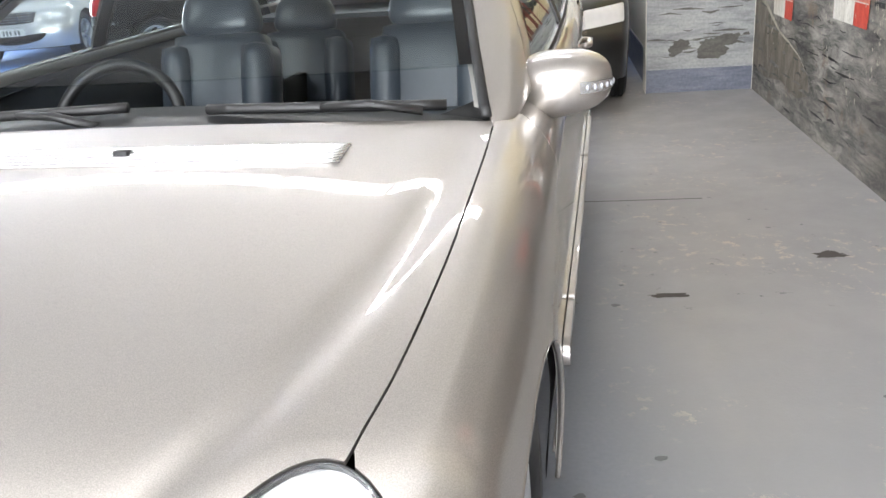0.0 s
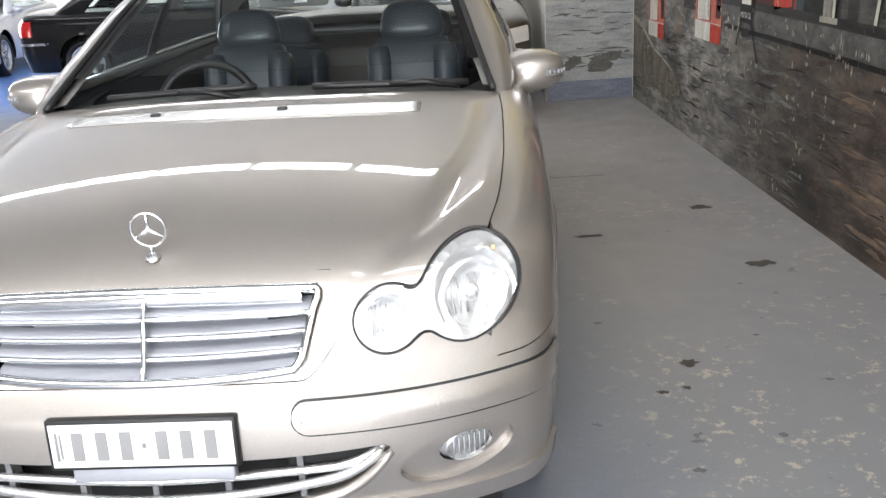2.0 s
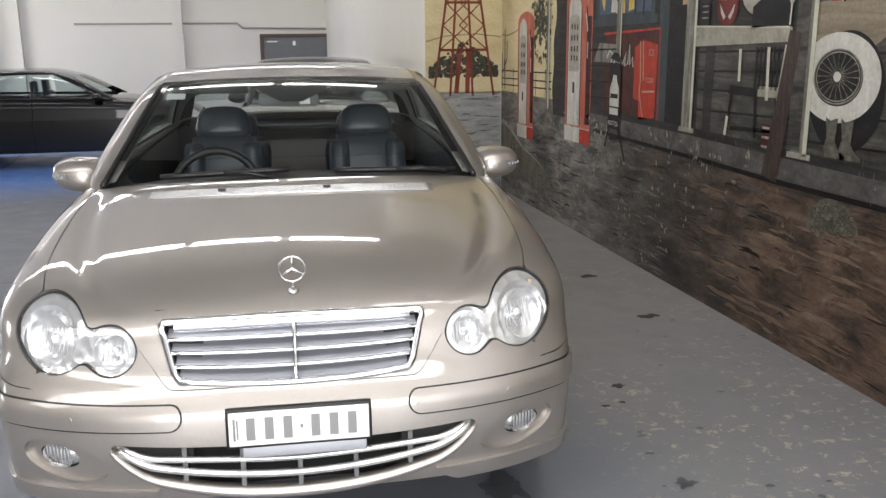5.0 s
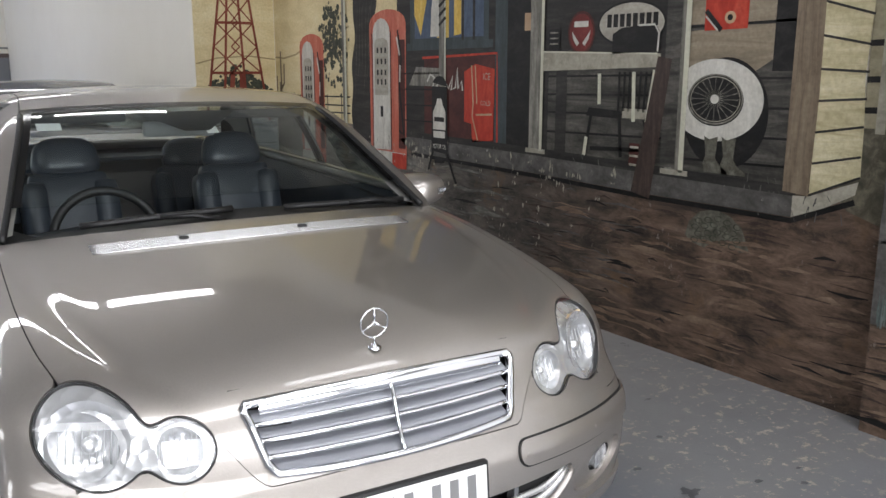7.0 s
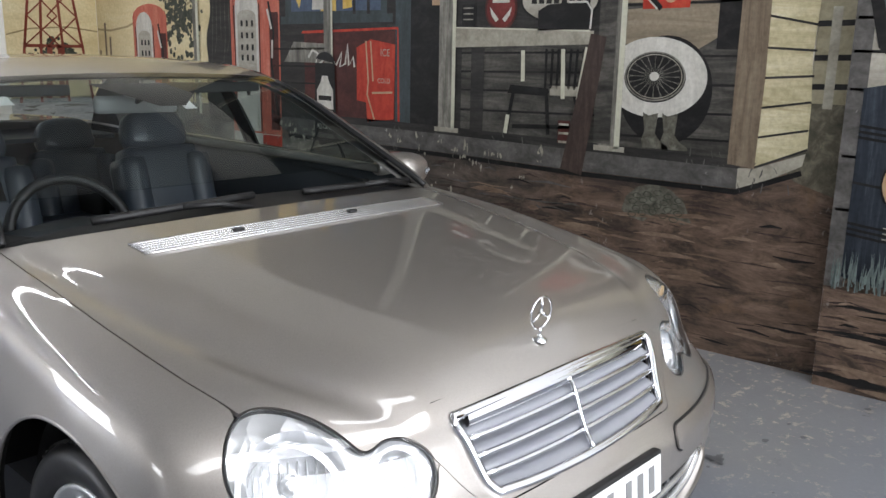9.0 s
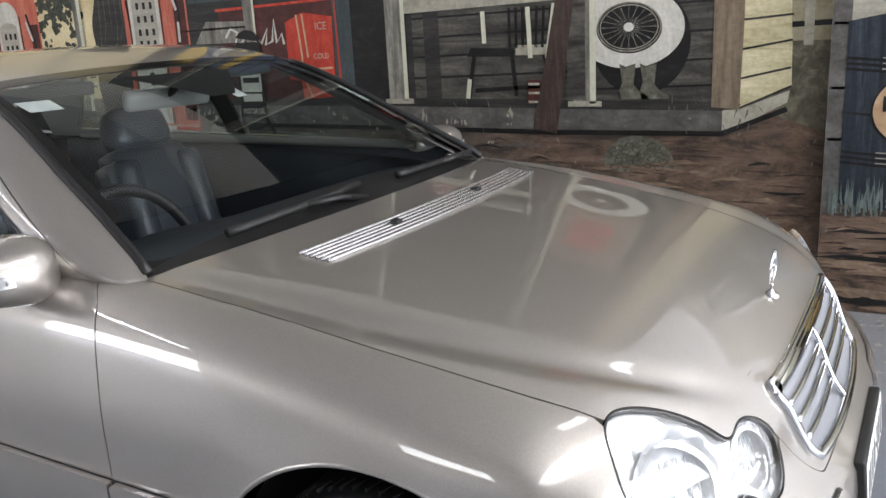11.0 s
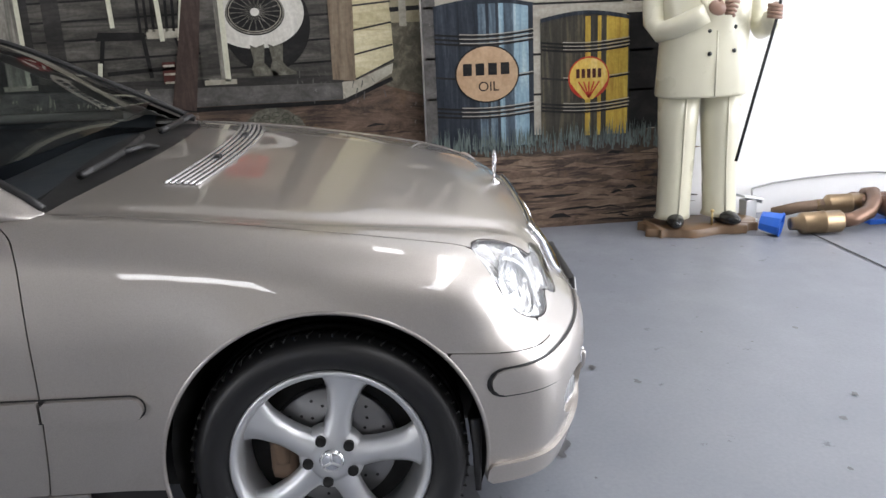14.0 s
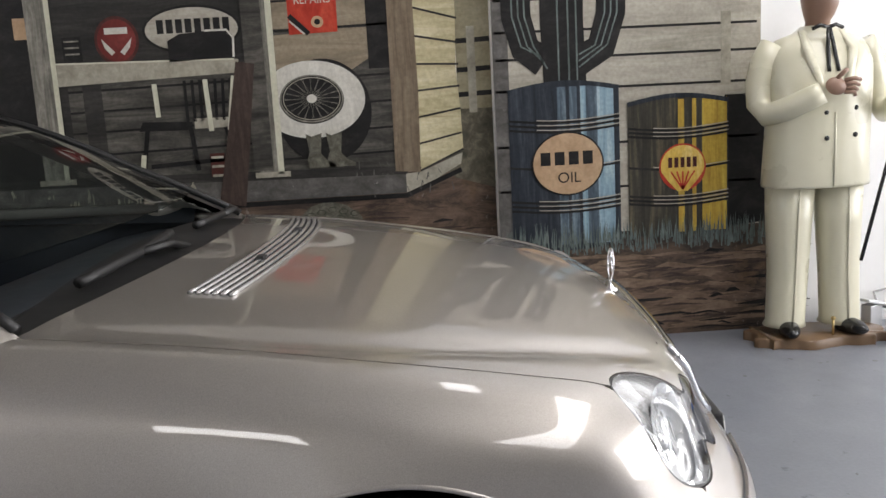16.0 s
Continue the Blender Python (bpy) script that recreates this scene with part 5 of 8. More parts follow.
# ---- the painted roadside scene on the walls ----
def brush(name, stops, stretch=(1, 1.2, 5), scale=4.0, fleck=(0.5, 0.5, 0.5), flecks=0.0, rough=0.55):
    """Hand-painted colour: streaky strokes over a ramp, fine grain, worn flecks."""
    m, t, b = material(name)
    p = place(t)
    v = scaled(t, p, *stretch)
    streak, fine = noise_of(t, v, scale, 7, 0.68, 0.6), noise_of(t, p, 55.0, 4)
    n = len(stops)
    c = ramp(t, streak, [(0.28 + 0.44 * k / max(1, n - 1), s) for k, s in enumerate(stops)])
    c = mixed(t, ramp(t, fine, ((0.35, (0, 0, 0)), (0.75, (0.35, 0.35, 0.35)))), c, [v * 0.55 for v in stops[0]])
    if flecks:
        chip = noise_of(t, scaled(t, p, 1, 1, 0.6), 34.0, 6, 0.75)
        c = mixed(t, ramp(t, chip, ((0.70 - flecks, (0, 0, 0)), (0.73 - flecks, (1, 1, 1)))), c, fleck)
    t.links.new(c, b.inputs["Base Color"])
    b.inputs["Roughness"].default_value, b.inputs["Specular IOR Level"].default_value = rough, 0.22
    bumped(t, b, fine, 0.1, 0.002)
    return m


def dirt_paint():
    m, t, b = material("painted_dirt")
    p = place(t)
    streak = noise_of(t, scaled(t, p, 1, 1.0, 3.4), 2.9, 12, 0.78, 0.5)
    c = ramp(t, streak, ((0.32, (0.018, 0.015, 0.013)), (0.43, (0.062, 0.044, 0.033)), (0.52, (0.130, 0.088, 0.064)), (0.61, (0.19, 0.130, 0.094)), (0.72, (0.31, 0.225, 0.165))))
    grey = ramp(t, streak, ((0.32, (0.028, 0.027, 0.026)), (0.43, (0.11, 0.106, 0.098)), (0.53, (0.23, 0.218, 0.192)), (0.62, (0.34, 0.32, 0.28)), (0.74, (0.44, 0.415, 0.36))))
    sep = t.nodes.new("ShaderNodeSeparateXYZ")
    t.links.new(p, sep.inputs[0])
    far = node(t, "ShaderNodeMapRange")
    far.inputs["From Min"].default_value, far.inputs["From Max"].default_value = 1.6, 4.2
    t.links.new(sep.outputs["Y"], far.inputs["Value"])
    c = mixed(t, far.outputs[0], c, grey)
    dusk = node(t, "ShaderNodeMapRange")
    dusk.inputs["From Min"].default_value, dusk.inputs["From Max"].default_value = 1.5, 2.5
    t.links.new(sep.outputs["Y"], dusk.inputs["Value"])
    dawn = node(t, "ShaderNodeMapRange")
    dawn.inputs["From Min"].default_value, dawn.inputs["From Max"].default_value = 4.2, 3.2
    t.links.new(sep.outputs["Y"], dawn.inputs["Value"])
    sooty = mixed(t, 1.0, dusk.outputs[0], dawn.outputs[0], "MULTIPLY")
    c = mixed(t, mixed(t, 0.55, (0, 0, 0), sooty), c, (0.024, 0.023, 0.022))
    broad = noise_of(t, scaled(t, p, 1, 0.7, 1.6), 1.5, 4, 0.6)
    c = mixed(t, ramp(t, broad, ((0.40, (0.6, 0.6, 0.6)), (0.54, (0, 0, 0)))), c, (0.024, 0.022, 0.021))
    # scraped white and rust-brown patches
    chip, area = noise_of(t, scaled(t, p, 1, 1.4, 0.7), 30.0, 7, 0.75), noise_of(t, p, 1.7, 3)
    k = mixed(t, 1.0, ramp(t, chip, ((0.60, (0, 0, 0)), (0.64, (0.8, 0.8, 0.8)))), ramp(t, area, ((0.5, (0, 0, 0)), (0.62, (1, 1, 1)))), "MULTIPLY")
    c = mixed(t, k, c, (0.30, 0.27, 0.24))
    rust = noise_of(t, p, 2.6, 6, 0.7)
    c = mixed(t, ramp(t, rust, ((0.58, (0, 0, 0)), (0.66, (0.5, 0.5, 0.5)))), c, (0.17, 0.105, 0.06))
    t.links.new(c, b.inputs["Base Color"])
    b.inputs["Roughness"].default_value, b.inputs["Specular IOR Level"].default_value = 0.55, 0.22
    bumped(t, b, chip, 0.15, 0.003)
    return m


DIRT = dirt_paint()
SKY_TAN = brush("painted_desert", ((0.56, 0.45, 0.24), (0.70, 0.59, 0.35), (0.77, 0.69, 0.46)), (1, 1, 2.5), 1.6)
HILL = brush("painted_hill_line", ((0.30, 0.23, 0.12), (0.42, 0.34, 0.20)))
DARK_WALL = brush("painted_dark_boards", ((0.014, 0.014, 0.013), (0.030, 0.028, 0.026), (0.060, 0.056, 0.05)), (1, 0.8, 6), 3.0)
GREY_WALL = brush("painted_grey_boards", ((0.018, 0.017, 0.015), (0.066, 0.062, 0.054), (0.15, 0.14, 0.12)), (1, 0.8, 6), 3.0)
LIT_WALL = brush("painted_lit_boards", ((0.17, 0.135, 0.095), (0.27, 0.22, 0.155), (0.34, 0.29, 0.21)), (1, 0.8, 6), 3.0)
NIGHT = brush("painted_black", ((0.006, 0.006, 0.006), (0.013, 0.012, 0.012), (0.03, 0.028, 0.026)), (1, 1, 2), 5.0)
CREAM = brush("painted_cream_boards", ((0.33, 0.27, 0.15), (0.54, 0.48, 0.30), (0.68, 0.62, 0.44)), (1, 0.7, 5), 3.0)
PALE = brush("painted_pale_wood", ((0.20, 0.185, 0.145), (0.36, 0.335, 0.27), (0.48, 0.45, 0.37)), (1, 2, 2), 4.0)
POST = brush("painted_post", ((0.06, 0.056, 0.047), (0.20, 0.19, 0.16), (0.37, 0.35, 0.30)), (1, 7, 0.8), 4.0)
LIGHT_EDGE = brush("painted_light_edge", ((0.48, 0.47, 0.36), (0.66, 0.65, 0.52)), (1, 7, 0.8), 4.0)
BROWN = brush("painted_brown_wood", ((0.115, 0.085, 0.058), (0.19, 0.145, 0.10), (0.26, 0.21, 0.15)), (1, 8, 0.8), 4.0)
PLANK = brush("painted_dark_plank", ((0.030, 0.020, 0.017), (0.060, 0.041, 0.034), (0.10, 0.07, 0.058)), (1, 6, 1), 4.0)
RED = brush("painted_red", ((0.30, 0.022, 0.012), (0.46, 0.048, 0.026), (0.56, 0.09, 0.05)), (1, 3, 1), 4.0)
MAROON = brush("painted_maroon", ((0.10, 0.016, 0.014), (0.17, 0.028, 0.024), (0.23, 0.05, 0.042)), (1, 2, 2), 4.0)
SMUDGE = brush("painted_smudge", ((0.075, 0.072, 0.064), (0.13, 0.124, 0.108), (0.19, 0.18, 0.157)), (1, 2, 3), 5.0)
DEEP_RED = brush("painted_deep_red", ((0.040, 0.012, 0.010), (0.075, 0.022, 0.018), (0.11, 0.035, 0.028)), (1, 2, 3), 3.0)
SALMON = brush("painted_salmon_red", ((0.40, 0.085, 0.052), (0.52, 0.14, 0.09), (0.62, 0.24, 0.17)), (1, 6, 0.8), 4.0)
CHALK = brush("painted_white", ((0.42, 0.40, 0.35), (0.58, 0.56, 0.50), (0.70, 0.68, 0.62)), (1, 3, 1), 4.0)
YELLOW = brush("painted_yellow", ((0.50, 0.30, 0.05), (0.66, 0.45, 0.10), (0.78, 0.62, 0.25)), (1, 5, 1), 5.0)
BLUE = brush("painted_blue", ((0.05, 0.07, 0.11), (0.10, 0.14, 0.20)), (1, 3, 1), 4.0)
BAND = brush("painted_floor_band", ((0.12, 0.13, 0.165), (0.19, 0.205, 0.255), (0.27, 0.28, 0.31)), (0.8, 1, 4), 4.0)
TEAL = brush("painted_teal_frame", ((0.035, 0.045, 0.047), (0.065, 0.085, 0.09)), (1, 5, 1), 4.0)
LEAF = brush("painted_leaves", ((0.020, 0.024, 0.016), (0.050, 0.055, 0.040), (0.14, 0.14, 0.11)), (1, 1, 1), 30.0)
SHELL_GREY = brush("painted_tortoise", ((0.045, 0.042, 0.032), (0.12, 0.115, 0.09), (0.23, 0.225, 0.18)), (1, 1, 1), 22.0)
STONE = brush("painted_kerb", ((0.050, 0.046, 0.042), (0.10, 0.095, 0.088), (0.17, 0.16, 0.15)), (1, 2, 3), 4.0, (0.4, 0.38, 0.36), 0.04)
TAN = brush("painted_tan", ((0.36, 0.23, 0.13), (0.46, 0.31, 0.19), (0.54, 0.39, 0.25)), (1, 2, 2), 4.0)
DERRICK = brush("painted_derrick_red", ((0.14, 0.028, 0.016), (0.22, 0.05, 0.03), (0.30, 0.09, 0.06)), (1, 4, 1), 4.0)
BARREL_DARK = brush("painted_barrel_dark", ((0.010, 0.013, 0.017), (0.024, 0.030, 0.040), (0.065, 0.078, 0.095)), (1, 9, 0.6), 3.0)
BARREL_BLUE = brush("painted_barrel_blue", ((0.028, 0.038, 0.050), (0.085, 0.12, 0.15), (0.24, 0.31, 0.35)), (1, 9, 0.6), 3.0)
BARREL_SKY = brush("painted_barrel_light", ((0.10, 0.17, 0.22), (0.24, 0.36, 0.43), (0.42, 0.52, 0.55)), (1, 9, 0.6), 3.0)
BARREL_BROWN = brush("painted_barrel_brown", ((0.022, 0.021, 0.017), (0.05, 0.046, 0.035), (0.15, 0.125, 0.08)), (1, 9, 0.6), 3.0)
BARREL_GOLD = brush("painted_barrel_gold", ((0.30, 0.16, 0.03), (0.52, 0.36, 0.06), (0.68, 0.52, 0.10)), (1, 9, 0.6), 3.0)
GRASS = brush("painted_grass", ((0.055, 0.070, 0.065), (0.12, 0.15, 0.14), (0.22, 0.26, 0.25)), (1, 12, 1), 6.0)
FIELD = brush("painted_field_tan", ((0.20, 0.175, 0.11), (0.32, 0.285, 0.19), (0.40, 0.36, 0.26)), (1, 1, 2.5), 3.0)
SCRUB = brush("painted_scrub_olive", ((0.05, 0.047, 0.034), (0.11, 0.10, 0.072), (0.24, 0.21, 0.15)), (1, 1.5, 1.5), 9.0)
FAR_GROUND = brush("painted_far_ground", ((0.19, 0.195, 0.20), (0.37, 0.375, 0.37), (0.50, 0.49, 0.465)), (0.9, 1, 5), 3.0, (0.4, 0.38, 0.36), 0.05)
SIDING = brush("painted_siding", ((0.27, 0.25, 0.20), (0.40, 0.37, 0.31), (0.50, 0.47, 0.40)), (1, 0.7, 5), 3.0)

EAST = lambda a, b, d: (MURAL_X - d, a, b)
PANEL = lambda a, b, d: (PANEL_X - d, a, b)
FAR = lambda a, b, d: (a, BLOCK_Y - d, b)


def flat(name, pts, mat, parent, label="", layer=2, wall=EAST):
    """One painted shape lying on a wall; a higher layer covers a lower one."""
    bm = bmesh.new()
    bm.faces.new([bm.verts.new(wall(a, b, 0.0012 * layer)) for a, b in pts])
    return part(name, bm, mat, parent, label, False)


def slab(y0, y1, z0, z1):
    return [(y0, z0), (y1, z0), (y1, z1), (y0, z1)]


def oval(y, z, ry, rz, n=40, a0=0.0, a1=2 * math.pi):
    full = abs(a1 - a0) > 6.28
    return [(y + ry * math.cos(a), z + rz * math.sin(a)) for a in np.linspace(a0, a1, n, endpoint=not full)]


def add_stroke(bm, pts, w, layer, wall=EAST):
    """A painted line of half-width w through points."""
    pts = [Vector(p) for p in pts]
    rail = []
    for i, p in enumerate(pts):
        d = (pts[min(i + 1, len(pts) - 1)] - pts[max(i - 1, 0)]).normalized()
        q = Vector((-d.y, d.x)) * (w(i / (len(pts) - 1)) if callable(w) else w)
        rail.append((bm.verts.new(wall(*(p + q), 0.0012 * layer)), bm.verts.new(wall(*(p - q), 0.0012 * layer))))
    for a, b in zip(rail, rail[1:]):
        bm.faces.new((a[0], b[0], b[1], a[1]))


def strokes(name, lines, w, mat, parent, label="", layer=4, wall=EAST):
    """Painted lines, each a part of its own; gives back the first."""
    made = []
    for l in lines:
        bm = bmesh.new()
        add_stroke(bm, l, w, layer, wall)
        made.append(part(name, bm, mat, parent, label, False))
    return made[0]


def hoop(name, y, z, r0, r1, mat, parent, label="", layer=4, wall=EAST, n=56):
    """A painted ring between two ovals given as (half width, half height)."""
    bm = bmesh.new()
    a = [bm.verts.new(wall(p, q, 0.0012 * layer)) for p, q in oval(y, z, *r0, n)]
    b = [bm.verts.new(wall(p, q, 0.0012 * layer)) for p, q in oval(y, z, *r1, n)]
    for k in range(n):
        bm.faces.new((a[k], a[(k + 1) % n], b[(k + 1) % n], b[k]))
    return part(name, bm, mat, parent, label, False)


def lettering(words, y, z, size, mat, parent, layer=6, wall=EAST, stretch=1.0, label=""):
    """Painted words centred at y, z, read from inside the hall."""
    data = bpy.data.curves.new("lettering", "FONT")
    data.body, data.size, data.align_x, data.align_y = words, size, "CENTER", "CENTER"
    ob = bpy.data.objects.new("lettering", data)
    me = bpy.data.meshes.new_from_object(ob)
    bpy.data.objects.remove(ob)
    bpy.data.curves.remove(data)
    for v in me.vertices:
        v.co = wall(y - v.co.x * stretch, z + v.co.y, 0.0012 * layer)
    me.name = "lettering"
    return finish("lettering", me, mat, parent, label, False)


rng = random.Random(7)
mural = group_of("mural", (MURAL_X, 3.0, 0.0), "roadside fuel station painted over the whole wall", "mural")
flat("painted_ground", slab(PANEL_Y, BLOCK_Y - 0.002, 0.0, 1.02), DIRT, mural, "dark painted dirt with scraped patches", 1)
flat("painted_sky", slab(4.0, BLOCK_Y - 0.002, 0.98, 3.5), SKY_TAN, mural, "tan painted desert and sky", 2)
strokes("hill_line", [[(6.19, 1.51), (6.0, 1.50), (5.75, 1.53), (5.5, 1.60), (5.2, 1.58), (4.9, 1.70), (4.75, 1.74)]], 0.008, HILL, mural, "", 3)
strokes("painted_fence", [[(6.19, z), (4.75, z + 0.02)] for z in (1.04, 1.10, 1.17)] + [[(y, 0.98), (y, 1.2)] for y in (5.8, 5.15, 4.9)], 0.006, DARK_WALL, mural, "thin dark painted fence", 3)
# saguaros on the plain
for y, h in ((6.08, 0.44), (6.17, 0.22)):
    strokes("painted_cactus", [[(y, 1.0), (y, 1.12 + h)], [(y - 0.07, 1.12 + h * 0.75), (y - 0.065, 1.1 + h * 0.4), (y - 0.01, 1.08 + h * 0.35)]], 0.014, BROWN, mural, "", 3)
# tree behind the pumps
trunk = lambda side, z: 4.51 + side * (0.17 + 0.05 * math.exp(-((z - 0.86) / 0.2) ** 2) + 0.05 * math.exp(-((z - 2.3) / 0.4) ** 2)) + 0.03 * math.sin(5.5 * z + side) + 0.014 * math.sin(17 * z + 2 * side)
heights = np.linspace(0.86, 2.3, 40)
tree = flat("painted_tree", [(trunk(1, z), z) for z in heights] + [(trunk(-1, z), z) for z in heights[::-1]], DARK_WALL, mural, "dark gnarled painted tree trunk", 4)
strokes("bark_line", [[(4.66 - 0.045 * k, 1.2 + 0.13 * (k % 3)), (4.635 - 0.05 * k, 1.45), (4.62 - 0.045 * k, 1.65 + 0.1 * (k % 3)), (4.60 - 0.05 * k, 1.9 + 0.1 * (k % 2))] for k in range(6)], lambda u: 0.0055 * (0.3 + 2 * u * (1 - u)), GREY_WALL, tree, "", 5)
bm = bmesh.new()
for k in range(230):
    y, z = rng.gauss(5.03, 0.12), rng.gauss(1.62, 0.16)
    r = rng.uniform(0.012, 0.030)
    bm.faces.new([bm.verts.new(EAST(y + r * rng.uniform(0.6, 1.3) * math.cos(a), z + r * math.sin(a), 0.0012 * (3 + rng.random()))) for a in np.linspace(0, 2 * math.pi, 6, endpoint=False)])
tagged(part("painted_foliage", bm, LEAF, mural, "dark painted leaves", False), kind="stuff")


def pump(y0, y1, z0, z1, turn):
    """A painted fuel pump: white face, red side, rounded white head, dial window."""
    w = y1 - y0
    p = flat("painted_fuel_pump", [(y0, z0), (y1, z0 - 0.02), (y1, z1 - 0.10)] + oval((y0 + y1) / 2, z1 - 0.10, w / 2, 0.10, 9, 0, math.pi)[1:] + [(y0, z1 - 0.10)], SALMON, mural, "red and white painted fuel pump", 5)
    f0, f1 = y0 + w * 0.42, y1 - w * 0.10
    flat("pump_face", [(f0, z0 + 0.10), (f1, z0 + 0.09), (f1, z1 - 0.17)] + oval((f0 + f1) / 2, z1 - 0.17, (f1 - f0) / 2, 0.11, 9, 0, math.pi)[1:] + [(f0, z1 - 0.17)], CHALK, p, "white pump face", 6)
    flat("pump_foot", slab(y0 + 0.01, y1 - 0.005, z0 - 0.03, z0 + 0.085), CHALK, p, "", 6)
    flat("foot_side", slab(y0, f0 - 0.02, z0 - 0.03, z0 + 0.08), RED, p, "", 7)
    d = flat("pump_dial", [(f0 + 0.025, z1 - 0.62), (f1 - 0.025, z1 - 0.62), (f1 - 0.025, z1 - 0.24)] + oval((f0 + f1) / 2, z1 - 0.24, (f1 - f0) / 2 - 0.025, 0.04, 7, 0, math.pi)[1:] + [(f0 + 0.025, z1 - 0.24)], SIDING, p, "pale dial window", 7)
    for z in (0.29, 0.37, 0.45, 0.52):
        for k in range(3):
            y = f1 - 0.05 - k * (f1 - f0 - 0.08) / 3
            flat("dial_mark", slab(y - 0.012, y - 0.035, z1 - z - 0.022, z1 - z + 0.018), NIGHT, d, "", 8)
    flat("pump_mark", slab((f0 + f1) / 2 - 0.02, (f0 + f1) / 2 + 0.02, z1 - 0.78, z1 - 0.70), NIGHT, p, "", 7)
    strokes("pump_edge", [[(f1 + 0.008, z0 + 0.1), (f1 + 0.008, z1 - 0.17)], [(f0 - 0.012, z0 + 0.1), (f0 - 0.012, z1 - 0.16)]], 0.006, DEEP_RED, p, "", 7)
    flat("pump_side", slab(y0 + 0.012, y0 + w * 0.20, z0 + 0.12, z1 - 0.22), DEEP_RED, p, "shaded red side", 6)
    strokes("pump_hose", [[(y0 + 0.11, z1 - 0.15), (y0 + 0.06, z1 - 0.35), (y0 + 0.09, z1 - 0.55), (y0 + 0.03, z1 - 0.9), (y0 + 0.10, z0 + 0.25)]], 0.010, NIGHT, p, "black hose", 7)
    strokes("pump_nozzle", [[(y0 + 0.12, z1 - 0.20), (y0 + 0.08, z1 - 0.33)], [(y0 + 0.075, z1 - 0.40), (y0 + 0.08, z1 - 0.52)]], 0.009, CHALK, p, "", 8)
    return p


pump(3.90, 4.42, 0.72, 1.84, 1)
pump(5.20, 5.66, 0.62, 1.70, 1)

# the shop: boards, window, door
shop = flat("painted_shop_wall", slab(0.74, 4.02, 0.88, 3.5), DARK_WALL, mural, "dark weatherboard shop wall", 3)
flat("board_area", slab(1.36, 2.36, 0.93, 1.46), GREY_WALL, shop, "grey weatherboards behind the porch", 4)
flat("board_area", slab(0.79, 1.38, 0.93, 3.5), GREY_WALL, shop, "", 4)
flat("lit_area", [(1.36, 1.60), (1.04, 1.62), (0.87, 1.62), (0.90, 1.47), (1.05, 1.38), (1.36, 1.44)], LIT_WALL, shop, "sunlit boards above the tyre", 5)
flat("lit_area", slab(1.36, 0.88, 1.63, 2.2), LIT_WALL, shop, "", 5)
flat("painted_shade", slab(0.79, 0.90, 1.42, 2.2), NIGHT, shop, "", 6)
strokes("board_joint", [[(2.36, z - 0.02), (1.38, z)] for z in (1.09, 1.20, 1.30, 1.40)] + [[(1.36, z), (0.80, z + 0.012)] for z in (1.00, 1.12, 1.25, 1.38, 1.62, 1.76)], 0.0055, NIGHT, shop, "dark board joints", 6)
strokes("board_joint", [[(4.0, z), (3.42, z + 0.01)] for z in (1.05, 1.16, 1.27, 1.38)], 0.005, NIGHT, shop, "", 6)
win = flat("painted_window", slab(2.93, 3.84, 1.56, 2.45), TEAL, mural, "dark shop window with yellow curtains", 4)
flat("window_night", slab(2.98, 3.78, 1.62, 2.4), BLUE, win, "", 5)
for k, (y0, y1) in enumerate(((3.78, 3.60), (3.30, 3.22))):
    flat("curtain", [(y0, 2.4), (y1 - 0.05 * (1 - k), 2.4), (y1, 1.95), (y1 + 0.10 * (1 - k), 1.64), (y0, 1.63 + 0.15 * (1 - k))], YELLOW, win, "yellow curtain", 6)
flat("window_lamp", [(3.58, 1.63), (3.40, 1.63), (3.42, 1.80), (3.47, 2.05), (3.52, 2.05), (3.57, 1.80)], CHALK, win, "pale lamp in the window", 6)
flat("window_lamp", slab(3.36, 3.50, 1.62, 1.95), YELLOW, win, "", 5.5)
strokes("glazing_bar", [[(3.20, 1.6), (3.20, 2.4)], [(3.08, 1.6), (3.08, 2.4)]], 0.012, DARK_WALL, win, "", 7)
strokes("window_sill", [[(3.88, 1.565), (2.88, 1.575)]], 0.025, TEAL, win, "", 7)
flat("shop_door", slab(2.49, 2.80, 0.94, 2.4), NIGHT, mural, "black open doorway", 4)
flat("door_frame", slab(2.74, 2.86, 0.94, 2.4), TEAL, mural, "blue-green door frame", 5)
flat("lamp_glow", slab(2.46, 2.58, 1.64, 1.74), TAN, mural, "", 6)

# drinks cooler
cooler = flat("painted_cooler", slab(2.86, 3.66, 0.94, 1.50), DEEP_RED, mural, "dark red painted drinks cooler", 5)
strokes("cooler_edge", [[(3.68, 1.49), (2.84, 1.515), (2.83, 0.97)]], 0.008, RED, cooler, "", 6)
flat("cooler_lid", [(3.86, 1.30), (3.50, 1.30), (3.44, 1.42), (3.76, 1.43)], POST, cooler, "", 6)
box_red = flat("red_cabinet", [(3.18, 1.08), (3.10, 1.07), (3.09, 0.95), (2.87, 0.98), (2.86, 1.42), (3.06, 1.45), (3.18, 1.40)], RED, cooler, "bright red cabinet", 7)
strokes("cabinet_edge", [[(3.10, 1.44), (3.08, 1.2), (3.09, 1.12), (3.03, 0.97)], [(3.06, 1.44), (3.04, 1.2)], [(3.05, 1.13), (2.88, 1.14)]], 0.006, TAN, box_red, "", 8)
lettering("ICE", 2.94, 1.37, 0.06, PALE, box_red, 8, stretch=0.9)
lettering("COLD", 2.95, 1.205, 0.042, PALE, box_red, 8, stretch=0.9)
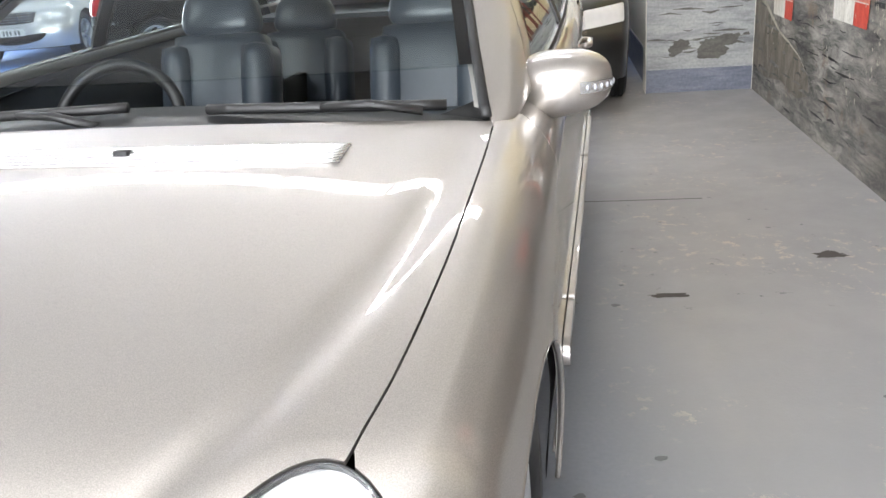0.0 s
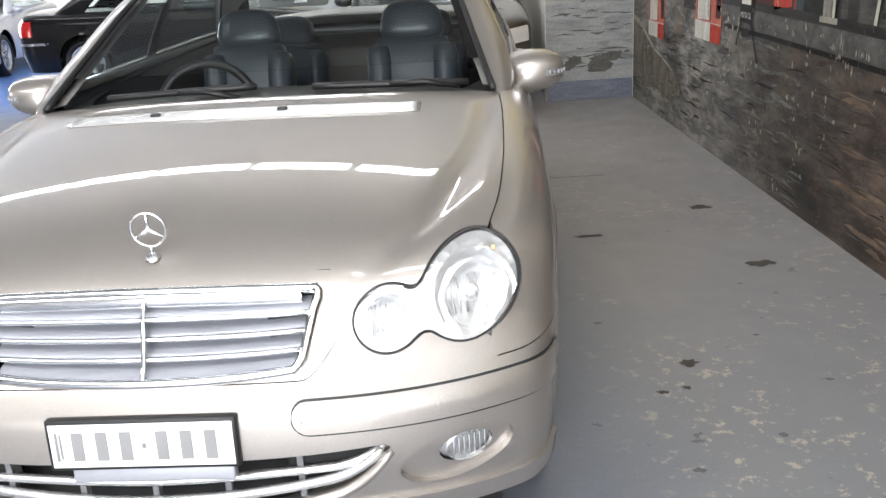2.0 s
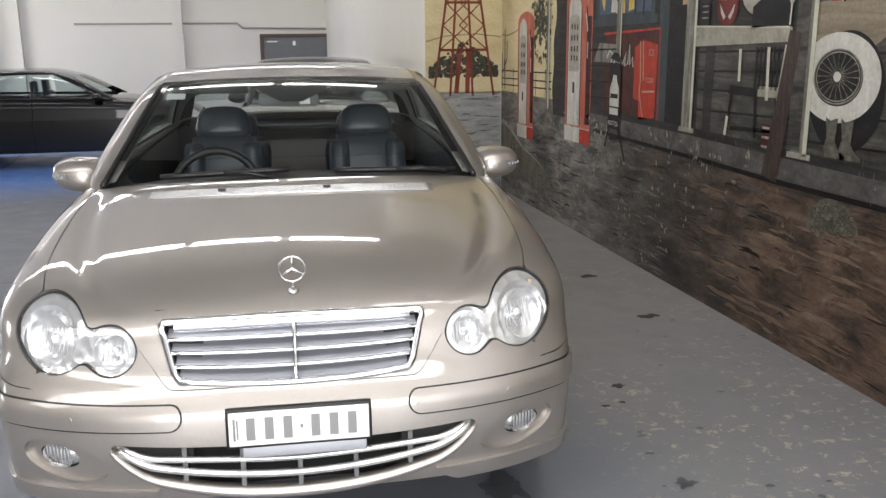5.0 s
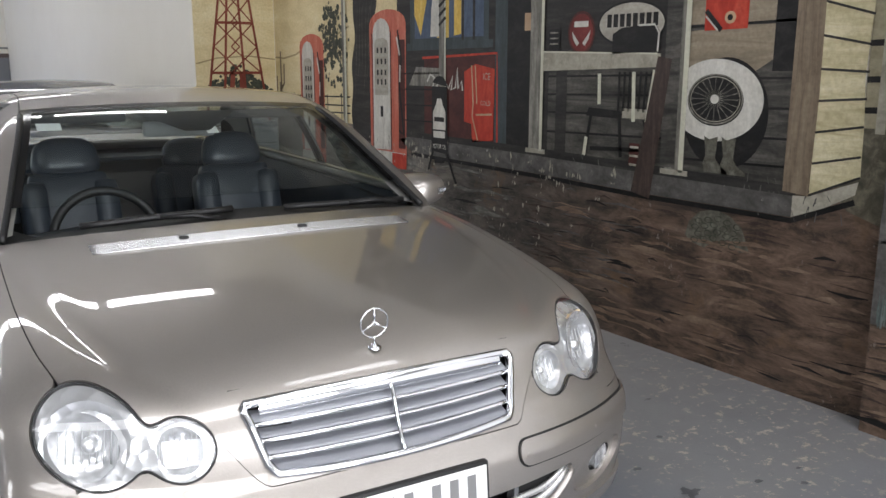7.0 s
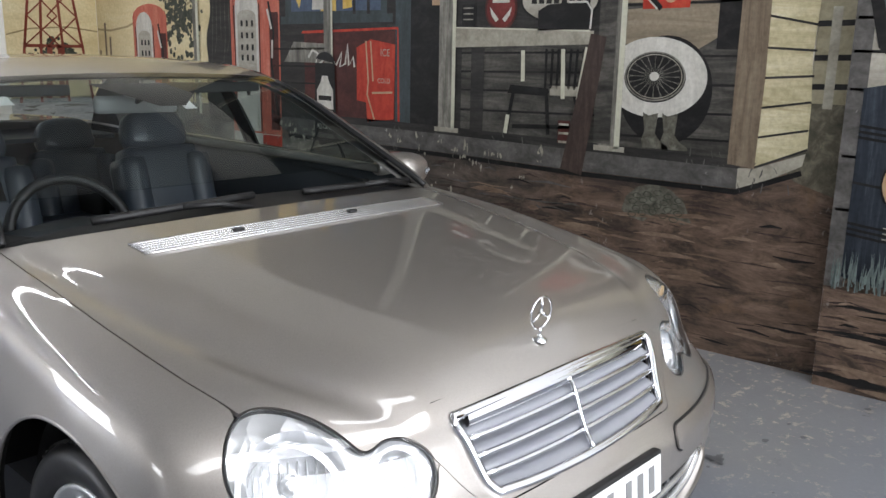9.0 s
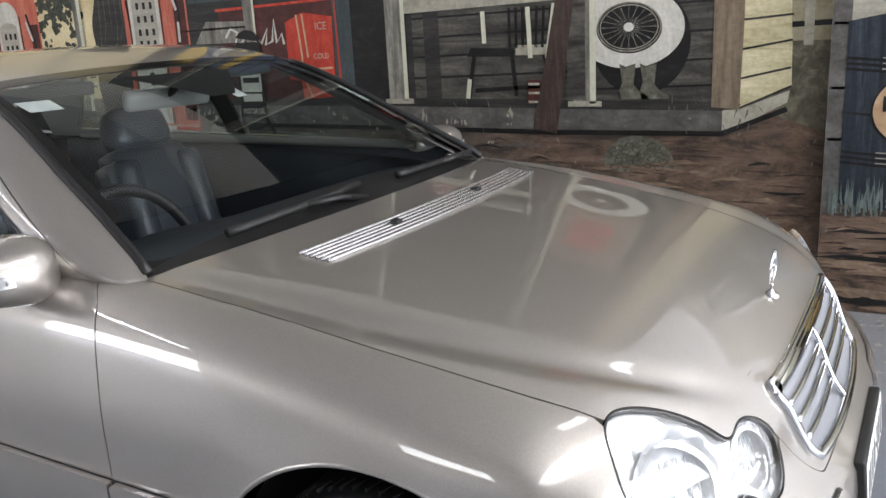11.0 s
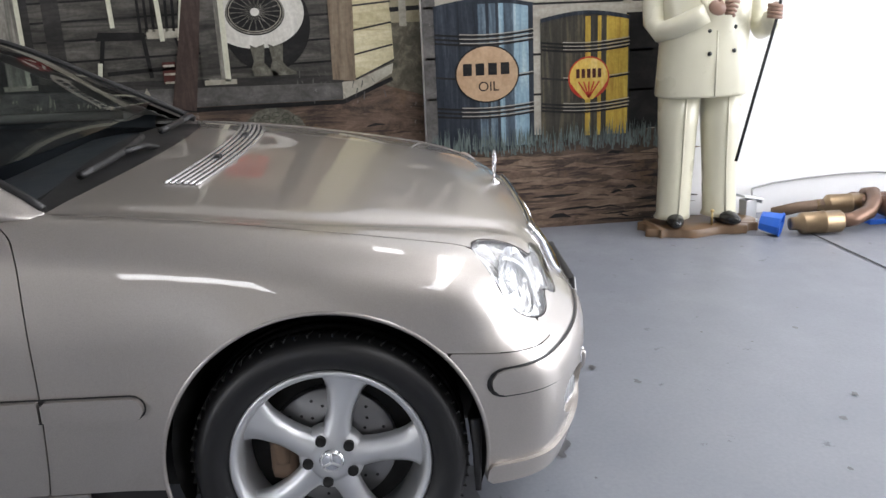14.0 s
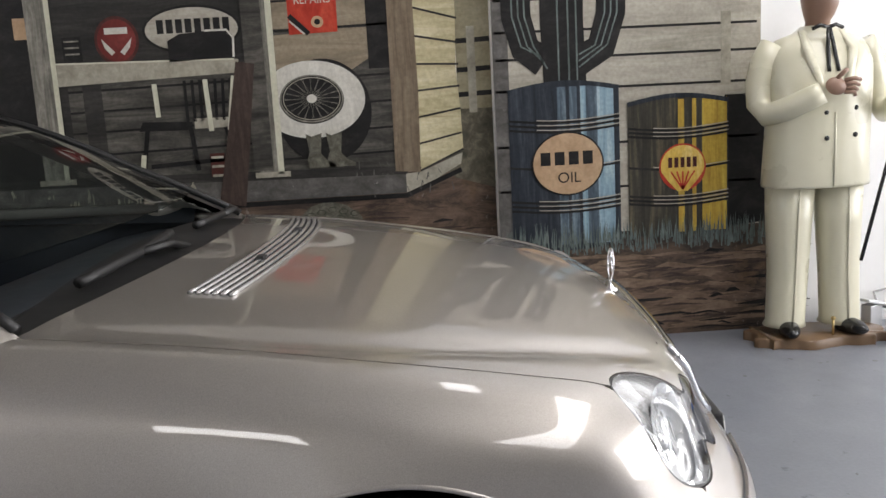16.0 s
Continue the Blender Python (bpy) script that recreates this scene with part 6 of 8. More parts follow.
script = [(3.62, 1.33), (3.58, 1.38), (3.53, 1.36), (3.55, 1.29), (3.50, 1.30), (3.46, 1.34), (3.44, 1.29), (3.40, 1.33), (3.36, 1.29), (3.31, 1.37), (3.33, 1.28), (3.28, 1.30), (3.26, 1.42), (3.25, 1.29), (3.21, 1.34), (3.20, 1.28)]
strokes("script_mark", [script], 0.0085, CHALK, cooler, "white flowing script mark", 7)

# board sign on legs
sign = flat("painted_board_sign", [(3.56, 0.86), (3.36, 0.85), (3.37, 1.30)] + oval(3.46, 1.30, 0.09, 0.07, 9, 0, math.pi)[1:] + [(3.55, 1.30)], NIGHT, mural, "black board sign with a pale bottle", 12)
flat("bottle", [(3.535, 1.01), (3.385, 1.01), (3.385, 1.13), (3.42, 1.18), (3.435, 1.22), (3.485, 1.22), (3.50, 1.18), (3.535, 1.13)], CHALK, sign, "", 13)
flat("sign_bar", slab(3.52, 3.40, 1.065, 1.095), NIGHT, sign, "", 14)
flat("sign_bar", slab(3.53, 3.39, 0.955, 1.0), CHALK, sign, "", 14)
lettering("MOTOR OIL", 3.46, 0.895, 0.045, CHALK, sign, 14, stretch=0.65)
strokes("sign_leg", [[(3.54, 0.86), (3.60, 0.72)], [(3.38, 0.86), (3.26, 0.66)], [(3.40, 0.80), (3.52, 0.79)]], 0.012, NIGHT, sign, "", 12)


def post(y0, y1, z0, z1, light, foot=True):
    p = flat("painted_post", slab(y0, y1, z0, z1), POST, mural, "pale painted porch post", 9)
    flat("lit_edge", slab(y0, y0 + light, z0, z1), LIGHT_EDGE, p, "", 10)
    if foot:
        flat("post_foot", slab(y0 - 0.03, y1 + 0.025, z0 - 0.015, z0 + 0.012), PALE, p, "", 10)
    return p


post(4.79, 4.86, 0.90, 3.5, 0.03, False)
post(3.39, 3.47, 0.93, 3.5, 0.015)
post(2.40, 2.52, 0.95, 3.5, 0.024)
strokes("sign_stripe", [[(3.47, z), (3.39, z + 0.05)] for z in (1.70, 1.76, 1.82, 1.88)], 0.010, NIGHT, mural, "", 11)

# round, oval and red tin signs
round_sign = flat("painted_round_sign", oval(2.10, 1.615, 0.105, 0.115), DEEP_RED, mural, "round dark red tin sign with white wings", 6)
flat("sign_disc", oval(2.10, 1.615, 0.092, 0.10), MAROON, round_sign, "", 7)
flat("sign_bar", slab(2.155, 2.045, 1.645, 1.675), CHALK, round_sign, "", 8)
for s in (1, -1):
    flat("wing", [(2.10 + s * 0.012, 1.56), (2.10 + s * 0.072, 1.625), (2.10 + s * 0.06, 1.58), (2.10 + s * 0.03, 1.545)], CHALK, round_sign, "", 8)
oval_sign = flat("painted_oval_sign", oval(1.74, 1.65, 0.235, 0.115), NIGHT, mural, "oval cream tin sign with a red arrow", 6)
flat("sign_disc", oval(1.74, 1.65, 0.222, 0.103), SIDING, oval_sign, "", 7)
for k in range(8):
    flat("sign_bar", slab(1.905 - 0.045 * k, 1.873 - 0.045 * k, 1.635, 1.70), NIGHT, oval_sign, "", 8)
flat("sign_arrow", [(1.80, 1.60), (1.68, 1.60), (1.66, 1.615), (1.74, 1.575), (1.83, 1.615)], RED, oval_sign, "", 8)
red_sign = flat("painted_red_sign", [(1.275, 1.60), (1.04, 1.605), (1.035, 2.0), (1.275, 2.0)], RED, mural, "red tin sign on the boards", 7)
strokes("sign_stripe", [[(1.27, 1.69), (1.18, 1.60)]], 0.012, NIGHT, red_sign, "", 8)
strokes("sign_stripe", [[(1.27, 1.665), (1.20, 1.60)]], 0.004, CHALK, red_sign, "", 8.5)
flat("sign_disc", oval(1.135, 1.655, 0.030, 0.028, 20), TAN, red_sign, "", 8)
flat("sign_dot", oval(1.135, 1.655, 0.015, 0.014, 12), NIGHT, red_sign, "", 9)
lettering("REPAIRS", 1.155, 1.76, 0.055, CHALK, red_sign, 8, stretch=0.9)

# porch rail, tub, bucket, chair, plank
rail = flat("painted_rail", [(2.40, 1.41), (1.53, 1.435), (1.53, 1.50), (2.40, 1.52)], PALE, mural, "pale timber rail across the porch", 9)
strokes("rail_edge", [[(2.40, 1.517), (1.55, 1.50)]], 0.004, LIGHT_EDGE, rail, "", 10)
flat("painted_tub", [(1.86, 1.50), (1.54, 1.51), (1.54, 1.60), (1.57, 1.645), (1.80, 1.63), (1.86, 1.60)], NIGHT, mural, "dark tub on the rail", 10)
strokes("tub_rim", [[(1.55, 1.51), (1.545, 1.60), (1.575, 1.64), (1.68, 1.64)]], 0.005, CHALK, mural, "", 11)
flat("painted_oil_tin", slab(2.27, 2.36, 1.52, 1.64), NIGHT, mural, "dark oil tin on the rail", 8)
strokes("tin_mark", [[(2.35, z), (2.28, z)] for z in (1.56, 1.59, 1.62)], 0.004, POST, mural, "", 10)
flat("shade_post", slab(2.20, 2.29, 0.96, 1.41), DARK_WALL, mural, "", 7)
chair = flat("painted_chair", [(2.04, 1.175), (1.78, 1.17), (1.78, 1.21), (2.02, 1.22)], NIGHT, mural, "dark painted chair on the porch", 8)
flat("chair_seat", slab(1.77, 1.60, 1.175, 1.225), PALE, chair, "", 9)
strokes("chair_leg", [[(2.00, 1.18), (2.04, 0.96)], [(1.79, 1.18), (1.77, 0.97)], [(1.62, 1.18), (1.57, 1.0)], [(2.0, 1.0), (1.62, 1.02)]], 0.011, NIGHT, chair, "", 9)
strokes("chair_leg", [[(2.03, 1.06), (2.045, 0.96)], [(1.94, 1.24), (1.945, 1.40)], [(1.69, 1.16), (1.70, 1.41)], [(1.60, 1.16), (1.56, 1.42)]], 0.012, LIGHT_EDGE, chair, "", 10)
strokes("chair_slat", [[(1.80 - 0.035 * k, 1.21), (1.80 - 0.037 * k, 1.41)] for k in range(7)], 0.0075, NIGHT, chair, "", 9)
tin = flat("painted_tin_can", slab(1.64, 1.71, 0.935, 1.05), DEEP_RED, mural, "rusty tin can on the porch", 9)
strokes("can_label", [[(1.705, z), (1.645, z)] for z in (0.94, 0.985, 1.03)], 0.006, PALE, tin, "", 10)
strokes("painted_plank", [[(1.50, 1.48), (1.56, 1.12), (1.62, 0.79)]], lambda u: 0.045 + 0.02 * u, PLANK, mural, "dark plank leaning on the porch", 11)
post(1.352, 1.47, 0.93, 3.5, 0.030)
flat("post_shade", slab(1.405, 1.50, 0.95, 3.5), GREY_WALL, mural, "", 9.5)

# spare tyre with a white wall
tyre = flat("painted_tyre", oval(1.135, 1.225, 0.235, 0.255, 48), NIGHT, mural, "black tyre with a broad white wall and wire wheel", 7)
hoop("white_wall", 1.19, 1.285, (0.262, 0.188), (0.158, 0.118), CHALK, tyre, "white tyre wall", 8)
hoop("wheel_rim", 1.19, 1.29, (0.156, 0.116), (0.148, 0.109), POST, tyre, "", 9)
hoop("wheel_rim", 1.19, 1.29, (0.141, 0.104), (0.137, 0.100), PALE, tyre, "", 9)
flat("wheel_well", oval(1.19, 1.29, 0.146, 0.108), NIGHT, tyre, "", 8.5)
strokes("wire_spoke", [[(1.19 + 0.02 * math.cos(a), 1.29 + 0.016 * math.sin(a)), (1.19 + 0.135 * math.cos(a + s), 1.29 + 0.10 * math.sin(a + s))] for a in np.linspace(0, 2 * math.pi, 20, endpoint=False) for s in (-0.34, 0.34)], 0.0009, POST, tyre, "thin wire spoke", 9)
flat("wheel_hub", oval(1.19, 1.29, 0.024, 0.021, 20), CHALK, tyre, "", 10)
for k in range(2):
    y = 1.185 - 0.10 * k
    flat("painted_boot", [(y + 0.05, 1.12), (y + 0.02, 1.105), (y - 0.03, 1.12), (y - 0.02, 1.02), (y - 0.05, 0.985), (y - 0.09, 0.965), (y - 0.09, 0.95), (y + 0.04, 0.95), (y + 0.05, 0.99), (y + 0.035, 1.03)], SHELL_GREY, mural, "worn grey painted boot", 11)

# corner post and cream boards
flat("painted_corner_post", [(0.80, 0.91), (0.675, 0.90), (0.665, 1.3), (0.69, 3.5), (0.79, 3.5)], BROWN, mural, "brown timber corner post", 9)
gable = flat("painted_gable", [(0.675, 0.90), (0.455, 1.0), (0.46, 1.2), (0.475, 1.4), (0.465, 1.65), (0.465, 3.5), (0.69, 3.5), (0.67, 1.3)], CREAM, mural, "cream weatherboards lit by the sun", 8)
strokes("board_joint", [[(0.675, 0.905), (0.455, 1.003)]] + [[(0.672, z), (0.46, z + d)] for z, d in ((1.04, 0.045), (1.17, 0.035), (1.30, 0.015), (1.43, -0.01), (1.565, -0.04), (1.70, -0.06))], 0.005, DARK_WALL, gable, "", 9)
fence = flat("painted_field", [(0.47, 1.19), (0.47, 3.5), (PANEL_Y, 3.5), (PANEL_Y, 1.19)], FIELD, mural, "", 4)
strokes("fence_rail", [[(0.47, z), (PANEL_Y, z + 0.005)] for z in (1.27, 1.39, 1.53)], 0.012, NIGHT, fence, "dark fence rail", 5)
flat("fence_post", slab(0.375, 0.415, 1.18, 1.60), PALE, fence, "pale fence post", 7)

flat("painted_scrub", [(0.56, 0.92), (0.47, 1.20), (PANEL_Y, 1.20), (PANEL_Y, 0.80), (0.50, 0.86)], SCRUB, mural, "olive scrub beyond the fence", 4.5)

# porch slab and what lies in the dirt
porch = flat("painted_porch", [(4.0, 0.91), (3.83, 0.83), (2.4, 0.815), (1.6, 0.80), (0.745, 0.80), (0.745, 0.895), (1.4, 0.905), (2.4, 0.925), (3.8, 0.945)], STONE, mural, "scraped stone porch edge", 6)
flat("porch_floor", [(3.9, 0.935), (2.4, 0.92), (1.4, 0.902), (0.745, 0.893), (0.80, 0.935), (2.4, 0.965), (3.9, 0.975)], DARK_WALL, porch, "", 7)
flat("porch_corner", [(0.75, 0.80), (0.75, 0.895), (0.675, 0.90), (0.46, 0.985), (0.47, 0.93), (0.60, 0.86)], PALE, porch, "pale lit porch corner", 7)
strokes("porch_shadow", [[(3.83, 0.815), (2.4, 0.80), (1.6, 0.785), (0.75, 0.785), (0.47, 0.90)]], 0.012, NIGHT, porch, "", 7)
tort = flat("painted_tortoise", [(1.32, 0.63), (1.30, 0.70), (1.24, 0.755), (1.15, 0.78), (1.06, 0.755), (0.99, 0.70), (0.95, 0.61), (1.00, 0.595), (1.06, 0.645), (1.15, 0.625), (1.20, 0.585), (1.28, 0.60)], SHELL_GREY, mural, "grey-green painted tortoise in the dirt", 4)
plates = []
for i in range(4):
    for k in range(5):
        y, z = 1.24 - 0.055 * k + 0.02 * (i % 2), 0.735 - 0.032 * i - 0.012 * abs(k - 2)
        plates.append([(y + 0.022 * math.cos(a), z + 0.014 * math.sin(a)) for a in np.linspace(0, 2 * math.pi, 7)])
strokes("shell_line", plates, 0.0022, LEAF, tort, "", 5)

# tufts of pale weed and scraped paint at the porch
bm = bmesh.new()
for k in range(60):
    y, z = rng.choice((rng.uniform(1.9, 2.9), rng.uniform(0.5, 1.0), rng.uniform(3.2, 4.4))), rng.uniform(0.74, 0.93)
    add_stroke(bm, [(y, z + 0.02), (y + rng.uniform(-0.02, 0.02), z + rng.uniform(0.04, 0.07))], rng.uniform(0.001, 0.003), 8 + rng.random())
tagged(part("weed_growth", bm, STONE, mural, "thin pale painted weeds", False), kind="stuff")
bm = bmesh.new()
for k in range(70):
    y, z = rng.uniform(0.4, 6.2), rng.uniform(0.05, 0.76)
    w = rng.uniform(0.02, 0.16)
    add_stroke(bm, [(y + w, z), (y, z + rng.uniform(-0.008, 0.014)), (y - w, z + rng.uniform(-0.012, 0.012))], lambda u, h=rng.uniform(0.003, 0.010): h * (0.25 + 3 * u * (1 - u)), 2 + rng.random())
tagged(part("rut_texture", bm, NIGHT, mural, "dark painted ruts in the dirt", False), kind="stuff")

for tone, label, low, high, count in ((PLANK, "dark brown painted strokes in the dirt", 0.4, 2.6, 90), (STONE, "grey painted strokes in the dirt", 1.6, 6.3, 110)):
    bm = bmesh.new()
    for k in range(count):
        y, z = rng.uniform(low, high), rng.uniform(0.03, 0.76)
        w = rng.uniform(0.02, 0.14)
        add_stroke(bm, [(y + w, z), (y, z + rng.uniform(-0.006, 0.014)), (y - w, z + rng.uniform(-0.012, 0.012))], lambda u, h=rng.uniform(0.002, 0.009): h * (0.2 + 3 * u * (1 - u)), 3.1 + 0.8 * rng.random())
    tagged(part("rut_texture", bm, tone, mural, label, False), kind="stuff")

# pale scrapes and drips along the porch edge
bm = bmesh.new()
for k in range(95):
    y = rng.choice((rng.gauss(2.3, 0.3), rng.gauss(3.9, 0.4), rng.uniform(1.6, 5.4)))
    z = 0.90 - abs(rng.gauss(0, 0.16))
    for j in range(rng.randint(1, 3)):
        w, h = rng.uniform(0.001, 0.008), rng.uniform(0.003, 0.020)
        y += rng.uniform(-0.03, 0.03)
        pts = [(y + w * rng.uniform(0.2, 1.7) * math.cos(a), z + h * rng.uniform(0.2, 1.7) * math.sin(a)) for a in np.linspace(0, 2 * math.pi, 9, endpoint=False)]
        d = 0.0012 * (9 + rng.random())
        bm.faces.new([bm.verts.new(EAST(p, q, d)) for p, q in pts])
tagged(part("paint_scrape", bm, PALE, mural, "pale scrapes where the paint is knocked off", False), kind="stuff")

# barrels on the thicker wall
panel_mural = group_of("mural", (PANEL_X, -0.4, 0.0), "two painted oil barrels in front of pale siding", "mural")
flat("painted_ground", slab(-1.18, PANEL_Y - 0.0006, 0.0, 0.56), DIRT, panel_mural, "brown painted dirt", 1, PANEL)
flat("painted_siding", slab(-1.02, PANEL_Y - 0.0006, 0.55, 2.3), SIDING, panel_mural, "pale weatherboards", 2, PANEL)
strokes("board_joint", [[(PANEL_Y - 0.01, z), (-1.0, z - 0.006)] for z in (0.78, 1.0, 1.27, 1.42, 1.55, 1.7)], 0.006, NIGHT, panel_mural, "dark board joints", 3, PANEL)
flat("stone_edge", slab(0.225, PANEL_Y - 0.0006, 0.45, 2.3), STONE, panel_mural, "grey stone edge", 3, PANEL)
flat("painted_shade", [(-1.06, 0.56), (-0.84, 0.54), (-0.84, 1.2), (-1.05, 1.2)], NIGHT, panel_mural, "black shade beside the barrel", 3, PANEL)
cactus = strokes("painted_cactus", [[(-0.05, 1.28), (-0.04, 1.6), (-0.05, 2.1)]], 0.105, NIGHT, panel_mural, "dark green painted cactus behind the barrel", 4, PANEL)
strokes("cactus_arm", [[(0.18, 2.0), (0.18, 1.62), (0.14, 1.47), (0.05, 1.40)], [(-0.29, 2.0), (-0.28, 1.62), (-0.23, 1.46), (-0.12, 1.40)]], 0.072, NIGHT, cactus, "", 4.5, PANEL)
strokes("cactus_ridge", [[(0.17 + d, 2.0), (0.17 + d, 1.62), (0.13 + d, 1.48), (0.05 + 0.5 * d, 1.40 + d)] for d in (-0.03, 0, 0.03)] + [[(-0.29 + d, 2.0), (-0.28 + d, 1.62), (-0.23 + d, 1.47), (-0.12, 1.40 + d)] for d in (-0.03, 0, 0.03)] + [[(-0.05 + d, 1.3), (-0.05 + d, 2.0)] for d in (-0.06, -0.02, 0.03)], 0.004, GRASS, cactus, "", 5.5, PANEL)
flat("fence_post", slab(-0.87, -0.82, 1.25, 1.6), PALE, panel_mural, "", 4, PANEL)


def barrel(y0, y1, z0, z1, tones, label):
    """A painted oil drum, tones from its shaded to its lit side."""
    top = [(y1 - (y1 - y0) * u, z1 + 0.035 * math.sin(math.pi * u)) for u in np.linspace(0, 1, 9)]
    b = flat("painted_barrel", [(y1, z0)] + [(y1 - (y1 - y0) * u, z0 - 0.03 * math.sin(math.pi * u)) for u in np.linspace(0.1, 1, 9)] + top[::-1], tones[0][2], panel_mural, label, 5, PANEL)
    for a, c, mat in tones[1:]:
        flat("barrel_band", slab(y1 - (y1 - y0) * a, y1 - (y1 - y0) * c, z0 + 0.0, z1 + 0.015), mat, b, "", 6, PANEL)
    ribs = []
    for z in (0.24, 0.27, 0.30, 0.52, 0.76, 0.79, 0.82):
        h = z0 + (z1 - z0) * z
        ribs.append([(y1 - (y1 - y0) * u, h - 0.02 * math.sin(math.pi * u)) for u in np.linspace(0, 1, 9)])
    strokes("barrel_rib", ribs, 0.0055, NIGHT, b, "dark ribs", 7, PANEL)
    strokes("rib_light", [[(y, z + 0.010) for y, z in r[2:]] for r in ribs], 0.0022, SIDING, b, "", 8, PANEL)
    strokes("barrel_rim", [top], 0.011, BARREL_DARK, b, "", 8, PANEL)
    return b


drum = barrel(-0.312, 0.235, 0.50, 1.265, ((0, 1, BARREL_DARK), (0.44, 0.52, BARREL_BLUE), (0.55, 0.62, BARREL_BLUE), (0.65, 0.70, BARREL_SKY), (0.70, 0.80, BARREL_BLUE), (0.80, 0.95, BARREL_SKY)), "dark blue painted oil barrel")
flat("badge_rim", oval(-0.05, 0.905, 0.180, 0.158), NIGHT, drum, "", 9, PANEL)
badge = flat("badge", oval(-0.05, 0.905, 0.172, 0.150), TAN, drum, "round tan badge", 10, PANEL)
for k in range(4):
    flat("badge_bar", slab(0.085 - 0.07 * k, 0.036 - 0.07 * k, 0.90, 0.965), NIGHT, badge, "", 11, PANEL)
lettering("OIL", -0.055, 0.835, 0.075, NIGHT, badge, 11, PANEL)
drum = barrel(-0.858, -0.352, 0.53, 1.175, ((0, 1, BARREL_BROWN), (0.50, 0.56, BARREL_GOLD), (0.64, 0.68, BARREL_GOLD), (0.74, 0.985, BARREL_GOLD)), "brown and yellow painted oil barrel")
flat("badge_rim", oval(-0.625, 0.855, 0.118, 0.118), RED, drum, "", 9, PANEL)
fan = flat("badge", [(-0.60, 0.735), (-0.65, 0.735), (-0.70, 0.79)] + oval(-0.625, 0.86, 0.110, 0.105, 19, math.pi * 1.08, -0.08 * math.pi) + [(-0.55, 0.79)], YELLOW, drum, "fan-shaped orange badge", 10, PANEL)
for k in range(5):
    flat("badge_bar", slab(-0.552 - 0.031 * k, -0.572 - 0.031 * k, 0.855, 0.905), DEEP_RED, fan, "", 11, PANEL)
strokes("badge_ray", [[(-0.625, 0.745), (-0.625 + 0.05 * k, 0.835)] for k in (-1.2, -0.6, 0, 0.6, 1.2)], 0.004, RED, fan, "", 11, PANEL)
bm = bmesh.new()
for k in range(420):
    y, z = rng.uniform(-1.1, 0.27), 0.47 + rng.uniform(-0.03, 0.05)
    add_stroke(bm, [(y, z), (y + rng.uniform(-0.012, 0.012), z + rng.uniform(0.04, 0.12))], lambda u, h=rng.uniform(0.002, 0.005): h * (1.1 - u), 11 + rng.random(), PANEL)
tagged(part("painted_grass", bm, GRASS, panel_mural, "grey-green painted grass", False), kind="stuff")
bm = bmesh.new()
for k in range(120):
    y, z = rng.uniform(-1.15, 0.27), rng.uniform(0.03, 0.42)
    w = rng.uniform(0.02, 0.12)
    add_stroke(bm, [(y + w, z), (y, z + 0.008), (y - w, z)], lambda u, h=rng.uniform(0.003, 0.010): h * (0.25 + 3 * u * (1 - u)), 2 + rng.random(), PANEL)
tagged(part("rut_texture", bm, PLANK, panel_mural, "dark brown painted stones", False), kind="stuff")

def earth_strokes(tone, label, parent, wall, count, low, high, top, layer, seed):
    """Broad hand-painted dabs of earth, each a lens-shaped stroke."""
    r = random.Random(seed)
    bm = bmesh.new()
    for k in range(count):
        y, z = r.uniform(low, high), r.uniform(0.02, top)
        w, h = r.uniform(0.03, 0.20), r.uniform(0.004, 0.016)
        add_stroke(bm, [(y + w, z), (y + 0.4 * w, z + r.uniform(0, 0.012)), (y - 0.3 * w, z + r.uniform(-0.004, 0.014)), (y - w, z + r.uniform(-0.01, 0.01))], lambda u, h=h: h * (0.15 + 3.2 * u * (1 - u)), layer + 0.9 * r.random(), wall)
    tagged(part("earth_texture", bm, tone, parent, label, False), kind="stuff")


EARTH = brush("painted_light_earth", ((0.10, 0.066, 0.045), (0.19, 0.132, 0.092), (0.29, 0.21, 0.155)), (1, 1.2, 5), 5.0)
ASH = brush("painted_ash_grey", ((0.060, 0.058, 0.053), (0.14, 0.135, 0.122), (0.25, 0.24, 0.215)), (1, 1.2, 4), 6.0)
earth_strokes(EARTH, "light brown painted dabs of earth", panel_mural, PANEL, 95, -1.12, 0.22, 0.44, 3.1, 3)
earth_strokes(NIGHT, "small black painted hollows in the earth", panel_mural, PANEL, 24, -1.12, 0.22, 0.42, 4.1, 4)
earth_strokes(EARTH, "light brown painted dabs of earth", mural, EAST, 55, 0.45, 2.2, 0.66, 4.1, 5)
earth_strokes(ASH, "ash grey painted dabs", mural, EAST, 80, 2.6, 6.3, 0.80, 4.1, 6)

# drilling tower on the short wall
far_mural = group_of("mural", (2.0, BLOCK_Y, 0.0), "red drilling tower painted on tan desert", "mural")
flat("painted_sky", slab(1.604, MURAL_X - 0.006, 0.96, 3.5), SKY_TAN, far_mural, "tan painted desert", 1, FAR)
flat("painted_ground", slab(1.604, MURAL_X - 0.006, 0.17, 0.97), FAR_GROUND, far_mural, "stained grey-brown painted ground", 1, FAR)
flat("floor_band", slab(1.604, MURAL_X - 0.006, 0.0, 0.17), BAND, far_mural, "blue-grey band along the floor", 2, FAR)
strokes("hill_line", [[(1.61, 1.45), (1.8, 1.50), (2.1, 1.52), (2.36, 1.49)]], 0.006, HILL, far_mural, "", 2, FAR)
bm = bmesh.new()
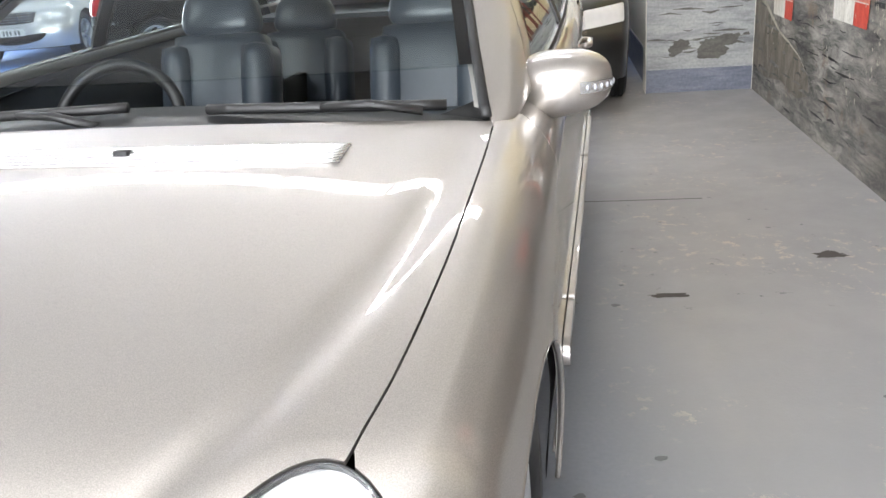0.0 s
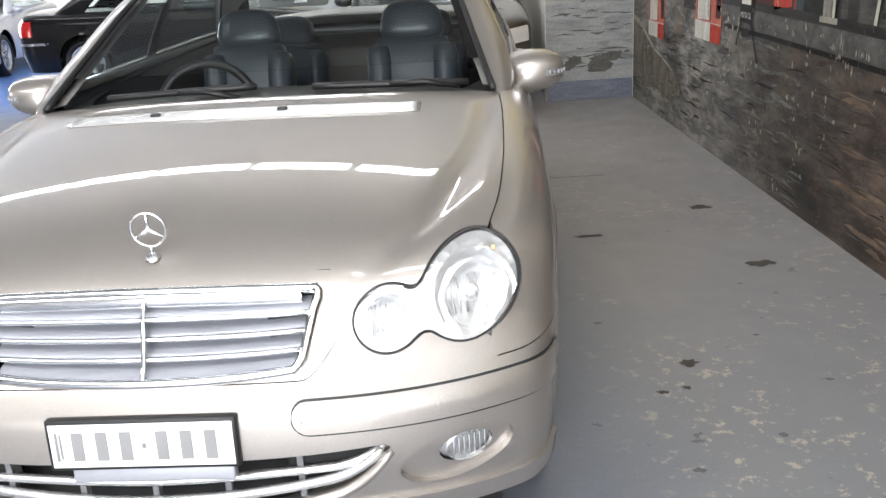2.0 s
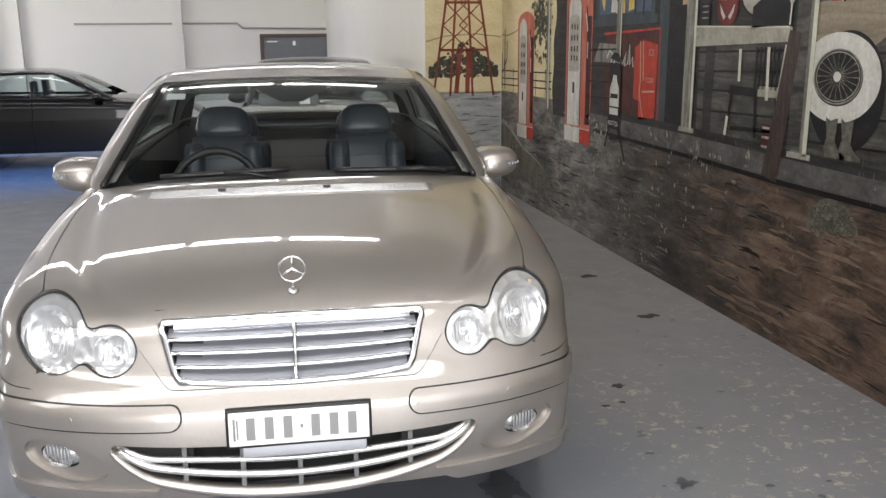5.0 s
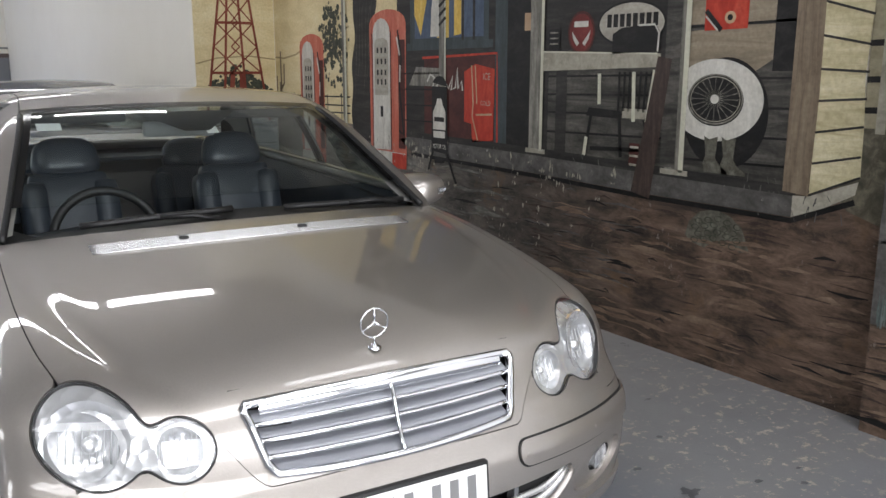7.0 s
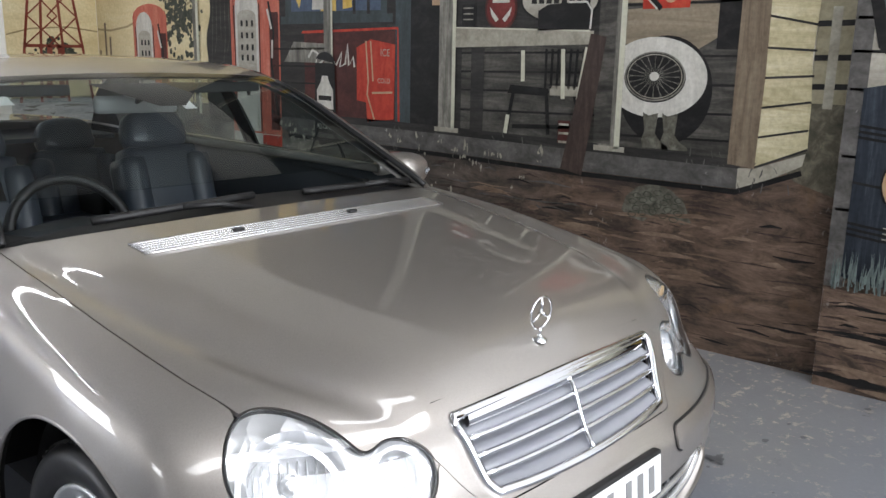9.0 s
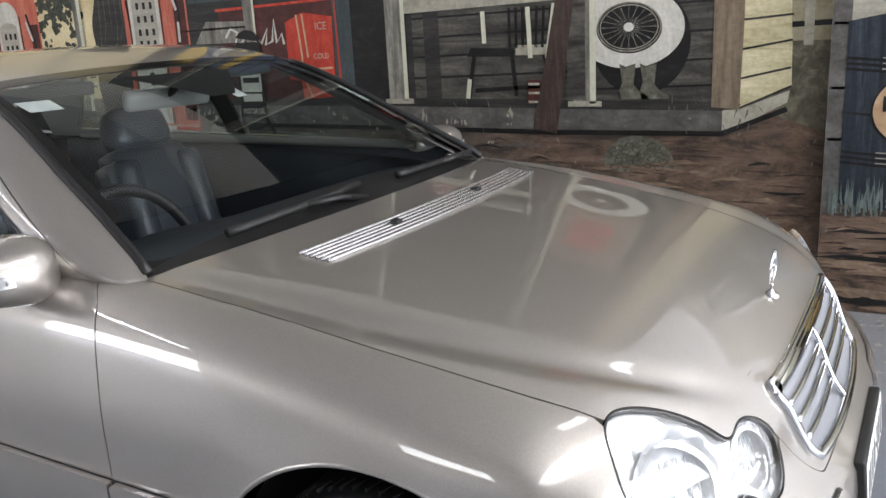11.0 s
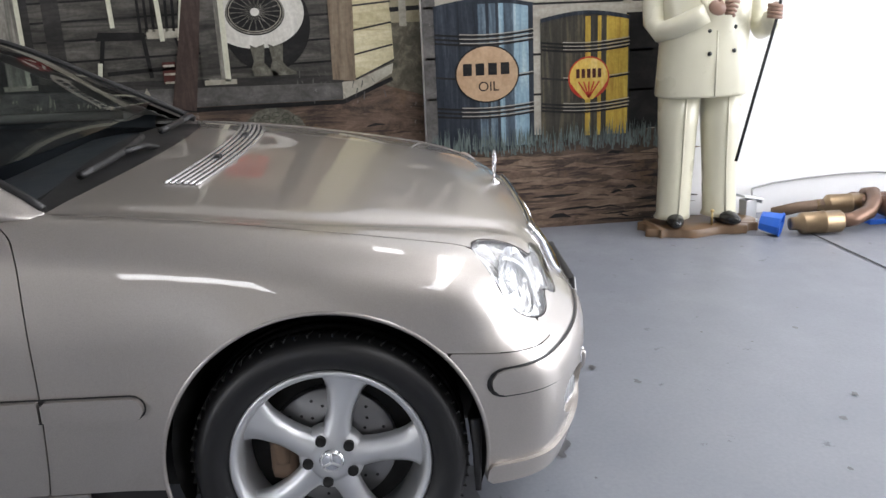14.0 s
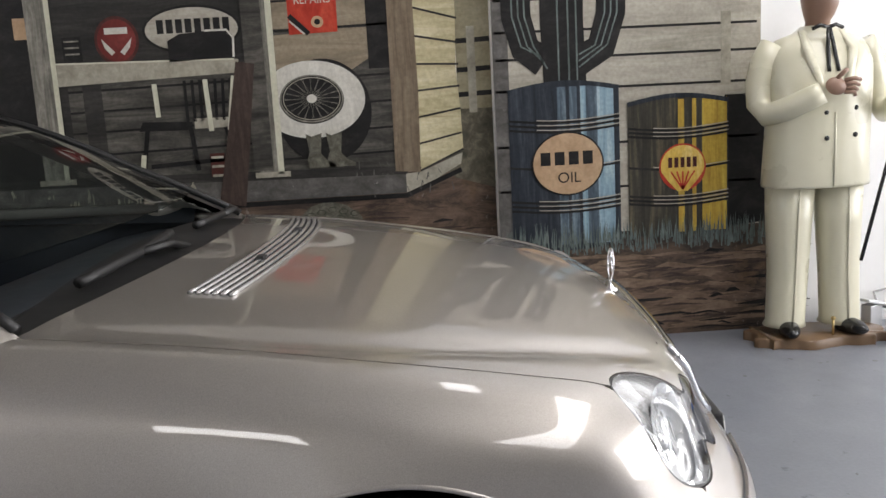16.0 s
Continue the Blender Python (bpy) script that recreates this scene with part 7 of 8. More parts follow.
for k in range(420):
    x = 1.98 + rng.choice((-1, 1)) * min(0.33, abs(rng.gauss(0.16, 0.12)))
    z = 1.12 + rng.random() * (0.34 - 0.75 * abs(x - 1.98))
    r = rng.uniform(0.010, 0.024)
    bm.faces.new([bm.verts.new(FAR(x + r * math.cos(a), z + r * math.sin(a), 0.0012 * (2 + rng.random()))) for a in np.linspace(0, 2 * math.pi, 6, endpoint=False)])
tagged(part("painted_bush", bm, LEAF, far_mural, "dark painted bush", False), kind="stuff")
mast = lambda s, z: 1.98 + s * (0.300 - 0.148 * (z - 0.94))
tower = strokes("painted_tower", [[(mast(s, 0.93), 0.93), (mast(s, 2.4), 2.4)] for s in (-1, -0.45, 0.3, 1)], 0.011, DERRICK, far_mural, "red drilling tower", 4, FAR)
levels = (1.37, 1.60, 1.81, 2.02, 2.22, 2.4)
strokes("tower_brace", [[(mast(s, a), a), (mast(-s * 0.2, b), b)] for a, b in zip(levels, levels[1:]) for s in (1, -1)] + [[(mast(s * 0.2, a), a), (mast(-s, b), b)] for a, b in zip(levels, levels[1:]) for s in (1, -1)], 0.006, DERRICK, tower, "", 5, FAR)
strokes("tower_beam", [[(mast(-1.05, z), z), (mast(1.05, z), z)] for z in (1.37, 1.81, 2.22)], 0.012, DERRICK, tower, "", 5, FAR)
strokes("tower_frame", [[(mast(-0.15, 1.37), 1.37), (mast(-0.25, 0.96), 0.96)], [(mast(0.2, 1.37), 1.37), (mast(0.12, 0.96), 0.96)]], 0.022, DERRICK, tower, "", 5, FAR)
for k, (x, z, r) in enumerate(((1.86, 0.33, 0.085), (1.80, 0.295, 0.05), (2.09, 0.33, 0.12), (2.19, 0.36, 0.075), (2.03, 0.285, 0.07), (2.31, 0.40, 0.03))):
    pts = []
    for a in np.linspace(0, 2 * math.pi, 40, endpoint=False):
        q = 1 + 0.8 * noise.noise(Vector((0.7 * math.cos(a) + 3.3 * k, 0.7 * math.sin(a), 0.7 + k))) + 0.35 * noise.noise(Vector((4 * math.cos(a), 4 * math.sin(a) + k, 2)))
        pts.append((x + r * q * math.cos(a), z + 0.55 * r * q * math.sin(a)))
    flat("painted_stain", pts, SMUDGE, far_mural, "dark smudged stain", 3 + 0.2 * k, FAR)
r = random.Random(12)
bm = bmesh.new()
for k in range(46):
    x, z = r.uniform(1.66, 2.32), 0.22 + 0.74 * r.random()
    w = min(r.uniform(0.02, 0.13), x - 1.61, 2.35 - x)
    add_stroke(bm, [(x - w, z), (x, z + r.uniform(-0.012, 0.012)), (x + w, z + r.uniform(-0.01, 0.01))], lambda u, h=r.uniform(0.003, 0.010): h * (0.2 + 3 * u * (1 - u)), 2 + 0.9 * r.random(), FAR)
tagged(part("ground_streak", bm, SMUDGE, far_mural, "dark level brush streaks", False), kind="stuff")

structure(box("skirting", 1.632, 1.6398, BLOCK_Y + 0.202, 16.99, 0.0, 0.27, BAND), "blue-grey painted skirting band", "skirting")

# earth bank that runs into the corner, and scraped runs down the long wall
BANK = brush("painted_earth_bank", ((0.075, 0.066, 0.052), (0.165, 0.145, 0.115), (0.27, 0.24, 0.195)), (1, 2.5, 1.2), 4.0)
ridge = [(6.18, 0.69), (6.02, 0.67), (5.84, 0.62), (5.66, 0.555), (5.48, 0.495), (5.25, 0.46), (5.0, 0.41), (4.8, 0.33)]
flat("painted_bank", ridge + [(4.75, 0.22), (5.0, 0.16), (5.4, 0.20), (5.8, 0.15), (6.18, 0.18)], BANK, mural, "brown painted earth bank", 2.5)
strokes("bank_edge", [ridge], lambda u: 0.022 * (1.05 - u), PALE, mural, "pale worn edge of the bank", 3.4)
bm = bmesh.new()
for y, z0, z1, dense in ((5.62, 0.30, 0.62, 12), (5.25, 0.03, 0.14, 8), (4.45, 0.42, 0.86, 16), (4.05, 0.25, 0.60, 12), (3.75, 0.45, 0.80, 22), (3.30, 0.05, 0.42, 26), (2.75, 0.10, 0.55, 22), (2.45, 0.35, 0.75, 12), (3.0, 0.02, 0.12, 14)):
    for k in range(dense):
        z, q = r.uniform(z0, z1), 0.003 + 0.010 * r.random() ** 2.5
        x = y + r.gauss(0, 0.05) + 0.04 * math.sin(7 * z + y)
        bm.faces.new([bm.verts.new(EAST(x + q * r.uniform(0.3, 1.5) * math.cos(a), max(0.005, z + q * r.uniform(0.3, 2.2) * math.sin(a)), 0.0012 * (5.1 + 0.8 * r.random()))) for a in np.linspace(0, 2 * math.pi, 9, endpoint=False)])
tagged(part("scraped_paint", bm, PALE, mural, "white scrapes running down the wall", False), kind="stuff")

# ---- statue, exhaust parts and small things ----
SUIT = plain("cream_gloss_paint", (0.60, 0.575, 0.44), 0.28, 0.0, 0.06, 3.0, 0.05, 0.3)
SKIN = plain("brown_painted_plaster", (0.26, 0.155, 0.11), 0.4, 0.0, 0.12, 12)
SHOE = plain("black_gloss_paint", (0.015, 0.015, 0.015), 0.25, 0.0, 0.1)
SLICE = plain("varnished_wood_slice", (0.16, 0.095, 0.05), 0.4, 0.0, 0.35, 14, 0.2)
BRASS = plain("worn_brass", (0.55, 0.42, 0.2), 0.3, 1.0, 0.15)
BRONZE = plain("heat_tinted_steel", (0.30, 0.215, 0.13), 0.38, 0.9, 0.3, 12, 0.1)
COPPER = plain("rust_brown_pipe", (0.19, 0.115, 0.08), 0.42, 0.75, 0.35, 10, 0.1)
DULL = plain("dull_pipe_steel", (0.36, 0.34, 0.31), 0.36, 0.9, 0.2, 10)
ZINC = plain("galvanised_bracket", (0.60, 0.61, 0.62), 0.4, 0.6, 0.12, 9)
BLUE_PLASTIC = plain("blue_plastic", (0.02, 0.14, 0.62), 0.35, 0.0, 0.1)
CABLE = plain("grey_cable", (0.30, 0.30, 0.29), 0.5, 0.0, 0.1)
OIL = plain("oil_stain", (0.10, 0.103, 0.11), 0.30, 0.0, 0.4, 25)
LEAFLET = plain("dry_dirt", (0.07, 0.06, 0.05), 0.8, 0.0, 0.4, 30)


def add_loft(bm, rings, index, n=28, power=2.4, ripple=0.0, seed=0.0):
    """Closed body through level rings (x, y, z, half depth, half width)."""
    made = []
    for cx, cy, cz, rx, ry in rings:
        row = []
        for k in range(n):
            a = 2 * math.pi * k / n
            c, s = math.cos(a), math.sin(a)
            e = (abs(c) ** power + abs(s) ** power) ** (-1 / power)
            w = 1 + ripple * noise.noise(Vector((3 * c + seed, 3 * s, cz * 9)))
            row.append(bm.verts.new((cx + rx * e * c * w, cy + ry * e * s * w, cz)))
        made.append(row)
    faces = [bm.faces.new((p[k], p[(k + 1) % n], q[(k + 1) % n], q[k])) for p, q in zip(made, made[1:]) for k in range(n)]
    faces += [bm.faces.new(made[0][::-1]), bm.faces.new(made[-1])]
    for f in faces:
        f.material_index = index


def paint_new(bm, before, index):
    bm.faces.ensure_lookup_table()
    for f in bm.faces[before:]:
        f.material_index = index


def statue(x, y):
    """Life-size painted figure in a pale double-breasted suit, on a slice of wood."""
    bm = bmesh.new()
    edge = [(x + (0.155 + 0.016 * math.sin(9 * a) + 0.010 * math.sin(17 * a)) * math.copysign(abs(math.cos(a)) ** 0.55, math.cos(a)), y - 0.015 + (0.315 + 0.02 * math.sin(11 * a)) * math.copysign(abs(math.sin(a)) ** 0.6, math.sin(a))) for a in np.linspace(0, 2 * math.pi, 90, endpoint=False)]
    low, high = [[bm.verts.new((px, py, z)) for px, py in edge] for z in (0.001, 0.042)]
    top = [bm.verts.new((x + (px - x) * 0.975, y + (py - y) * 0.985, 0.047)) for px, py in edge]
    for p, q in ((low, high), (high, top)):
        for k in range(90):
            bm.faces.new((p[k], p[(k + 1) % 90], q[(k + 1) % 90], q[k]))
    bm.faces.new(top)
    paint_new(bm, 0, 3)
    for s in (1, -1):
        ly = y + s * 0.125
        n0 = len(bm.faces)
        add_ball(bm, (x - 0.065, ly + s * 0.02, 0.082), (0.125, 0.048, 0.04), Matrix.Rotation(radians(-s * 14), 4, "Z"))
        paint_new(bm, n0, 2)
        add_loft(bm, [(x + 0.005, ly + s * 0.012, 0.085, 0.098, 0.100), (x, ly + s * 0.010, 0.11, 0.088, 0.092), (x, ly, 0.35, 0.092, 0.094), (x + 0.005, ly - s * 0.004, 0.58, 0.100, 0.105), (x + 0.008, ly - s * 0.012, 0.84, 0.118, 0.118)], 0, 28, 2.0, 0.035, s)
        # pressed crease down the front of the leg
        n0 = len(bm.faces)
        add_tube(bm, [(x - 0.088, ly + s * 0.012, 0.09), (x - 0.091, ly, 0.35), (x - 0.099, ly - s * 0.004, 0.6), (x - 0.105, ly - s * 0.01, 0.8)], 0.006, 6)
        paint_new(bm, n0, 0)
    # jacket
    add_loft(bm, [(x, y, 0.758, 0.160, 0.245), (x, y, 0.772, 0.164, 0.248), (x, y, 0.90, 0.160, 0.240), (x - 0.012, y, 1.05, 0.162, 0.236), (x - 0.015, y, 1.20, 0.160, 0.240), (x - 0.008, y, 1.32, 0.142, 0.246), (x, y, 1.395, 0.112, 0.235), (x + 0.005, y, 1.435, 0.085, 0.19), (x + 0.008, y, 1.462, 0.070, 0.11), (x + 0.008, y, 1.49, 0.062, 0.072)], 0, 40, 2.3, 0.02, 3.0)
    n0 = len(bm.faces)
    add_tube(bm, [(x - 0.166, y - 0.01, 0.765), (x - 0.166, y - 0.012, 0.95), (x - 0.178, y - 0.005, 1.10)], 0.0045, 6, False, 0.7)
    for s in (1, -1):
        # lapels and collar
        add_tube(bm, [(x - 0.165, y + s * 0.02, 1.13), (x - 0.160, y + s * 0.075, 1.27), (x - 0.125, y + s * 0.105, 1.38), (x - 0.04, y + s * 0.09, 1.462), (x + 0.05, y + s * 0.05, 1.49)], lambda u: 0.008 + 0.016 * math.sin(math.pi * u), 8, False, 0.5)
    # arms: one bent across the chest, one holding the cane
    add_arm = lambda pts: add_tube(bm, pts, lambda u: 0.066 - 0.018 * u, 18)
    add_arm([(x, y + 0.205, 1.405), (x, y + 0.248, 1.34), (x + 0.005, y + 0.272, 1.24), (x - 0.005, y + 0.272, 1.15), (x - 0.05, y + 0.252, 1.10), (x - 0.115, y + 0.20, 1.12), (x - 0.185, y + 0.11, 1.17), (x - 0.205, y + 0.07, 1.19)])
    add_arm([(x, y - 0.205, 1.405), (x, y - 0.248, 1.34), (x + 0.005, y - 0.278, 1.24), (x - 0.005, y - 0.30, 1.14), (x - 0.06, y - 0.30, 1.09), (x - 0.13, y - 0.295, 1.11), (x - 0.19, y - 0.285, 1.155)])
    paint_new(bm, n0, 0)
    # hands with fingers
    n0 = len(bm.faces)
    add_ball(bm, (x - 0.222, y + 0.02, 1.215), (0.024, 0.048, 0.038), Matrix.Rotation(0.35, 4, "X"))
    for k in range(4):
        add_tube(bm, [(x - 0.228, y - 0.015, 1.238 - 0.017 * k), (x - 0.238, y - 0.055, 1.245 - 0.02 * k), (x - 0.226, y - 0.088 + 0.008 * k, 1.238 - 0.022 * k)], 0.0095, 8)
    add_tube(bm, [(x - 0.228, y + 0.02, 1.245), (x - 0.24, y - 0.005, 1.275), (x - 0.238, y - 0.02, 1.285)], 0.010, 8)
    add_ball(bm, (x - 0.222, y - 0.283, 1.19), (0.036, 0.034, 0.042))
    for k in range(4):
        add_tube(bm, [(x - 0.225, y - 0.245, 1.215 - 0.018 * k), (x - 0.262, y - 0.262, 1.213 - 0.018 * k), (x - 0.255, y - 0.302, 1.208 - 0.018 * k)], 0.010, 8)
    # plain head and neck
    add_loft(bm, [(x + 0.005, y, 1.465, 0.055, 0.058), (x, y, 1.51, 0.052, 0.054), (x - 0.012, y, 1.535, 0.072, 0.064), (x - 0.018, y, 1.58, 0.092, 0.076), (x - 0.012, y, 1.64, 0.096, 0.080), (x, y, 1.70, 0.094, 0.080), (x + 0.006, y, 1.745, 0.070, 0.062), (x + 0.008, y, 1.765, 0.03, 0.028)], 1, 24, 2.0)
    paint_new(bm, n0, 1)
    n0 = len(bm.faces)
    add_ball(bm, (x + 0.02, y, 1.70), (0.092, 0.086, 0.082))
    # string tie, buttons, cane
    for s in (1, -1):
        add_tube(bm, [(x - 0.105, y, 1.475), (x - 0.100, y + s * 0.035, 1.487), (x - 0.095, y + s * 0.07, 1.472)], 0.009, 8)
        add_tube(bm, [(x - 0.108, y + s * 0.004, 1.47), (x - 0.128, y + s * 0.012, 1.40), (x - 0.152, y + s * 0.02, 1.31), (x - 0.163, y + s * 0.022, 1.28)], 0.009, 8)
    for by, bz in ((0.035, 1.10), (0.03, 0.985), (-0.105, 1.115), (-0.105, 0.995)):
        add_ball(bm, (x - 0.171 + 0.9 * by * by, y + by, bz), (0.006, 0.012, 0.012), None, 12, 8)
    add_tube(bm, [(x - 0.245, y - 0.300, 1.255), (x - 0.235, y - 0.295, 1.18), (x - 0.20, y - 0.210, 0.76), (x - 0.175, y - 0.140, 0.415)], 0.0085, 10)
    add_tube(bm, [(x - 0.232, y - 0.268, 1.262), (x - 0.244, y - 0.288, 1.272), (x - 0.246, y - 0.303, 1.252)], 0.0085, 8)
    paint_new(bm, n0, 2)
    n0 = len(bm.faces)
    add_tube(bm, [(x - 0.10, y - 0.055, 0.045), (x - 0.10, y - 0.055, 0.125)], 0.006, 8)
    add_ball(bm, (x - 0.10, y - 0.055, 0.128), (0.012, 0.012, 0.010), None, 10, 8)
    paint_new(bm, n0, 4)
    bmesh.ops.recalc_face_normals(bm, faces=bm.faces)
    ob = part("statue", bm, (SUIT, SKIN, SHOE, SLICE, BRASS))
    return tagged(ob, "life-size statue in a cream suit holding a black cane", "statue")


statue(2.0, -1.175)


def can(bm, a, b, profile, n=28):
    """Turned body along a line; profile rows are (share of the way, radius)."""
    a, b = Vector(a), Vector(b)
    m = Matrix.Translation(a) @ (b - a).to_track_quat("X", "Z").to_matrix().to_4x4()
    add_revolve(bm, [(r, u * (b - a).length) for u, r in profile], m, n)


def exhaust_pipe(label, body, body_mat, bend, bend_mat, r, mouth=None):
    """A catalyst can with its bent pipe, lying on the floor."""
    e = group_of("exhaust_pipe", body[0][:2] + (0,), label, "exhaust pipe", "exhaust parts on the floor")
    bm = bmesh.new()
    can(bm, *body)
    part("canister", bm, body_mat, e, "heat-tinted canister")
    bm = bmesh.new()
    add_tube(bm, bend, r, 18)
    part("pipe", bm, bend_mat, e, "bent brown pipe")
    if mouth:
        bm = bmesh.new()
        can(bm, mouth[0], mouth[1], [(0.0, mouth[2] * 0.86), (0.0, mouth[2]), (0.35, mouth[2] * 1.08), (1.0, mouth[2] * 1.08), (1.0, mouth[2] * 0.5), (0.95, mouth[2] * 0.5), (0.95, 0.0)])
        add_revolve(bm, [(mouth[2] * 0.86, 0.0), (mouth[2] * 0.82, 0.01), (mouth[2] * 0.80, 0.06), (0.0, 0.07)], Matrix.Translation(mouth[0]) @ (Vector(mouth[1]) - Vector(mouth[0])).to_track_quat("X", "Z").to_matrix().to_4x4(), 28)
        part("flange", bm, DULL, e, "round open flange")
    return e


shape = [(0.0, 0.0), (0.0, 0.034), (0.14, 0.036), (0.2, 0.056), (0.24, 0.060), (0.60, 0.060), (0.61, 0.063), (0.64, 0.063), (0.65, 0.060), (0.93, 0.060), (0.98, 0.050), (1.0, 0.036), (1.0, 0.0)]
exhaust_pipe("bronze catalyst canister with a copper-brown bent pipe on the floor", ((1.76, -1.61, 0.063), (1.735, -1.90, 0.066), shape), BRONZE, [(1.737, -1.87, 0.066), (1.745, -1.97, 0.07), (1.79, -2.08, 0.09), (1.87, -2.16, 0.125), (1.95, -2.20, 0.15), (2.02, -2.19, 0.13)], COPPER, 0.040)
exhaust_pipe("brass-coloured canister lying by the wall", ((2.02, -1.90, 0.085), (1.97, -2.20, 0.09), shape), BRONZE, [(2.01, -1.94, 0.09), (2.04, -1.80, 0.075), (2.05, -1.66, 0.05)], RUST, 0.032)
exhaust_pipe("heavy rusty pipe ending in a wide open flange", ((1.90, -2.20, 0.10), (1.75, -2.38, 0.086), [(0.0, 0.0), (0.0, 0.05), (0.2, 0.062), (0.9, 0.066), (1.0, 0.066)]), COPPER, [(1.93, -2.16, 0.10), (2.02, -2.12, 0.11), (2.08, -2.22, 0.09), (2.06, -2.5, 0.08)], COPPER, 0.040, ((1.665, -2.365, 0.092), (1.745, -2.350, 0.090), 0.078))
exhaust_pipe("long dull steel pipe lying along the wall", ((1.98, -2.40, 0.105), (1.90, -2.78, 0.105), [(0.0, 0.0), (0.0, 0.045), (0.05, 0.052), (0.95, 0.052), (1.0, 0.045), (1.0, 0.0)]), BRONZE, [(1.93, -2.70, 0.105), (1.88, -2.82, 0.10), (1.80, -2.95, 0.07), (1.70, -3.05, 0.062)], DULL, 0.060)
for k, (p, q) in enumerate((((1.78, -2.36, 0.03), (1.66, -2.50, 0.012)), ((1.80, -2.46, 0.03), (1.66, -2.62, 0.012)))):
    bm = bmesh.new()
    add_tube(bm, [p, q], 0.011, 10)
    tagged(part("metal_rod", bm, STEEL), "short dark steel rod on the floor", "rod", "metal rods")
bm = bmesh.new()
add_box(bm, 1.83, 1.97, -2.30, -2.12, 0.001, 0.03, 0.006)
tagged(part("blue_strap", bm, BLUE_PLASTIC, smooth=False), "flat blue plastic strap under the pipes", "strap")

# blue cup lying on its side
bm = bmesh.new()
lay = Matrix.Translation((1.80, -1.52, 0.066)) @ Matrix.Scale(0.86, 4) @ Matrix.Rotation(radians(-128), 4, "Z") @ Matrix.Rotation(radians(8), 4, "Y")
add_revolve(bm, [(0.0, -0.06), (0.058, -0.06), (0.062, -0.055), (0.076, 0.06), (0.082, 0.062), (0.082, 0.070), (0.073, 0.070), (0.058, -0.05), (0.0, -0.05)], lay, 8)
tagged(part("plastic_tub", bm, BLUE_PLASTIC, smooth=False), "bright blue plastic tub lying on its side", "tub")


def bracket(x, y, turn):
    e = group_of("metal_bracket", (x, y, 0), "grey galvanised bracket stand with a sloping top", "bracket", "bracket stands")
    m = Matrix.Translation((x, y, 0)) @ Matrix.Rotation(radians(turn), 4, "Z")
    bm = bmesh.new()
    add_box(bm, -0.045, 0.045, -0.055, 0.055, 0.001, 0.012, 0.002, m)
    part("foot_plate", bm, ZINC, e, smooth=False)
    bm = bmesh.new()
    add_box(bm, -0.03, 0.03, -0.04, 0.04, 0.010, 0.130, 0.004, m)
    part("upright", bm, ZINC, e, smooth=False)
    bm = bmesh.new()
    add_box(bm, -0.045, 0.045, -0.075, 0.075, -0.006, 0.008, 0.003, m @ Matrix.Translation((0, 0, 0.142)) @ Matrix.Rotation(radians(14), 4, "X"))
    add_box(bm, -0.045, 0.045, -0.078, -0.070, -0.022, 0.008, 0.002, m @ Matrix.Translation((0, 0, 0.142)) @ Matrix.Rotation(radians(14), 4, "X"))
    part("top_plate", bm, ZINC, e, smooth=False)
    return e


bracket(2.10, -1.53, 20)
bracket(2.08, -2.52, 12)
bm = bmesh.new()
add_tube(bm, [(2.12, -1.56, 0.150), (2.245, -1.62, 0.155), (2.252, -1.75, 0.178), (2.252, -1.95, 0.195), (2.252, -2.2, 0.206), (2.252, -2.4, 0.204), (2.24, -2.6, 0.185), (2.16, -2.7, 0.16)], 0.0055, 8)
tagged(part("cable", bm, CABLE), "thin grey cable along the foot of the white wall", "cable")

# joints cut in the floor, stains and dirt
CUT = plain("floor_joint_dirt", (0.035, 0.036, 0.038), 0.8, 0.0, 0.3, 20)
for a, b, w in (((1.95, -1.722), (-6.0, -2.06), 0.007), ((1.6, 3.60), (-9.9, 3.66), 0.004), ((-2.6, 3.66), (-3.6, 16.9), 0.004)):
    d = (Vector(b) - Vector(a)).normalized()
    q = Vector((-d.y, d.x)) * w
    bm = bmesh.new()
    bm.faces.new([bm.verts.new((*(Vector(p) + s * q), 0.004)) for p, s in ((a, 1), (a, -1), (b, -1), (b, 1))])
    tagged(part("floor_joint", bm, CUT, smooth=False), "dark cut joint in the concrete", "floor joint", "floor joints", kind="structure")


def stain(x, y, rx, ry, seed, mat, label):
    bm = bmesh.new()
    pts = []
    for k in range(44):
        a = 2 * math.pi * k / 44
        r = 1 + 0.75 * noise.noise(Vector((1.7 * math.cos(a) + seed, 1.7 * math.sin(a), seed))) + 0.22 * noise.noise(Vector((5 * math.cos(a), 5 * math.sin(a) + seed, 1.0)))
        pts.append((x + rx * r * math.cos(a), y + ry * r * math.sin(a)))
    bm.faces.new([bm.verts.new((p, q, 0.0042)) for p, q in pts])
    tagged(part("oil_stain", bm, mat, smooth=False), label, "stain", "floor stains", kind="structure")


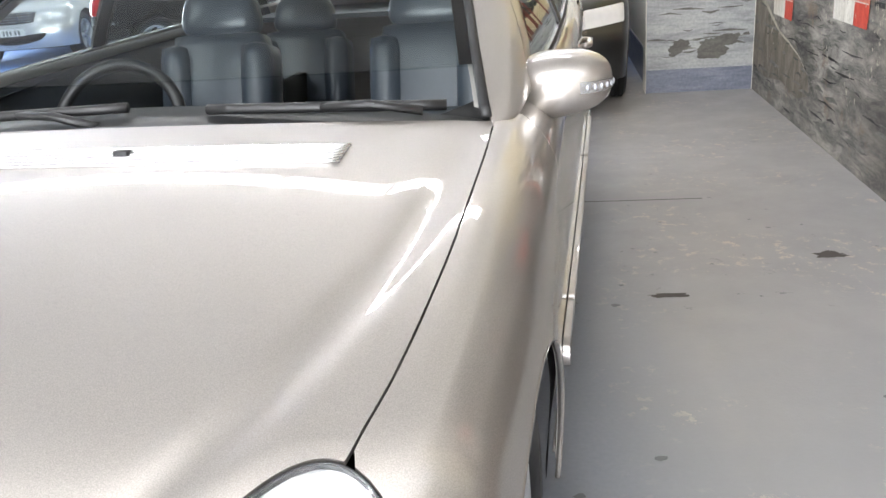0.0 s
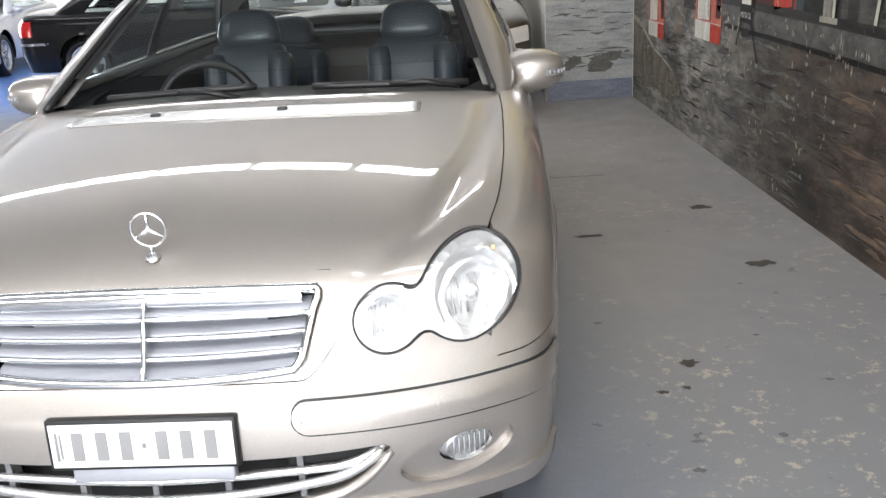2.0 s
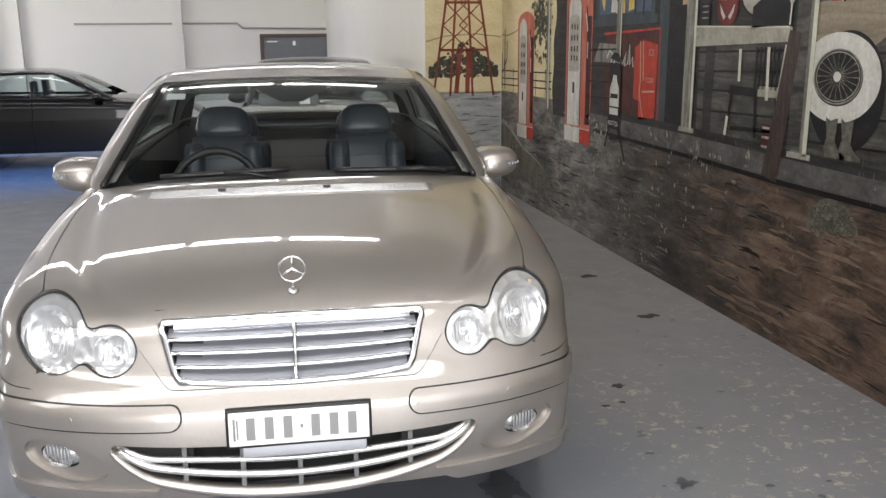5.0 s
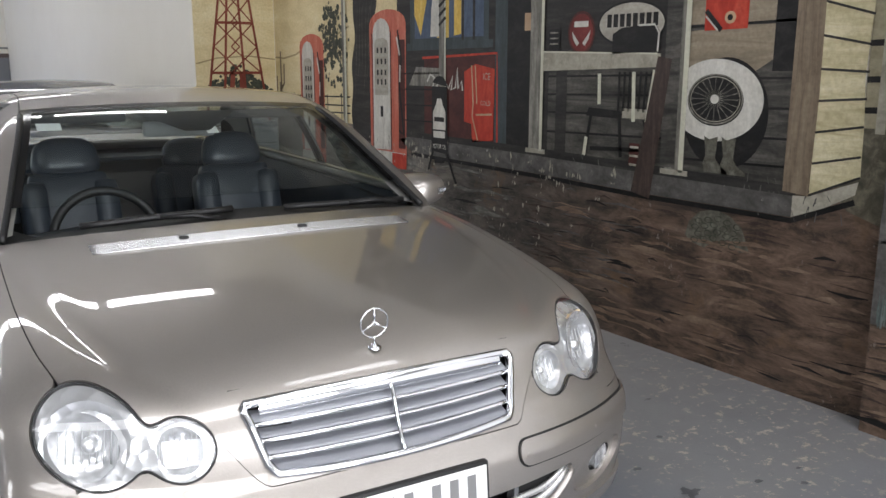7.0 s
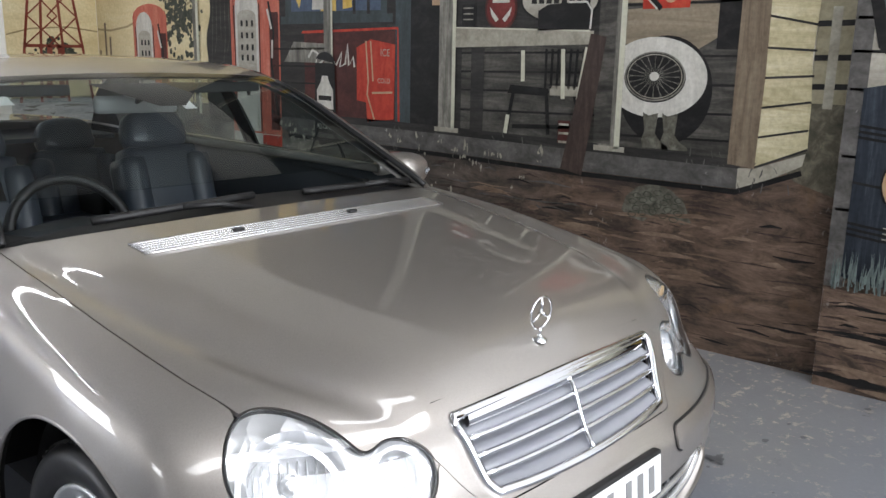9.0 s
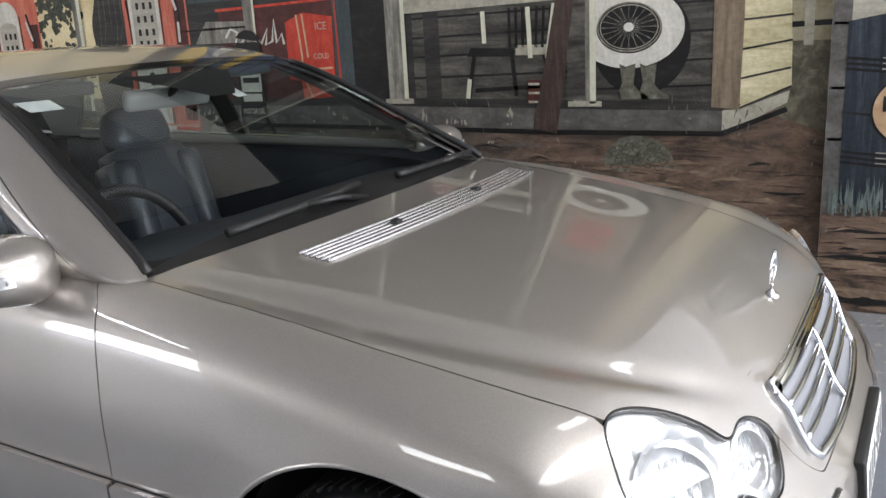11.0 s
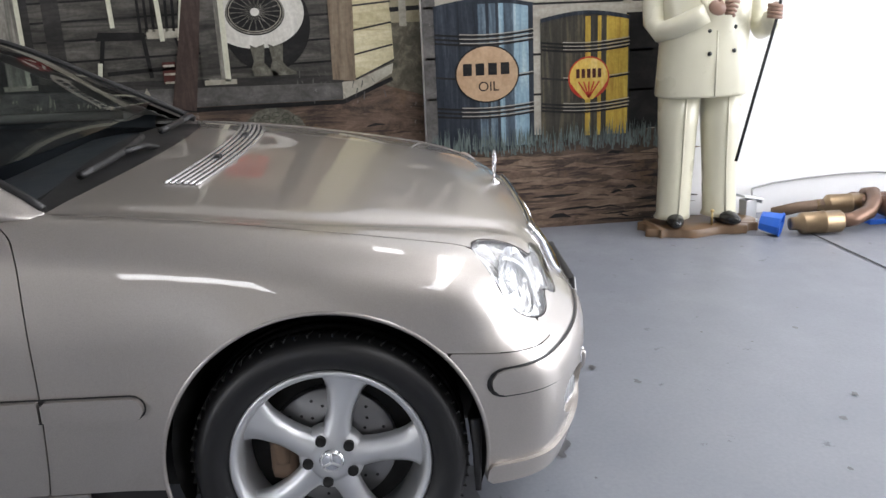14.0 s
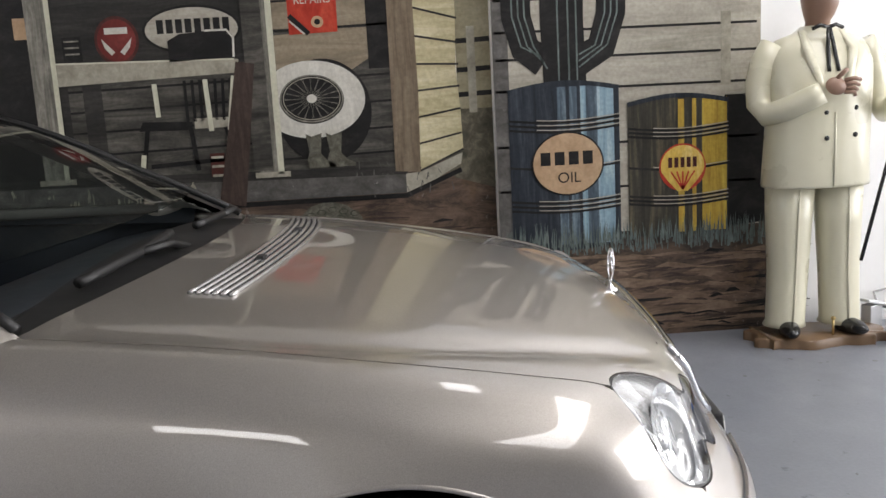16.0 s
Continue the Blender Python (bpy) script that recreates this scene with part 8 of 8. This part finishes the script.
for k, (x, y, rx, ry) in enumerate(((0.69, 0.46, 0.075, 0.085), (-0.40, 0.48, 0.15, 0.05), (-0.24, 0.18, 0.06, 0.04), (-0.10, 0.19, 0.055, 0.035), (0.03, 0.175, 0.085, 0.05), (0.40, 0.22, 0.04, 0.025), (1.28, 0.33, 0.04, 0.03), (-0.875, 0.44, 0.05, 0.035), (0.30, -0.1, 0.02, 0.014), (0.52, 0.10, 0.02, 0.012), (0.15, -0.22, 0.016, 0.012))):
    stain(x, y, rx, ry, 1.7 * k, OIL, "dark oil stain soaked into the floor")
for k, (x, y, rx, ry) in enumerate(((1.405, 1.16, 0.03, 0.02), (1.956, 2.85, 0.07, 0.03), (1.97, 2.015, 0.05, 0.03), (1.31, 2.5, 0.07, 0.02), (1.27, 0.98, 0.02, 0.012), (1.35, 1.0, 0.012, 0.01))):
    stain(x, y, rx, ry, 5 + 2.3 * k, LEAFLET, "dry dark dirt on the floor")
bm = bmesh.new()
spots = random.Random(21)
for k in range(160):
    x, y, r = spots.uniform(-2.5, 2.2), spots.uniform(-2.6, 3.4), spots.choice((0.004, 0.006, 0.009, 0.013))
    bm.faces.new([bm.verts.new((x + r * spots.uniform(0.6, 1.8) * math.cos(a), y + r * spots.uniform(0.6, 1.2) * math.sin(a), 0.0035 + 0.0003 * spots.random())) for a in np.linspace(0, 2 * math.pi, 7, endpoint=False)])
tagged(part("dirt_spots", bm, OIL, smooth=False), "scattered small dark oil drops on the floor", "dirt", kind="stuff")

# back of the hall
for x in (-5.32, -8.57):
    bm = bmesh.new()
    add_box(bm, x - 0.14, x + 0.14, 16.62, 16.65, 0.0, ROOF_Z - 0.002)
    add_box(bm, x - 0.14, x + 0.14, 16.92, 16.95, 0.0, ROOF_Z - 0.002)
    add_box(bm, x - 0.012, x + 0.012, 16.65, 16.92, 0.0, ROOF_Z - 0.002)
    structure(part("column", bm, COLUMN, smooth=False), "dark brown steel column against the back wall", "column")
hatch = group_of("steel_door", (0.98, 17.0, 0.0), "low dark grey steel door in the back wall", "door")
for x0, x1, z0, z1 in ((0.24, 0.32, 0.0, 1.64), (1.64, 1.72, 0.0, 1.64), (0.32, 1.64, 1.56, 1.64)):
    box("door_frame", x0, x1, 16.93, 16.998, z0, z1, COLUMN, hatch)
box("door_leaf", 0.322, 1.638, 16.96, 16.99, 0.01, 1.558, GREY_PLASTIC, hatch, "dark grey door leaf")
box("door_notice", 0.92, 0.98, 16.954, 16.958, 1.40, 1.49, WHITE, hatch, "small white notice")
box("door_bolt", 0.38, 0.60, 16.945, 16.958, 1.47, 1.495, ALLOY, hatch, "bright sliding bolt")
bm = bmesh.new()
add_tube(bm, [(-3.4, 16.97, 1.86), (-0.2, 16.97, 1.86), (-0.1, 16.97, 1.76), (1.75, 16.97, 1.74)], 0.018, 8)
structure(part("wall_conduit", bm, CABLE), "thin grey conduit along the back wall", "conduit")
for x in (-4.5, -1.4, 2.3, 2.6):
    structure(box("wall_rib", x - 0.10, x + 0.10, 16.88, 16.998, 0.0, ROOF_Z - 0.002, CREAM_WALL), "shallow rib in the cream wall", "wall")
